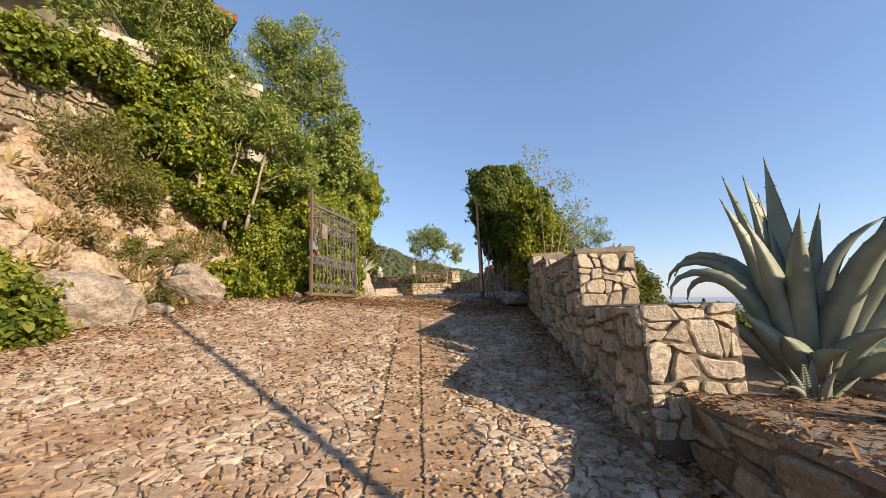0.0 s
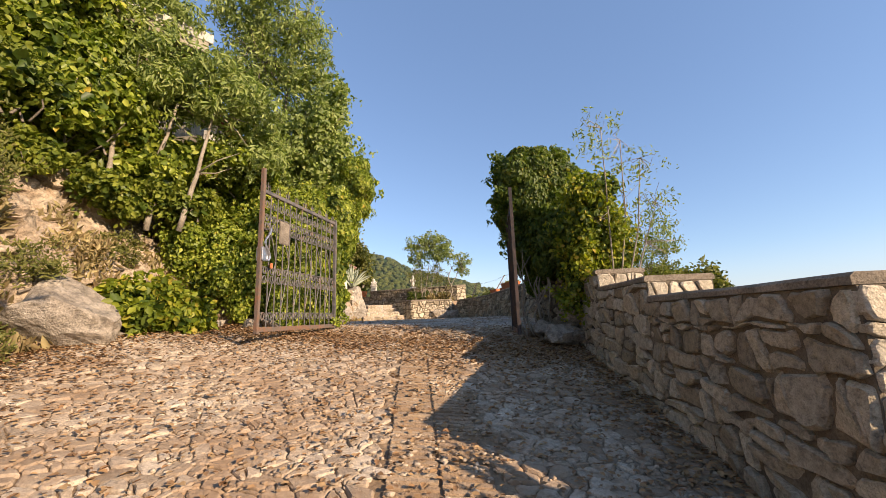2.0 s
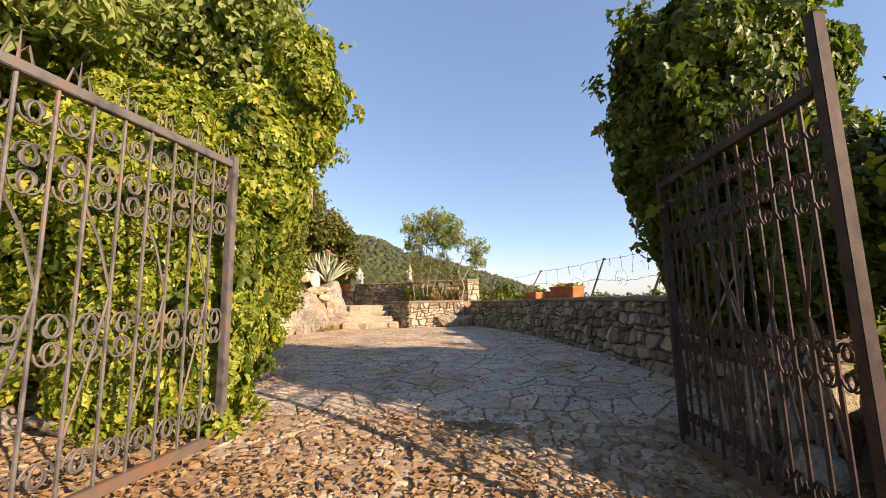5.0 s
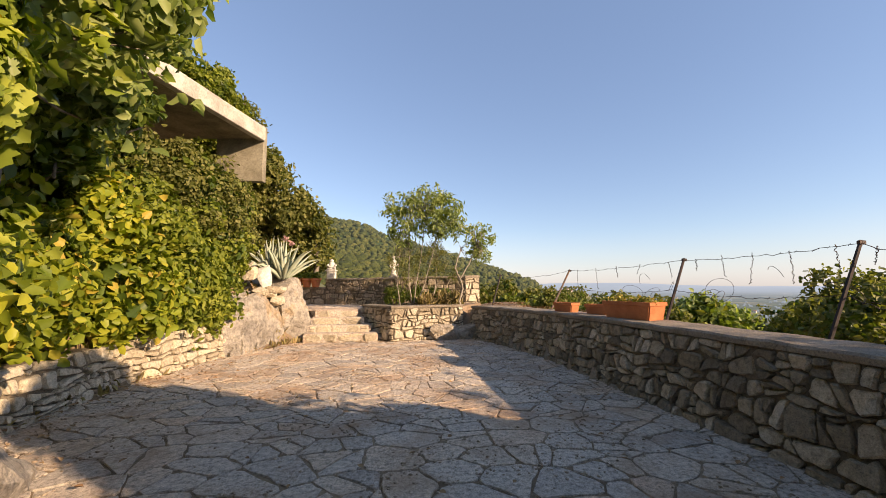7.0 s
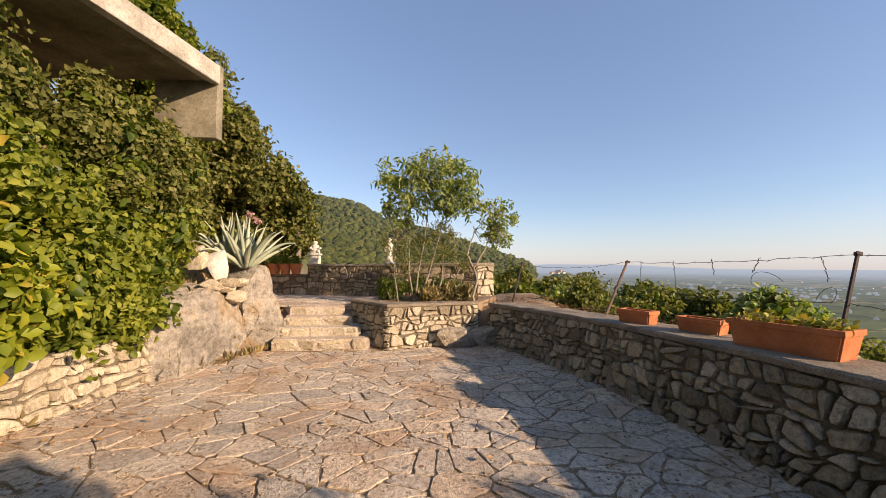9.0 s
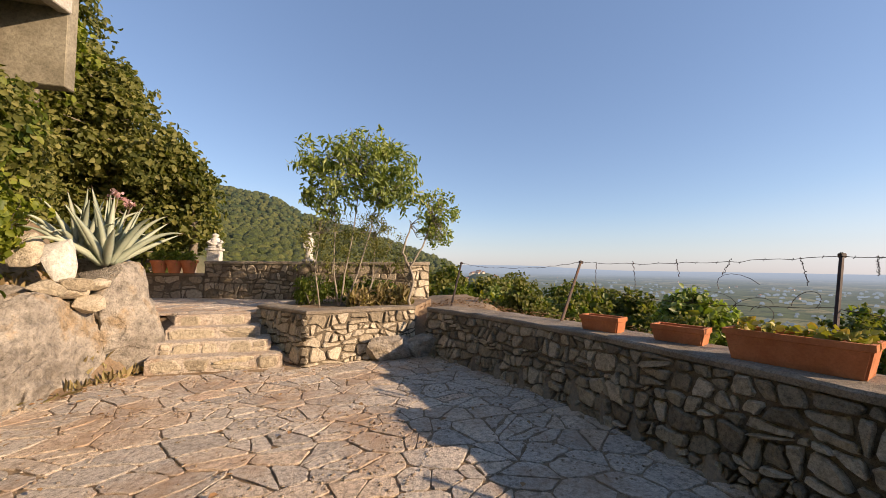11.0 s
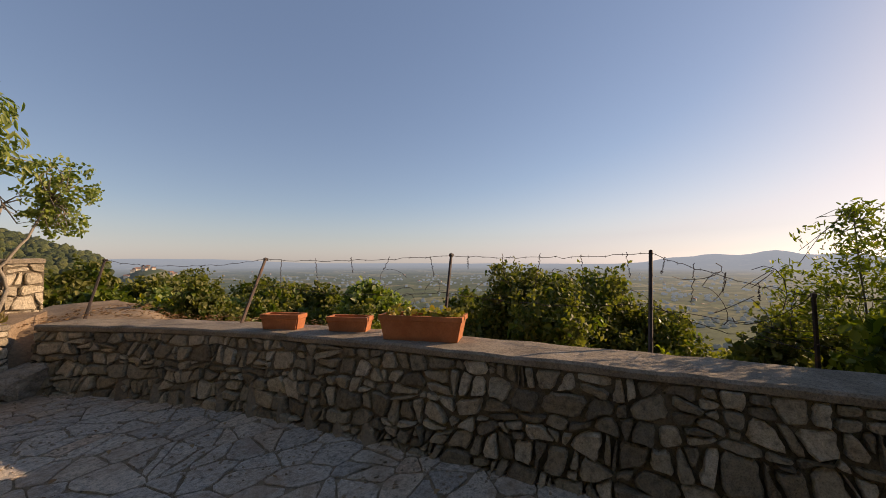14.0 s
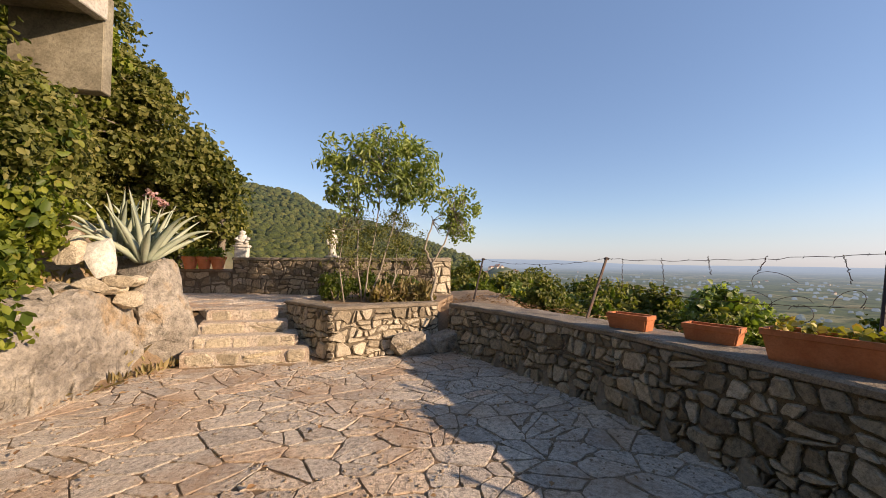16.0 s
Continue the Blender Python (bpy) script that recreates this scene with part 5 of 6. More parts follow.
crown_tree("shrub", "loose young shrub with upright bare shoots", "shrub", (2.2, 9.5, 0.0), [[(2.2, 9.5, 0.0), (2.15, 9.3, 1.4), (2.1, 9.1, 2.6)], [(2.3, 9.5, 0.0), (2.6, 9.4, 1.2), (2.7, 9.3, 2.2)], [(2.4, 9.5, 0.1), (2.75, 9.55, 1.0), (3.0, 9.6, 1.6)], [(2.3, 9.6, 0.1), (2.4, 9.3, 1.4), (2.35, 9.1, 2.4)]],
           [(2.0, 9.0, 2.45, 0.35, 0.35, 0.4), (2.6, 9.3, 2.0, 0.4, 0.35, 0.4), (2.95, 9.6, 1.5, 0.35, 0.3, 0.3), (2.6, 9.5, 1.3, 0.5, 0.4, 0.4), (3.0, 9.7, 1.0, 0.3, 0.3, 0.3)], 110, 0.06, "tree_leaf", "pale_bark", 34, "lance", 0.014, 0.5, 0.9, 60, -0.3)
bush("shrub", "dense leafy shrub behind the parapet beside the gate", [(2.75, 11.8, 1.0, 0.5, 0.45, 0.8), (2.65, 11.35, 1.5, 0.6, 0.5, 0.85), (2.9, 12.1, 0.6, 0.5, 0.4, 0.7), (2.8, 11.5, 0.3, 0.6, 0.6, 0.8)], 420, 0.085, "shrub", 26, "oval", 0.3, 0.6)
# darker leaves stand in for shade under the balcony
bush("shrub", "leafy branches under the balcony, shade put into the leaf colour", [(-4.75, 14.9, 3.4, 0.55, 0.6, 0.4), (-5.0, 14.6, 2.8, 0.6, 0.6, 0.5), (-4.6, 14.2, 3.3, 0.5, 0.5, 0.45)], 330, 0.1, "dark_shade_leaf", 27, "oval", 0.35, 0.7)
vine = thing("vine", "bare twisted ivy stems at the foot of the pillar", "vine", 1.35, 10.55, -0.4)
rv = random.Random(71)
for i in range(11):
    x0, y0 = rv.uniform(-0.3, 0.35), rv.uniform(-0.18, 0.1)
    stem(vine, "vine_stem", [(x0, y0, -0.05), (x0 + rv.uniform(-0.2, 0.2), y0 - 0.1, 0.4), (x0 + rv.uniform(-0.25, 0.25), y0 - 0.06, 0.9), (x0 + rv.uniform(-0.3, 0.3), y0, 1.5)], rv.uniform(0.012, 0.022), 0.006, "pale_bark")
# bank of the terrace
bush("shrub", "sunlit yellow-green shrub on the terrace bank", [(-5.2, 14.6, 1.3, 0.75, 0.9, 0.85), (-5.5, 15.4, 1.9, 0.8, 0.9, 0.8), (-5.0, 15.6, 1.1, 0.6, 0.8, 0.7)], 330, 0.115, "yellow_shrub", 51, "oval", 0.42, 0.6)
bush("shrub", "dense green shrub hanging over the low wall", [(-5.1, 16.6, 1.2, 0.7, 0.8, 0.9), (-5.0, 17.2, 0.95, 0.55, 0.6, 0.75), (-5.5, 16.4, 2.2, 0.8, 0.9, 0.9), (-5.4, 17.5, 1.8, 0.7, 0.8, 0.9)], 420, 0.085, "shrub", 52, "oval", 0.36, 0.6)
bush("shrub", "glossy green shrub hanging over the ledges", [(-4.85, 17.35, 0.85, 0.42, 0.45, 0.5), (-5.0, 17.7, 1.35, 0.45, 0.5, 0.5), (-4.95, 16.9, 1.1, 0.5, 0.5, 0.6), (-5.05, 18.2, 1.9, 0.5, 0.5, 0.45)], 480, 0.08, "shrub", 57, "oval", 0.28)
bush("shrub", "small-leaved golden green shrub on the bank", [(-5.2, 17.9, 2.3, 0.6, 0.7, 0.7), (-5.6, 18.8, 2.3, 0.8, 0.8, 0.9)], 560, 0.07, "olive_leaf", 53, "oval", 0.25)
bush("shrub", "dense shrubs and creepers under the balcony", [(-4.6, 13.4, 1.2, 0.7, 0.7, 0.9), (-5.3, 13.6, 2.4, 1.0, 1.0, 1.0), (-4.6, 12.7, 2.0, 0.9, 0.7, 1.0), (-6.2, 15.0, 3.0, 1.0, 1.4, 0.9)], 300, 0.115, "yellow_shrub", 54, "oval", 0.35, 0.6)
rs = np.random.RandomState(58)
flowers = thing("oleander", "small pink oleander blossoms above the pale agave", "flower", -4.5, 19.5, 1.4)
stem(flowers, "stem", [(0, 0, 0), (0.05, -0.02, 0.45), (0.12, -0.05, 0.85)], 0.012, 0.006, "bark")
stem(flowers, "stem", [(0, 0, 0), (0.12, 0.03, 0.4), (0.25, 0.0, 0.75)], 0.012, 0.006, "bark")
P, O = crown_points([(0.12, -0.05, 0.86, 0.06, 0.05, 0.07), (0.25, 0.0, 0.76, 0.04, 0.04, 0.05)], 220, rs, 0.8, sprays=0.0)
leaves("blossom", P, O, 0.035, M["blossom"], rs, flowers, "round", 0.0)
# planting bed
crown_tree("tree", "young ash tree with feathery sunlit crown in the bed", "tree", (-1.5, 20.05, 0.66), [[(-1.5, 20.05, 0.62), (-1.42, 20.1, 1.2), (-1.3, 20.2, 1.9), (-1.2, 20.15, 2.9)], [(-1.45, 20.07, 0.62), (-1.2, 20.15, 1.25), (-1.0, 20.2, 2.0), (-0.9, 20.15, 2.6)], [(-1.5, 20.05, 0.62), (-1.6, 20.1, 1.3), (-1.6, 20.3, 2.2)]],
           [(-1.2, 20.05, 3.28, 0.6, 0.5, 0.48), (-1.75, 20.1, 3.05, 0.6, 0.5, 0.5), (-0.72, 19.95, 3.02, 0.5, 0.42, 0.42), (-0.5, 20.1, 2.7, 0.5, 0.45, 0.4), (-1.7, 20.1, 2.5, 0.45, 0.4, 0.35), (-1.1, 20.1, 2.75, 0.65, 0.5, 0.45)], 250, 0.11, "tree_leaf", "pale_bark", 61, "lance", 0.018, 0.55, 0.85, 70, 0.5)
crown_tree("tree", "small crooked olive-like tree at the parapet end", "tree", (-0.3, 19.9, 0.62), [[(-0.27, 19.78, 0.45), (-0.38, 19.85, 0.8), (-0.27, 19.95, 1.1), (-0.33, 20.0, 1.35), (-0.1, 20.1, 1.7), (0.1, 20.2, 2.2)], [(-0.33, 20.0, 1.3), (-0.45, 20.1, 1.6), (-0.3, 20.2, 2.1)]],
           [(0.22, 20.2, 2.45, 0.36, 0.32, 0.34), (0.06, 20.2, 2.15, 0.32, 0.3, 0.32), (0.2, 20.2, 1.9, 0.28, 0.25, 0.22)], 420, 0.055, "tree_leaf", "pale_bark", 62, "oval", 0.028, 0.5, 0.85, 50, 0.0)
crown_tree("shrub", "wispy half-bare shrub in the bed", "shrub", (-1.1, 20.3, 0.66), [[(-1.1, 20.3, 0.62), (-0.9, 20.35, 1.2), (-0.6, 20.4, 1.8)], [(-1.1, 20.3, 0.62), (-0.95, 20.3, 1.1), (-0.9, 20.4, 1.9)], [(-1.8, 20.1, 0.62), (-1.9, 20.15, 1.3), (-1.85, 20.2, 1.9)], [(-0.95, 20.3, 0.62), (-0.7, 20.4, 1.1), (-0.35, 20.5, 1.7)]],
           [(-0.75, 20.4, 1.6, 0.5, 0.4, 0.4), (-1.8, 20.2, 1.75, 0.4, 0.35, 0.55), (-1.4, 20.3, 1.6, 0.45, 0.35, 0.45), (-1.1, 20.3, 2.0, 0.45, 0.35, 0.35)], 420, 0.05, "olive_leaf", "pale_bark", 63, "lance", 0.014, 0.4, 0.9, 60, 0.2)
bush("shrub", "low dark evergreen shrub in the bed", [(-1.95, 20.5, 0.95, 0.35, 0.35, 0.32), (-0.9, 20.6, 0.9, 0.4, 0.35, 0.28), (-1.4, 20.7, 0.9, 0.4, 0.35, 0.28)], 700, 0.06, "dark_shade_leaf", 64, "lance", 0.2)
bush("dry_shrub", "dry brown tuft in the bed", [(-0.6, 20.1, 0.78, 0.35, 0.25, 0.2), (-1.15, 20.0, 0.75, 0.25, 0.2, 0.18)], 700, 0.13, "dry_grass", 65, "lance", 0.3, 0.9, -1.2, 0.1, inner=False, category="shrub")
# beyond the parapet
OUT = [("olive_leaf", 4.9, 15.2, 0.05, 1.35, 1.3, 1.7), ("wood_leaf", 5.8, 14.0, -0.4, 1.2, 1.1, 1.55), ("olive_leaf", 4.2, 12.2, -0.2, 0.9, 0.9, 1.5), ("wood_leaf", 4.3, 11.7, -0.6, 0.75, 0.7, 1.6), ("shrub", 4.5, 13.4, -0.9, 0.8, 0.8, 1.2), ("wood_leaf", 4.0, 11.2, -0.3, 0.7, 0.6, 1.3),
       ("tree_leaf", 3.2, 22.4, -0.4, 1.0, 1.0, 1.5), ("wood_leaf", 5.0, 21.5, -1.0, 1.4, 1.3, 1.7), ("olive_leaf", 5.5, 24.5, -1.0, 1.8, 1.6, 2.0), ("wood_leaf", 3.6, 26.0, -0.9, 1.8, 1.6, 1.9), ("shrub", 1.4, 23.6, 0.1, 0.8, 0.8, 1.0), ("yellow_shrub", 2.0, 22.4, -0.1, 0.6, 0.6, 0.8), ("wood_leaf", 6.8, 18.5, -2.0, 1.6, 1.5, 1.9), ("olive_leaf", 8.0, 22.0, -2.4, 2.0, 2.0, 2.5), ("wood_leaf", 1.2, 27.0, -0.2, 1.6, 1.6, 1.6),
       ("wood_leaf", 8.5, 26.0, -2.6, 2.4, 2.2, 3.2), ("wood_leaf", 6.0, 30.0, -1.8, 2.6, 2.4, 3.0), ("olive_leaf", 7.0, 16.0, -2.6, 1.6, 1.6, 2.2), ("wood_leaf", 8.0, 12.5, -2.6, 1.8, 1.8, 2.6), ("olive_leaf", 8.0, 9.0, -3.6, 1.8, 1.8, 2.4), ("wood_leaf", 9.5, 6.5, -4.3, 2.2, 2.0, 3.0), ("wood_leaf", 14.0, 9.5, -3.4, 2.6, 2.4, 3.4), ("wood_leaf", 12.0, 14.5, -5.2, 2.6, 2.6, 3.2),
       ("olive_leaf", 2.1, 19.7, -0.3, 0.8, 0.8, 0.9), ("wood_leaf", 2.7, 18.1, -0.3, 0.8, 0.8, 1.0), ("olive_leaf", 1.6, 21.2, 0.1, 0.8, 0.8, 1.0), ("olive_leaf", 3.3, 17.0, -0.9, 0.7, 0.7, 1.1), ("olive_leaf", 4.7, 16.7, -0.35, 1.0, 0.9, 1.4),
       ("olive_leaf", 3.0, 24.0, 0.0, 1.5, 1.3, 1.2), ("olive_leaf", 5.2, 23.0, -0.2, 1.5, 1.3, 1.25), ("tree_leaf", 6.4, 20.6, -0.7, 1.2, 1.2, 1.7), ("olive_leaf", 1.0, 25.2, 0.3, 1.3, 1.2, 1.1), ("olive_leaf", 4.4, 19.4, -0.5, 0.8, 0.8, 1.1), ("olive_leaf", 2.6, 20.9, -0.1, 0.8, 0.8, 1.0)]
for i, (lf, x, y, z, rx, ry, rz) in enumerate(OUT):
    far = math.hypot(x + 1, y - 13)
    sz = 0.07 if far < 9 else 0.12
    rr = random.Random(900 + i)
    bl = [(x, y, z, rx * 0.8, ry * 0.8, rz * 0.75)] + [(x + rr.uniform(-0.7, 0.7) * rx, y + rr.uniform(-0.7, 0.7) * ry, z + rr.uniform(-0.1, 0.6) * rz, rx * 0.45, ry * 0.45, rz * 0.4) for _ in range(5)]
    bush("shrub" if rz < 1.7 else "tree", "bushy evergreen oak scrub on the slope below the parapet" if lf == "wood_leaf" else "light green scrub on the slope below the parapet", bl, 330 if far < 9 else 150, sz, lf, 70 + i, "oval", 0.3, 0.5, 0.2, 0.5, "tree" if rz >= 1.7 else "shrub")
# wood on the hillside left of the terrace head
for i, (x, y, z, r, h, lf) in enumerate(((-7.7, 24.5, 2.6, 1.6, 2.3, "wood_leaf"), (-9.4, 25.5, 4.1, 1.7, 2.6, "wood_leaf"), (-7.6, 26.8, 2.4, 1.2, 1.5, "wood_leaf"), (-8.1, 26.0, 4.0, 1.5, 2.1, "wood_leaf"), (-8.9, 25.9, 5.0, 1.5, 2.0, "wood_leaf"), (-7.5, 26.2, 3.0, 1.35, 1.6, "wood_leaf"), (-8.4, 28.5, 2.6, 1.6, 2.2, "wood_leaf"), (-9.0, 23.0, 5.2, 2.2, 3.0, "olive_leaf"), (-12.2, 28.0, 4.8, 2.6, 3.0, "wood_leaf"), (-7.8, 21.6, 3.4, 1.1, 1.8, "olive_leaf"), (-6.8, 20.4, 2.5, 0.8, 1.3, "shrub"), (-14.5, 33.0, 5.2, 3.0, 3.4, "wood_leaf"), (-12.0, 34.0, 3.0, 2.6, 3.0, "wood_leaf"), (-7.6, 23.9, 1.6, 1.1, 1.4, "wood_leaf"), (-6.9, 23.9, 4.9, 1.2, 1.6, "olive_leaf"), (-6.0, 23.9, 3.7, 1.1, 1.5, "olive_leaf"), (-5.2, 24.2, 2.6, 0.95, 1.3, "wood_leaf"), (-6.3, 23.8, 2.0, 1.1, 1.4, "wood_leaf"), (-7.6, 22.6, 5.6, 1.2, 1.5, "shrub"))):
    rr = random.Random(300 + i)
    bl = [(x, y, z, r * 0.8, r * 0.8, h * 0.7)] + [(x + rr.uniform(-0.7, 0.7) * r, y + rr.uniform(-0.7, 0.7) * r, z + rr.uniform(-0.2, 0.6) * h, r * 0.5, r * 0.5, h * 0.4) for _ in range(6)]
    crown_tree("tree", "dark holm oak on the wooded hillside", "tree", (x, y, z - h - 1.0), [[(x, y, z - h - 1.0), (x + 0.1, y, z - h * 0.3), (x, y + 0.1, z + h * 0.3)]], bl, 130, 0.13, lf, "bark", 200 + i, "oval", 0.12, 0.25, 0.5, 20)


# ---- house above the bank ----
house = thing("house", "plastered house above the bank with a concrete balcony and red eaves", "house", -8, 14, 3)


def house_part(name, poly, z0, z1, mat, label=""):
    bm = bmesh.new()
    prism_bm(bm, [(p[0] + 8, p[1] - 14) for p in poly], z0 - 3, z1 - 3)
    bmesh.ops.bevel(bm, geom=list(bm.edges), offset=0.012, segments=1, affect="EDGES")
    return part(name, bm, M[mat], house, label)


house_part("wall", [(-7.6, 8.6), (-8.1, 12.5), (-8.8, 19.4), (-13, 19.6), (-13, 8.6)], 4.6, 7.19, "plaster")
house_part("balcony_slab", [(-4.97, 19.08), (-5.46, 16.4), (-6.22, 12.6), (-8.0, 12.6), (-8.7, 19.1)], 4.52, 4.72, "plaster", "stained concrete soffit")
house_part("balcony_fascia", [(-4.8, 19.12), (-5.3, 16.4), (-6.08, 12.5), (-6.2, 12.5), (-5.44, 16.4), (-4.95, 19.12)], 4.48, 4.8, "white_paint", "white painted edge")
house_part("balcony_end_beam", [(-4.84, 19.12), (-4.84, 19.3), (-5.9, 19.3), (-5.9, 19.12)], 3.55, 4.86, "plaster")
house_part("lower_slab", [(-4.5, 10.1), (-6.6, 7.9), (-9.5, 7.6), (-9.5, 9.9), (-6.0, 11.2)], 5.0, 5.22, "plaster", "concrete ledge")
house_part("ledge_edge", [(-4.45, 10.15), (-6.6, 7.85), (-9.5, 7.5), (-9.5, 7.59), (-6.62, 7.93), (-4.55, 10.2)], 5.225, 5.42, "white_paint", "white edge")
house_part("roof", [(-5.15, 10.05), (-7.0, 7.9), (-13.5, 7.0), (-13.5, 20.2), (-8.6, 20.2), (-7.9, 12.5)], 7.2, 7.42, "roof_tile", "dark red eaves")
for i in range(4):
    bm = bmesh.new()
    tube_bm(bm, [(2.7 - 0.12 * i * 3.6, 5.0 - 1.8 * i + 0.1, 1.87), (2.75 - 0.12 * i * 3.6, 5.0 - 1.8 * i, 2.5)], 0.02, 6)
    part("railing_post", bm, M["dark_iron"], house)
for i, (x, y) in enumerate(((-5.3, 18.4), (-5.45, 17.3), (-5.65, 16.2), (-5.9, 15.0))):
    bush("balcony_plant", "green plants overhanging the balcony edge", [(x - 0.2, y, 5.2, 0.4, 0.55, 0.42), (x, y + 0.4, 5.05, 0.28, 0.35, 0.25), (x - 0.45, y + 0.2, 5.6, 0.4, 0.5, 0.4)], 380, 0.08, "shrub", 350 + i, "oval", 0.3, 0.7, 0.4, 0.5)


# dry stone terrace wall under the house
UPPER = [(-6.6, 4.5), (-6.3, 7.0), (-6.2, 8.6)]
upper_wall = bank_wall("wall_upper", "dry stone terrace wall high on the bank", UPPER, [2.3, 2.5, 2.7], [4.3, 4.5, 4.6], -1, 0.4, 0.1)
bush("shrub", "green shrubs crowding up to the balcony soffit", [(-5.5, 17.8, 3.1, 0.7, 0.9, 0.8), (-5.9, 16.3, 3.3, 0.8, 1.0, 0.8), (-5.2, 18.7, 2.9, 0.5, 0.5, 0.8)], 480, 0.08, "olive_leaf", 55, "oval", 0.22)
bush("shrub", "yellow-green creeper under the house wall", [(-5.9, 8.3, 3.4, 0.6, 0.6, 0.6), (-6.1, 7.5, 4.3, 0.6, 0.8, 0.5), (-6.2, 6.4, 3.8, 0.4, 0.6, 0.5)], 420, 0.09, "shrub", 56, "oval", 0.35)
crown_tree("shrub", "airy young ash shoots behind the parapet", "shrub", (3.75, 12.0, -0.3), [[(3.75, 12.0, -0.3), (3.7, 12.1, 0.8), (3.6, 12.2, 1.9)], [(3.8, 11.9, -0.3), (3.9, 11.8, 0.8), (4.0, 11.7, 1.8)]],
           [(3.6, 12.2, 1.6, 0.4, 0.4, 0.35), (4.0, 11.7, 1.4, 0.55, 0.5, 0.45), (3.9, 11.9, 0.9, 0.6, 0.6, 0.45), (3.6, 12.5, 1.1, 0.45, 0.4, 0.35), (3.3, 11.5, 1.2, 0.5, 0.45, 0.45)], 420, 0.055, "shrub", "bark", 66, "lance", 0.012, 0.45, 0.9, 40, 0.1)


# ---- statues, flower pots, posts and wire ----
def statue(x, y, z, h, tall, seed):
    bm = bmesh.new()
    box_bm(bm, -0.13, 0.13, -0.13, 0.13, 0.0, 0.05, 0.006)
    k = h - 0.06
    if tall:
        lathe_bm(bm, [(0.1, 0.05), (0.085, 0.05 + k * 0.1), (0.07, 0.05 + k * 0.35), (0.085, 0.05 + k * 0.55), (0.095, 0.05 + k * 0.72), (0.05, 0.05 + k * 0.8), (0.035, 0.05 + k * 0.83), (0.055, 0.05 + k * 0.9), (0.05, 0.05 + k * 0.97), (0.02, 0.05 + k)], 14)
        tube_bm(bm, [(0.07, -0.02, k * 0.76), (0.12, -0.05, k * 0.6), (0.05, -0.1, k * 0.55)], [0.028, 0.024, 0.02], 8)
        tube_bm(bm, [(-0.07, -0.02, k * 0.76), (-0.12, -0.03, k * 0.62), (-0.1, -0.06, k * 0.48)], [0.028, 0.024, 0.02], 8)
    else:
        lathe_bm(bm, [(0.12, 0.05), (0.13, 0.05 + k * 0.15), (0.1, 0.05 + k * 0.3), (0.085, 0.05 + k * 0.5), (0.09, 0.05 + k * 0.62), (0.04, 0.05 + k * 0.7), (0.07, 0.05 + k * 0.8), (0.07, 0.05 + k * 0.9), (0.03, 0.05 + k)], 14)
        tube_bm(bm, [(0.08, 0, k * 0.62), (0.14, -0.05, k * 0.5), (0.08, -0.12, k * 0.42)], [0.03, 0.027, 0.022], 8)
        tube_bm(bm, [(-0.08, 0, k * 0.62), (-0.14, -0.05, k * 0.45), (-0.06, -0.12, k * 0.35)], [0.03, 0.027, 0.022], 8)
        tube_bm(bm, [(0.05, -0.05, k * 0.2), (0.09, -0.16, k * 0.22), (0.08, -0.18, 0.06)], [0.045, 0.04, 0.03], 8)
    for v in bm.verts:
        v.co += v.co.normalized() * 0.008 * noise.noise(v.co * 22 + Vector((seed, 0, 0)))
    ob = part("statue", bm, M["marble"], smooth=True)
    ob.location = (x, y, z)
    ob.rotation_euler = (0, 0, radians(15))
    return tagged(ob, "small weathered white stone garden statue on the wall", "statue", "statues on the wall")


bm = bmesh.new()
box_bm(bm, -4.37, -4.12, 22.72, 22.97, 1.42, 1.65, 0.012)
box_bm(bm, -4.4, -4.09, 22.69, 23.0, 1.65, 1.7, 0.01)
tagged(part("plinth", bm, M["marble"]), "pale stone plinth at the wall end", "plinth")
statue(-4.245, 22.845, 1.7, 0.34, False, 1)
statue(-2.21, 22.22, 1.43, 0.66, True, 2)
FP = thing("flower_pot", "round terracotta flower pot on the low wall", "flower pot", -5.3, 22.84, 1.15, group="pots on the low wall")
bm = bmesh.new()
lathe_bm(bm, [(0.1, 0.0), (0.15, 0.22), (0.17, 0.225), (0.17, 0.28), (0.15, 0.28), (0.14, 0.24)], 20)
part("pot", bm, M["terracotta"], FP)
rs = np.random.RandomState(77)
P, O = crown_points([(0, 0, 0.34, 0.16, 0.16, 0.14)], 700, rs, 0.7)
leaves("plant", P, O, 0.06, M["shrub"], rs, FP)
for k in (1, 2):
    copy_thing(FP, pose(-5.3 + 0.29 * k, 22.86 - 0.03 * k, 1.15))

POSTS = [((0.35, 20.1, 0.3), (0.78, 20.65, 1.45)), ((1.06, 17.62, 0.5), (1.683, 18.03, 1.465)), ((1.8, 15.4, 0.3), (2.37, 15.62, 1.514)), ((2.0, 13.67, 0.2), (2.604, 13.70, 1.528)), ((2.75, 12.6, 0.0), (2.66, 12.65, 1.2))]
for i, (a, b) in enumerate(POSTS):
    p = thing("fence_post", ("leaning rusty angle iron fence post" if i in (0, 1) else "dark rusty iron fence post behind the parapet"), "fence post", *a, group="fence posts")
    d = Vector(b) - Vector(a)
    bm = bmesh.new()
    tube_bm(bm, [(0, 0, 0), d * 0.5, d], [0.018, 0.018, 0.016], 6)
    part("shaft", bm, M["rust" if i == 1 else "dark_iron"], p)
    bm = bmesh.new()
    box_bm(bm, d.x - 0.03, d.x + 0.03, d.y - 0.014, d.y + 0.014, d.z - 0.035, d.z, 0.004)
    part("cap", bm, M["dark_iron"], p)
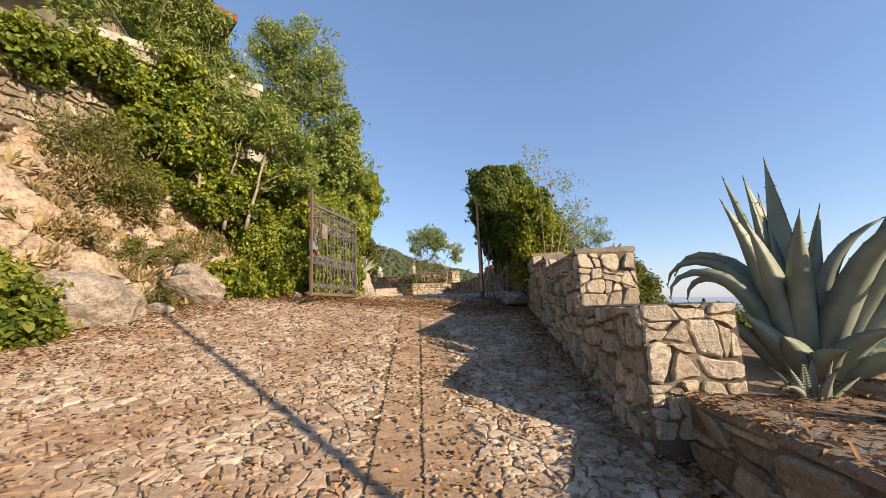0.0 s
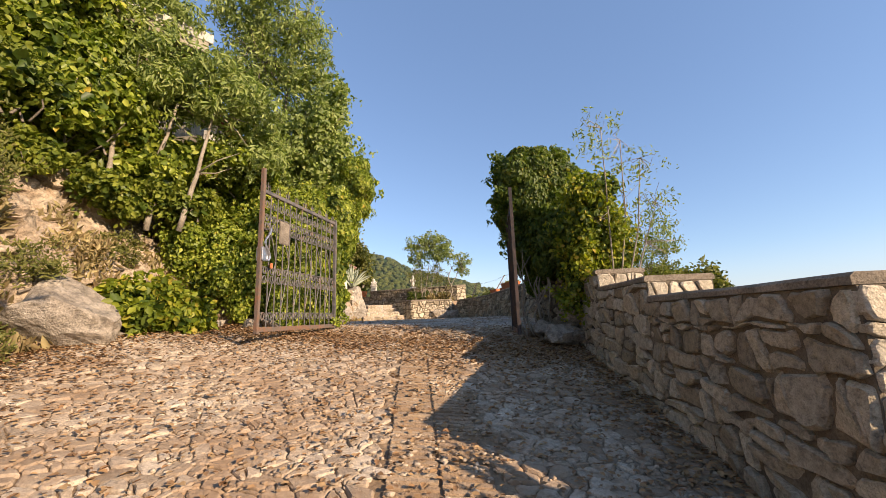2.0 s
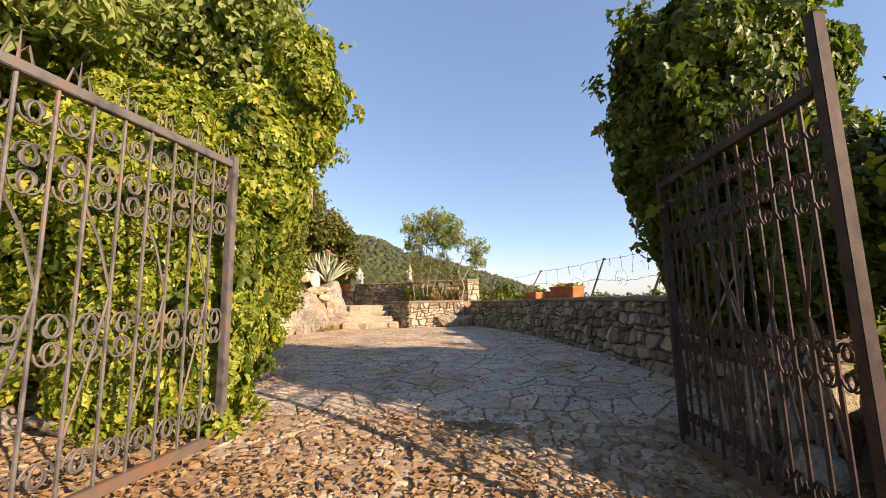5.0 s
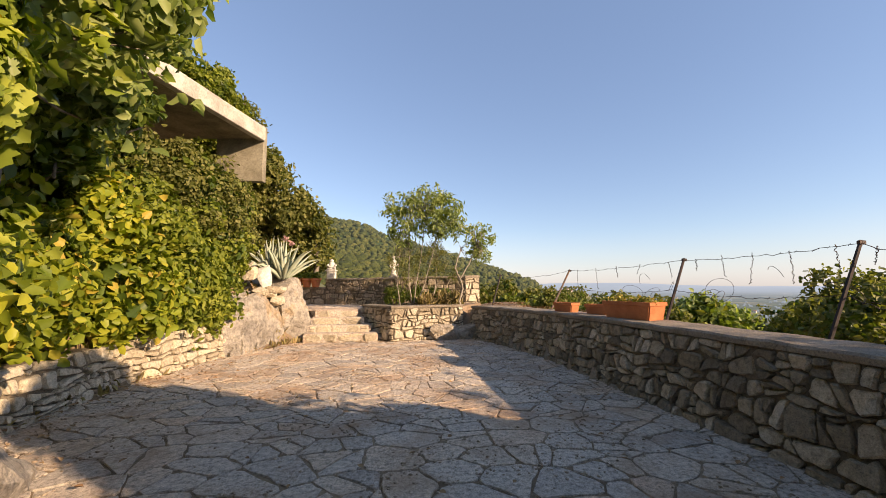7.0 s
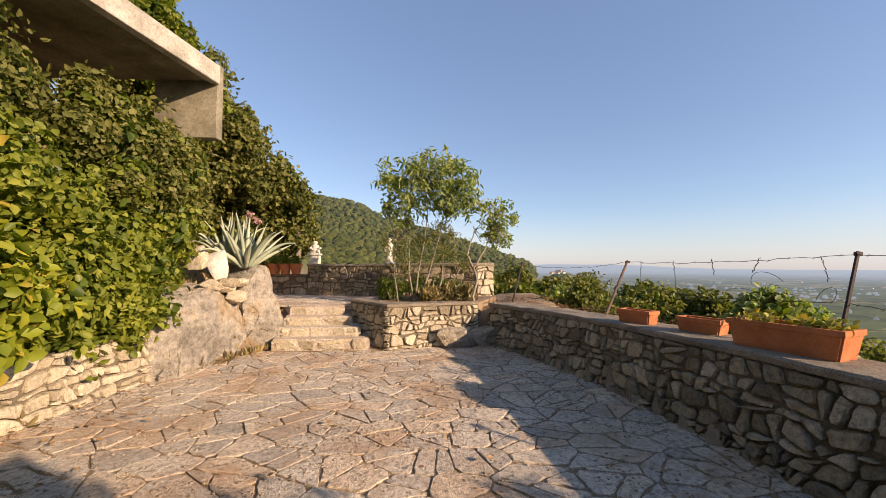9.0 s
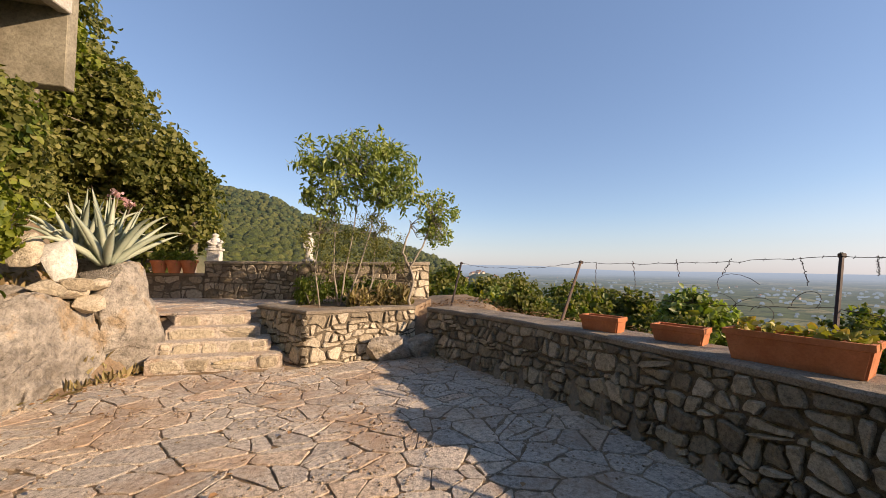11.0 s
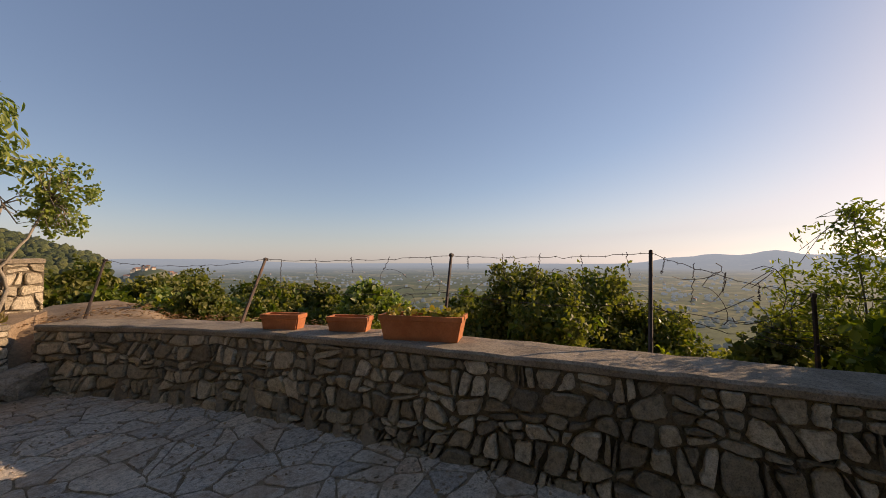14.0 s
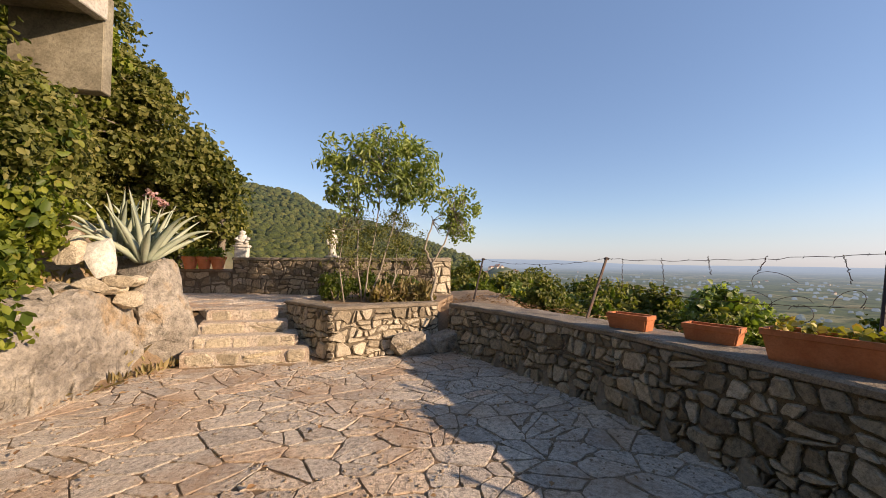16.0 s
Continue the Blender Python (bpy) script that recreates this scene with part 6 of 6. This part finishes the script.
wires = thing("barbed_wire", "sagging rusty barbed wire between the fence posts", "wire fence", 1.7, 18.0, 0.7)
rw = random.Random(5)


def strand(a, b, sag, barbs=True):
    a, b = Vector(a), Vector(b)
    bm = bmesh.new()
    o = Vector((1.7, 18.0, 0.7))
    n = 26
    pts = [a.lerp(b, k / n) + Vector((rw.uniform(-0.01, 0.01), rw.uniform(-0.01, 0.01), -sag * 4 * (k / n) * (1 - k / n) + rw.uniform(-0.012, 0.012))) - o for k in range(n + 1)]
    tube_bm(bm, pts, 0.0035, 4)
    if barbs:
        for p in pts[1:-1:2]:
            tube_bm(bm, [p + Vector((-0.012, 0, -0.012)), p + Vector((0.012, 0, 0.012))], 0.002, 3)
    part("strand", bm, M["dark_iron"], wires)


tops = [Vector(b) for a, b in POSTS]
for i in range(4):
    for k, sag in ((0.98, 0.03), (0.66, 0.06)) if i else ((0.98, 0.08),):
        a0, b0 = POSTS[i], POSTS[i + 1]
        pa, pb = Vector(a0[0]).lerp(tops[i], k), Vector(b0[0]).lerp(tops[i + 1], k)
        strand(pa, pb, sag)
    if i:
        for q in range(5):
            k = (q + 0.5) / 5
            pa, pb = tops[i].lerp(tops[i + 1], k), tops[i].lerp(tops[i + 1], k + rw.uniform(-0.03, 0.03))
            strand(pa - Vector((0, 0, 0.02)), pb - Vector((0, 0, rw.uniform(0.15, 0.42))), rw.uniform(-0.02, 0.02), False)
strand(tops[4], (3.1, 10.5, 1.15), 0.05)
strand(tops[3] - Vector((0, 0, 0.5)), (3.1, 10.6, 0.9), 0.1)
# tangle of loose wire
for q in range(9):
    c = tops[3].lerp(tops[4], rw.uniform(0.3, 1.0)) + Vector((rw.uniform(-0.1, 0.1), 0, rw.uniform(-0.45, -0.05)))
    bm = bmesh.new()
    r = rw.uniform(0.12, 0.3)
    ax, ay = Vector((rw.uniform(-1, 1), rw.uniform(-1, 1), rw.uniform(-1, 1))).normalized(), Vector((rw.uniform(-1, 1), rw.uniform(-1, 1), rw.uniform(-1, 1))).normalized()
    tube_bm(bm, [c + ax * r * math.cos(k * 0.5) + ay * r * math.sin(k * 0.5) - Vector((1.7, 18.0, 0.7)) for k in range(rw.randint(6, 11))], 0.003, 4)
    part("strand", bm, M["dark_iron"], wires)
for q in range(10):
    i = 1 + q % 2
    c = tops[i].lerp(tops[i + 1], rw.uniform(0.1, 1.0)) + Vector((rw.uniform(-0.08, 0.08), 0, rw.uniform(-0.6, -0.12)))
    bm = bmesh.new()
    r = rw.uniform(0.06, 0.17)
    ax, ay = Vector((rw.uniform(-0.4, 0.4), 1, rw.uniform(-0.5, 0.5))).normalized(), Vector((rw.uniform(-0.4, 0.4), rw.uniform(-0.4, 0.4), 0.6)).normalized()
    tube_bm(bm, [c + ax * r * 1.6 * math.cos(k * 0.4) + ay * r * math.sin(k * 0.4) - Vector((1.7, 18.0, 0.7)) for k in range(rw.randint(7, 14))], 0.0025, 4)
    part("strand", bm, M["dark_iron"], wires)
rs = np.random.RandomState(88)
n = 160
at = np.stack([rs.uniform(-0.33, 0.33, n), rs.uniform(-0.11, 0.11, n), rs.uniform(0.16, 0.25, n)], 1)
tufts = leaves("stonecrop", at, np.tile(np.array([[0, 0, 1.0]]), (n, 1)), 0.045, M["succulent"], rs, pot_3, "round", -0.6, 0.4)
tagged(tufts, kind="stuff")


# ---- leaning pole behind the bed, whose shadow crosses the ramp ----
pole = thing("utility_pole", "weathered wooden pole leaning beside the ramp", "pole", 3.48, 0.8, -1.14)
bm = bmesh.new()
tube_bm(bm, [(-0.02, -0.04, -0.2), (0.3, 0.53, 2.9), (0.59, 1.05, 5.74)], [0.042, 0.038, 0.032], 10)
part("shaft", bm, M["bark"], pole)
bm = bmesh.new()
box_bm(bm, 0.25, 0.9, 1.08, 1.14, 5.45, 5.53, 0.01)
part("crossarm", bm, M["bark"], pole)


# ---- distant trees and houses ----
def far_wood(name, label, count, seed, az0, az1, r0, r1, size, mat, keep=None):
    """Small lumpy tree crowns over the far slopes, joined."""
    rng = random.Random(seed)
    bm = bmesh.new()
    bmesh.ops.create_icosphere(bm, subdivisions=2, radius=1.0)
    base = np.array([v.co for v in bm.verts])
    faces = np.array([[v.index for v in f.verts] for f in bm.faces])
    bm.free()
    V, Fc = [], []
    for i in range(count):
        az = radians(rng.uniform(az0, az1))
        r = r0 * (r1 / r0) ** rng.random()
        x, y = -1.0 + r * math.sin(az), 12.0 + r * math.cos(az)
        if keep and not keep(x, y):
            continue
        s = size * rng.uniform(0.6, 1.4) * (0.6 + 0.4 * r / r1)
        z = ground_z(x, y)
        j = np.random.RandomState(seed * 7 + i).normal(0, 0.16, (len(base), 1))
        pts = base * (1 + j) * np.array([s, s, s * rng.uniform(0.7, 1.1)]) + np.array([x, y, z + s * 0.35])
        Fc.append(faces + len(V) * len(base))
        V.append(pts)
    ob = fast_mesh(name, np.concatenate(V), np.concatenate(Fc), mat)
    return tagged(ob, label, "wood", kind="stuff")


def far_mat(name, stops, haze0, haze1, most):
    m, nt, b = nodes_of(name, 0.9)
    g = nt.nodes.new("ShaderNodeNewGeometry")
    col = ramp_node(nt, g.outputs["Random Per Island"], stops)
    col = mixed(nt, 1.0, col, ramp_node(nt, noise_node(nt, 0.9, 5), [(0.3, (0.5, 0.5, 0.5)), (0.7, (1.4, 1.35, 1.2))]), "MULTIPLY")
    nt.links.new(col, b.inputs["Base Color"])
    bumped(nt, b, noise_node(nt, 1.6, 6), 1.0, 0.6)
    # haze painted in: a blue-grey glow over the colour, stronger farther off
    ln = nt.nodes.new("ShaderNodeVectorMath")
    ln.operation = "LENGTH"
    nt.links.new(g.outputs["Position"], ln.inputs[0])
    haze_glow = nt.nodes.new("ShaderNodeMapRange")
    haze_glow.inputs["From Min"].default_value, haze_glow.inputs["From Max"].default_value, haze_glow.inputs["To Max"].default_value = haze0, haze1, most
    nt.links.new(ln.outputs["Value"], haze_glow.inputs["Value"])
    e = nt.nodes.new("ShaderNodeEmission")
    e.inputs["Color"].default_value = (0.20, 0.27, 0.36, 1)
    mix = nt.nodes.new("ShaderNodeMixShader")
    nt.links.new(haze_glow.outputs["Result"], mix.inputs["Fac"])
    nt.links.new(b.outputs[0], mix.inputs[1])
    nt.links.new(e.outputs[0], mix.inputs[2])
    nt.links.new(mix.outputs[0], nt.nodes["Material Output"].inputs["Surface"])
    return m


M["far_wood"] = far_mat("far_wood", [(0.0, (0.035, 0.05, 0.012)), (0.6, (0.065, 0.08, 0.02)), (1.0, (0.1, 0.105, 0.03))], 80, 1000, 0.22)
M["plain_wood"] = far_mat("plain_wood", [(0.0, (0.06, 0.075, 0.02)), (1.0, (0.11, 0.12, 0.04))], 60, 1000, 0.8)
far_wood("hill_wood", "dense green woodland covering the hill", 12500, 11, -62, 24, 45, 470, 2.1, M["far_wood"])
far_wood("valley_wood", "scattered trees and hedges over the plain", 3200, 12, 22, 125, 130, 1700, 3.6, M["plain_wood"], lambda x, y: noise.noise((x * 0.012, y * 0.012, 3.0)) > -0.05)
rng = random.Random(15)
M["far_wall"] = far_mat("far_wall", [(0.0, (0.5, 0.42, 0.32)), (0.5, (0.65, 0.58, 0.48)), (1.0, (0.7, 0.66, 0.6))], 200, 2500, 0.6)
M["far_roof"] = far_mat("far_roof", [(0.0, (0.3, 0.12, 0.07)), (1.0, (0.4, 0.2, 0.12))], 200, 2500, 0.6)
for i in range(45):
    az, r = radians(rng.uniform(18, 100)), 330 * (2300 / 330) ** rng.random()
    x, y = -1 + r * math.sin(az), 12 + r * math.cos(az)
    if i < 14:
        r = 860 + rng.uniform(-60, 60)
        az = radians(19.5 + rng.uniform(-2.4, 2.6))
        x, y = -1 + r * math.sin(az), 12 + r * math.cos(az)
    z = ground_z(x, y) - 0.5
    w, d, h = rng.uniform(4, 7), rng.uniform(4, 8), rng.uniform(3, 5)
    hs = thing("farmhouse", "small pale farmhouse with a tiled roof in the plain", "house", x, y, z, group="houses of the plain")
    hs.rotation_euler = (0, 0, rng.uniform(0, 3))
    bm = bmesh.new()
    box_bm(bm, -w / 2, w / 2, -d / 2, d / 2, -2, h)
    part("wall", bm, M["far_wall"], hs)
    bm = bmesh.new()
    vs = [bm.verts.new(p) for p in ((-w / 2 - 0.4, -d / 2 - 0.4, h), (w / 2 + 0.4, -d / 2 - 0.4, h), (w / 2 + 0.4, d / 2 + 0.4, h), (-w / 2 - 0.4, d / 2 + 0.4, h), (0, -d / 2 - 0.4, h + w * 0.3), (0, d / 2 + 0.4, h + w * 0.3))]
    for f in ((0, 1, 4), (2, 3, 5), (1, 2, 5, 4), (3, 0, 4, 5), (3, 2, 1, 0)):
        bm.faces.new([vs[k] for k in f])
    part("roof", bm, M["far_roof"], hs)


# ---- grass, litter ----
def scatter(name, label, n, box, seed, size, mat, shape, droop, lift=0.0, test=None, cat="grass"):
    rs = np.random.RandomState(seed)
    out = []
    while len(out) < n:
        x, y = rs.uniform(box[0], box[1]), rs.uniform(box[2], box[3])
        if test is None or rs.rand() < test(x, y):
            out.append((x, y, ground_z(x, y) + lift + rs.uniform(0, 0.02)))
    at = np.array(out)
    ob = leaves(name, at, np.tile(np.array([[0, 0, 1.0]]), (n, 1)), size, M[mat], rs, None, shape, droop, 0.85 if droop > -0.5 else 0.1)
    return tagged(ob, label, cat, kind="stuff")


def bank_only(x, y):
    d = float(np.interp(y, XLY, XLX)) - x
    return 1.0 if d > -0.1 else 0.0


def litter_near(x, y):
    dl = x - float(np.interp(y, XLY, XLX))
    dr = 1.75 - x
    return max(math.exp(-max(dl, 0) / 0.7), 0.8 * math.exp(-max(dr, 0) / 0.35), 0.8 * math.exp(-((y - 9.6) / 0.9) ** 2), 0.12)


scatter("dry_grass", "tufts of dry straw-coloured grass on the bank", 11000, (-7.5, -4.4, 4.5, 10.8), 401, 0.16, "dry_grass", "lance", -1.6, 0.0, bank_only)
scatter("dry_grass", "tufts of dry grass on the terrace bank", 2500, (-6.2, -3.8, 13.0, 19.2), 402, 0.14, "dry_grass", "lance", -1.6, 0.0, bank_only)
rs = np.random.RandomState(410)
at, out = [], []
while len(at) < 2600:
    y, z = rs.uniform(4.0, 10.6), rs.uniform(-0.3, 2.4)
    if noise.noise((y * 1.5, z * 1.9, 3.0)) > 0.12:
        for _ in range(5):
            yy, zz = y + rs.normal(0, 0.04), z + rs.normal(0, 0.03)
            at.append((cliff_x(yy, zz), yy, zz))
            out.append((0.5, rs.normal(0, 0.5), 0.7))
tagged(leaves("dry_grass", np.array(at), np.array(out), 0.15, M["dry_grass"], rs, None, "lance", -0.9, 0.1), "dry straw tufts growing from the rock face", "grass", kind="stuff")
scatter("leaf_litter", "brown fallen leaves strewn over the ramp", 26000, (-5.0, 1.9, 2.6, 11.2), 403, 0.045, "dead_leaf", "oval", 0.0, 0.03, litter_near, "leaf litter")
scatter("leaf_litter", "brown fallen leaves along the terrace edges", 1500, (-5.0, 1.2, 11.2, 19.5), 404, 0.045, "dead_leaf", "oval", 0.0, 0.045, lambda x, y: max(math.exp(-max(x - float(np.interp(y, XLY, XLX)), 0) / 0.35), 0.03), "leaf litter")
scatter("leaf_litter", "dry brown litter in the bed and behind the parapet", 2500, (-2.0, 2.6, 16.0, 21.2), 405, 0.05, "dead_leaf", "lance", 0.0, 0.06, lambda x, y: 1.0 if (y > 19.9 or x > float(np.interp(y, XRY, XRX)) + 0.55) else 0.0, "leaf litter")

rs = np.random.RandomState(406)
at = np.stack([1.8 + 2.2 * rs.rand(2600) ** 1.5, rs.uniform(1.5, 5.5, 2600), np.full(2600, -1.122)], 1)
at = at[(at[:, 1] < 4.05) | (at[:, 0] > 2.35)]
at[:, 2] += np.where(at[:, 0] < 2.1, 0.03, 0.0) + rs.uniform(0, 0.02, len(at))
tagged(leaves("leaf_litter", at, np.tile(np.array([[0, 0, 1.0]]), (len(at), 1)), 0.06, M["dead_leaf"], rs, None, "lance", 0.0, 0.8), "dry brown litter and fallen leaf ends round the agave", "leaf litter", kind="stuff")


def gravel(name, label, n, box, seed, size, mat, test):
    """Loose chips lying in the joints and along the edges, joined."""
    rs = np.random.RandomState(seed)
    bm = bmesh.new()
    bmesh.ops.create_icosphere(bm, subdivisions=1, radius=1.0)
    base = np.array([v.co for v in bm.verts])
    faces = np.array([[v.index for v in f.verts] for f in bm.faces])
    bm.free()
    V, F = [], []
    while len(V) < n:
        x, y = rs.uniform(box[0], box[1]), rs.uniform(box[2], box[3])
        if rs.rand() > test(x, y):
            continue
        k = size * rs.uniform(0.35, 1.3)
        pts = base * (1 + rs.normal(0, 0.28, (len(base), 1))) * np.array([k * rs.uniform(0.8, 1.6), k, k * 0.55]) + np.array([x, y, floor2(x, y) + 0.004])
        F.append(faces + len(V) * len(base))
        V.append(pts)
    return tagged(fast_mesh(name, np.concatenate(V), np.concatenate(F), mat), label, "gravel", kind="stuff")


gravel("gravel", "loose pale stone chips on the terrace paving", 5000, (-4.8, 1.4, 11.2, 19.2), 501, 0.009, M["cobble_rest"], lambda x, y: 1.0 if float(np.interp(y, XLY, XLX)) < x < float(np.interp(y, XRY, XRX)) and noise.noise((x * 1.3, y * 1.3, 0.0)) > 0.02 else 0.12)
gravel("gravel", "loose stone chips between the cobbles", 9000, (-4.8, 1.7, 2.6, 11.2), 502, 0.018, M["cobble_rest"], lambda x, y: 0.3 + 0.7 * (noise.noise((x * 1.1, y * 1.1, 5.0)) > 0.0))

# ---- stones of the walls, last ----
rg = random.Random(17)
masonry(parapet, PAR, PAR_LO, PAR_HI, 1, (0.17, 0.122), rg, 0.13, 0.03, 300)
for w, y0, y1, z0, z1, top in ramp_walls:
    masonry(w, [(wall_x(y0), y0), (wall_x(y1), y1)], [z0, z1], [top, top], 1, (0.25, 0.17), rg, 0.02, 0.036, 150, stone="warm_stone")
    # end faces in paler stone than the sides: sunlight put into their colour
    masonry(w, [(wall_x(y0) + 0.01, y0 - 0.004), (wall_x(y0) + 0.64, y0 - 0.034)], [top - 0.9, top - 0.9], [top, top], -1, (0.2, 0.14), rg, 0.0, 0.022, 60, gap=0.004, stone="pale_lit_stone")
# planter stones paler than the parapet's: its sunlight is painted in
masonry(planter, PL, [0.0, -0.02, -0.02], [0.68, 0.69, 0.68], -1, (0.19, 0.14), rg, 0.02, 0.03, 120, stone="pale_lit_stone")
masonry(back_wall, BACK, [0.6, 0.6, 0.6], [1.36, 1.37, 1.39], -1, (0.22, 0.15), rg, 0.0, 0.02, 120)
masonry(pier, [(-0.12, 21.33), (0.3, 21.45)], [0.5, 0.5], [1.38, 1.39], -1, (0.2, 0.13), rg, 0.0, 0.03, 40, stone="pale_lit_stone")
masonry(pots_wall, POTS_W, [0.6, 0.6], [1.1, 1.1], -1, (0.25, 0.14), rg, 0.0, 0.02, 40)
masonry(upper_wall, UPPER, [2.3, 2.5, 2.7], [4.3, 4.5, 4.6], -1, (0.3, 0.16), rg, 0.1, 0.04, 60)
masonry(low_wall, LOWW, [-0.12, -0.08, -0.03, -0.03, -0.03], [0.52, 0.52, 0.5, 0.52, 0.57], -1, (0.22, 0.11), rg, 0.08, 0.032, 300, stone="pale_lit_stone")
masonry(kerb, KERB, [-2.5, -2.1, -1.6], [-1.2, -1.17, -1.15], 1, (0.42, 0.35), rg, 0.0, 0.03, 40)
for p, x0, x1, y0, y1, z1 in pillars:
    masonry(p, [(x0, y0), (x1, y0)], [-0.5, -0.5], [z1, z1], -1, (0.3, 0.2), rg, 0.0, 0.03, 40)
    fx = x1 if x0 < 0 else x0
    masonry(p, [(fx, y0), (fx, y1)], [-0.5, -0.5], [z1, z1], -1 if x0 < 0 else 1, (0.3, 0.2), rg, 0.0, 0.03, 40)
# risers of the steps
for ob in [o for o in bpy.data.objects if o.name.split(".")[0] == "step"]:
    i = int(ob.name.split(".")[1]) if "." in ob.name else 0
    y = 19.02 + 0.27 * i
    masonry(ob, [(-3.75, y), (-2.25 - 0.2 * i, y + 0.06)], [0.15 * i - 0.02] * 2, [0.15 * (i + 1)] * 2, -1, (0.38, 0.2), rg, 0.0, 0.016, 12, gap=0.004, stone="pale_lit_stone")

# ---- paving, last of all ----
paving = thing("paving", "irregular flagstones of the terrace, grey, pink and ochre", "paving", kind="structure")


def inside(poly, a, b):
    cx, cy = sum(p[0] for p in poly) / len(poly), sum(p[1] for p in poly) / len(poly)
    return float(np.interp(cy, XLY, XLX)) - 0.05 + a < cx < float(np.interp(cy, XRY, XRX)) + b and not (cy > 19.0 and cx < -1.8)


flags = [c for c in split_some(cells(-5.2, 1.9, 11.05, 19.75, 0.38, 0.28, rg, 0.49, 0.006), rg, 0.5, 0.005) if inside(c, 0, 0.12)]
stones_on(paving, "flagstone", flags, lambda u, v, h: (u, v, floor2(u, v) - 0.006 + h), M["slab"], M["slab_rest"], rg, 0.005, 300, lambda c: math.hypot(c[0][0] + 0.8, c[0][1] - 15.8), 0.025, cut=0.18, tilt=0.012)
top_flags = [c for c in cells(-5.8, -2.2, 20.05, 22.6, 0.4, 0.33, rg, 0.45, 0.012) if -6 < c[0][0] < -2.3]
stones_on(paving, "flagstone", top_flags, lambda u, v, h: (u, v, 0.612 + h), M["slab"], M["slab_rest"], rg, 0.01, 0, None, 0.06, cut=0.16, tilt=0.02)


def strip_x(y):
    return 0.12 + (y - 3.6) * (-0.57 - 0.12) / (9.9 - 3.6)


ramp = thing("cobbled_ramp", "steep cobbled ramp of pale worn stones", "paving", kind="structure")
cobs = [c for c in split_some(cells(-5.2, 2.0, 2.2, 11.05, 0.15, 0.105, rg, 0.49, 0.004), rg, 0.4, 0.004) if inside(c, 0.1 + 0.25 * rg.random(), -0.3) and abs(sum(p[0] for p in c) / len(c) - strip_x(sum(p[1] for p in c) / len(c))) > 0.37]
stones_on(ramp, "cobblestone", cobs, lambda u, v, h: (u, v, floor2(u, v) - 0.014 + h), M["cobble"], M["cobble_rest"], rg, 0.02, 300, lambda c: math.hypot(c[0][0] + 0.3, (c[0][1] - 6.0) * 0.5), 0.16, 0.002, False, cut=0.2, tilt=0.07)
strip = thing("brick_strip", "double row of worn buff bricks laid across the ramp", "paving", kind="structure")
bm = bmesh.new()
box_bm(bm, -0.155, 0.155, -0.026, 0.026, -0.03, 0.012, 0.006)
bmesh.ops.recalc_face_normals(bm, faces=bm.faces)
brick_mesh = bpy.data.meshes.new("brick")
bm.to_mesh(brick_mesh)
bm.free()
brick_mesh.materials.append(M["brick"])
y = 2.4
while y < 10.9:
    for sg in (-1, 1):
        if rg.random() < 0.95:
            b = new("brick", brick_mesh)
            b.parent = strip
            b.location = (strip_x(y) + sg * 0.164 + rg.uniform(-0.006, 0.006), y, floor2(strip_x(y) + sg * 0.175, y) - 0.008 + rg.uniform(-0.006, 0.005))
            b.rotation_euler = (radians(9.5) + rg.uniform(-0.03, 0.03), 0.1 + rg.uniform(-0.02, 0.02), radians(6) + rg.uniform(-0.03, 0.03))
    y += 0.0625
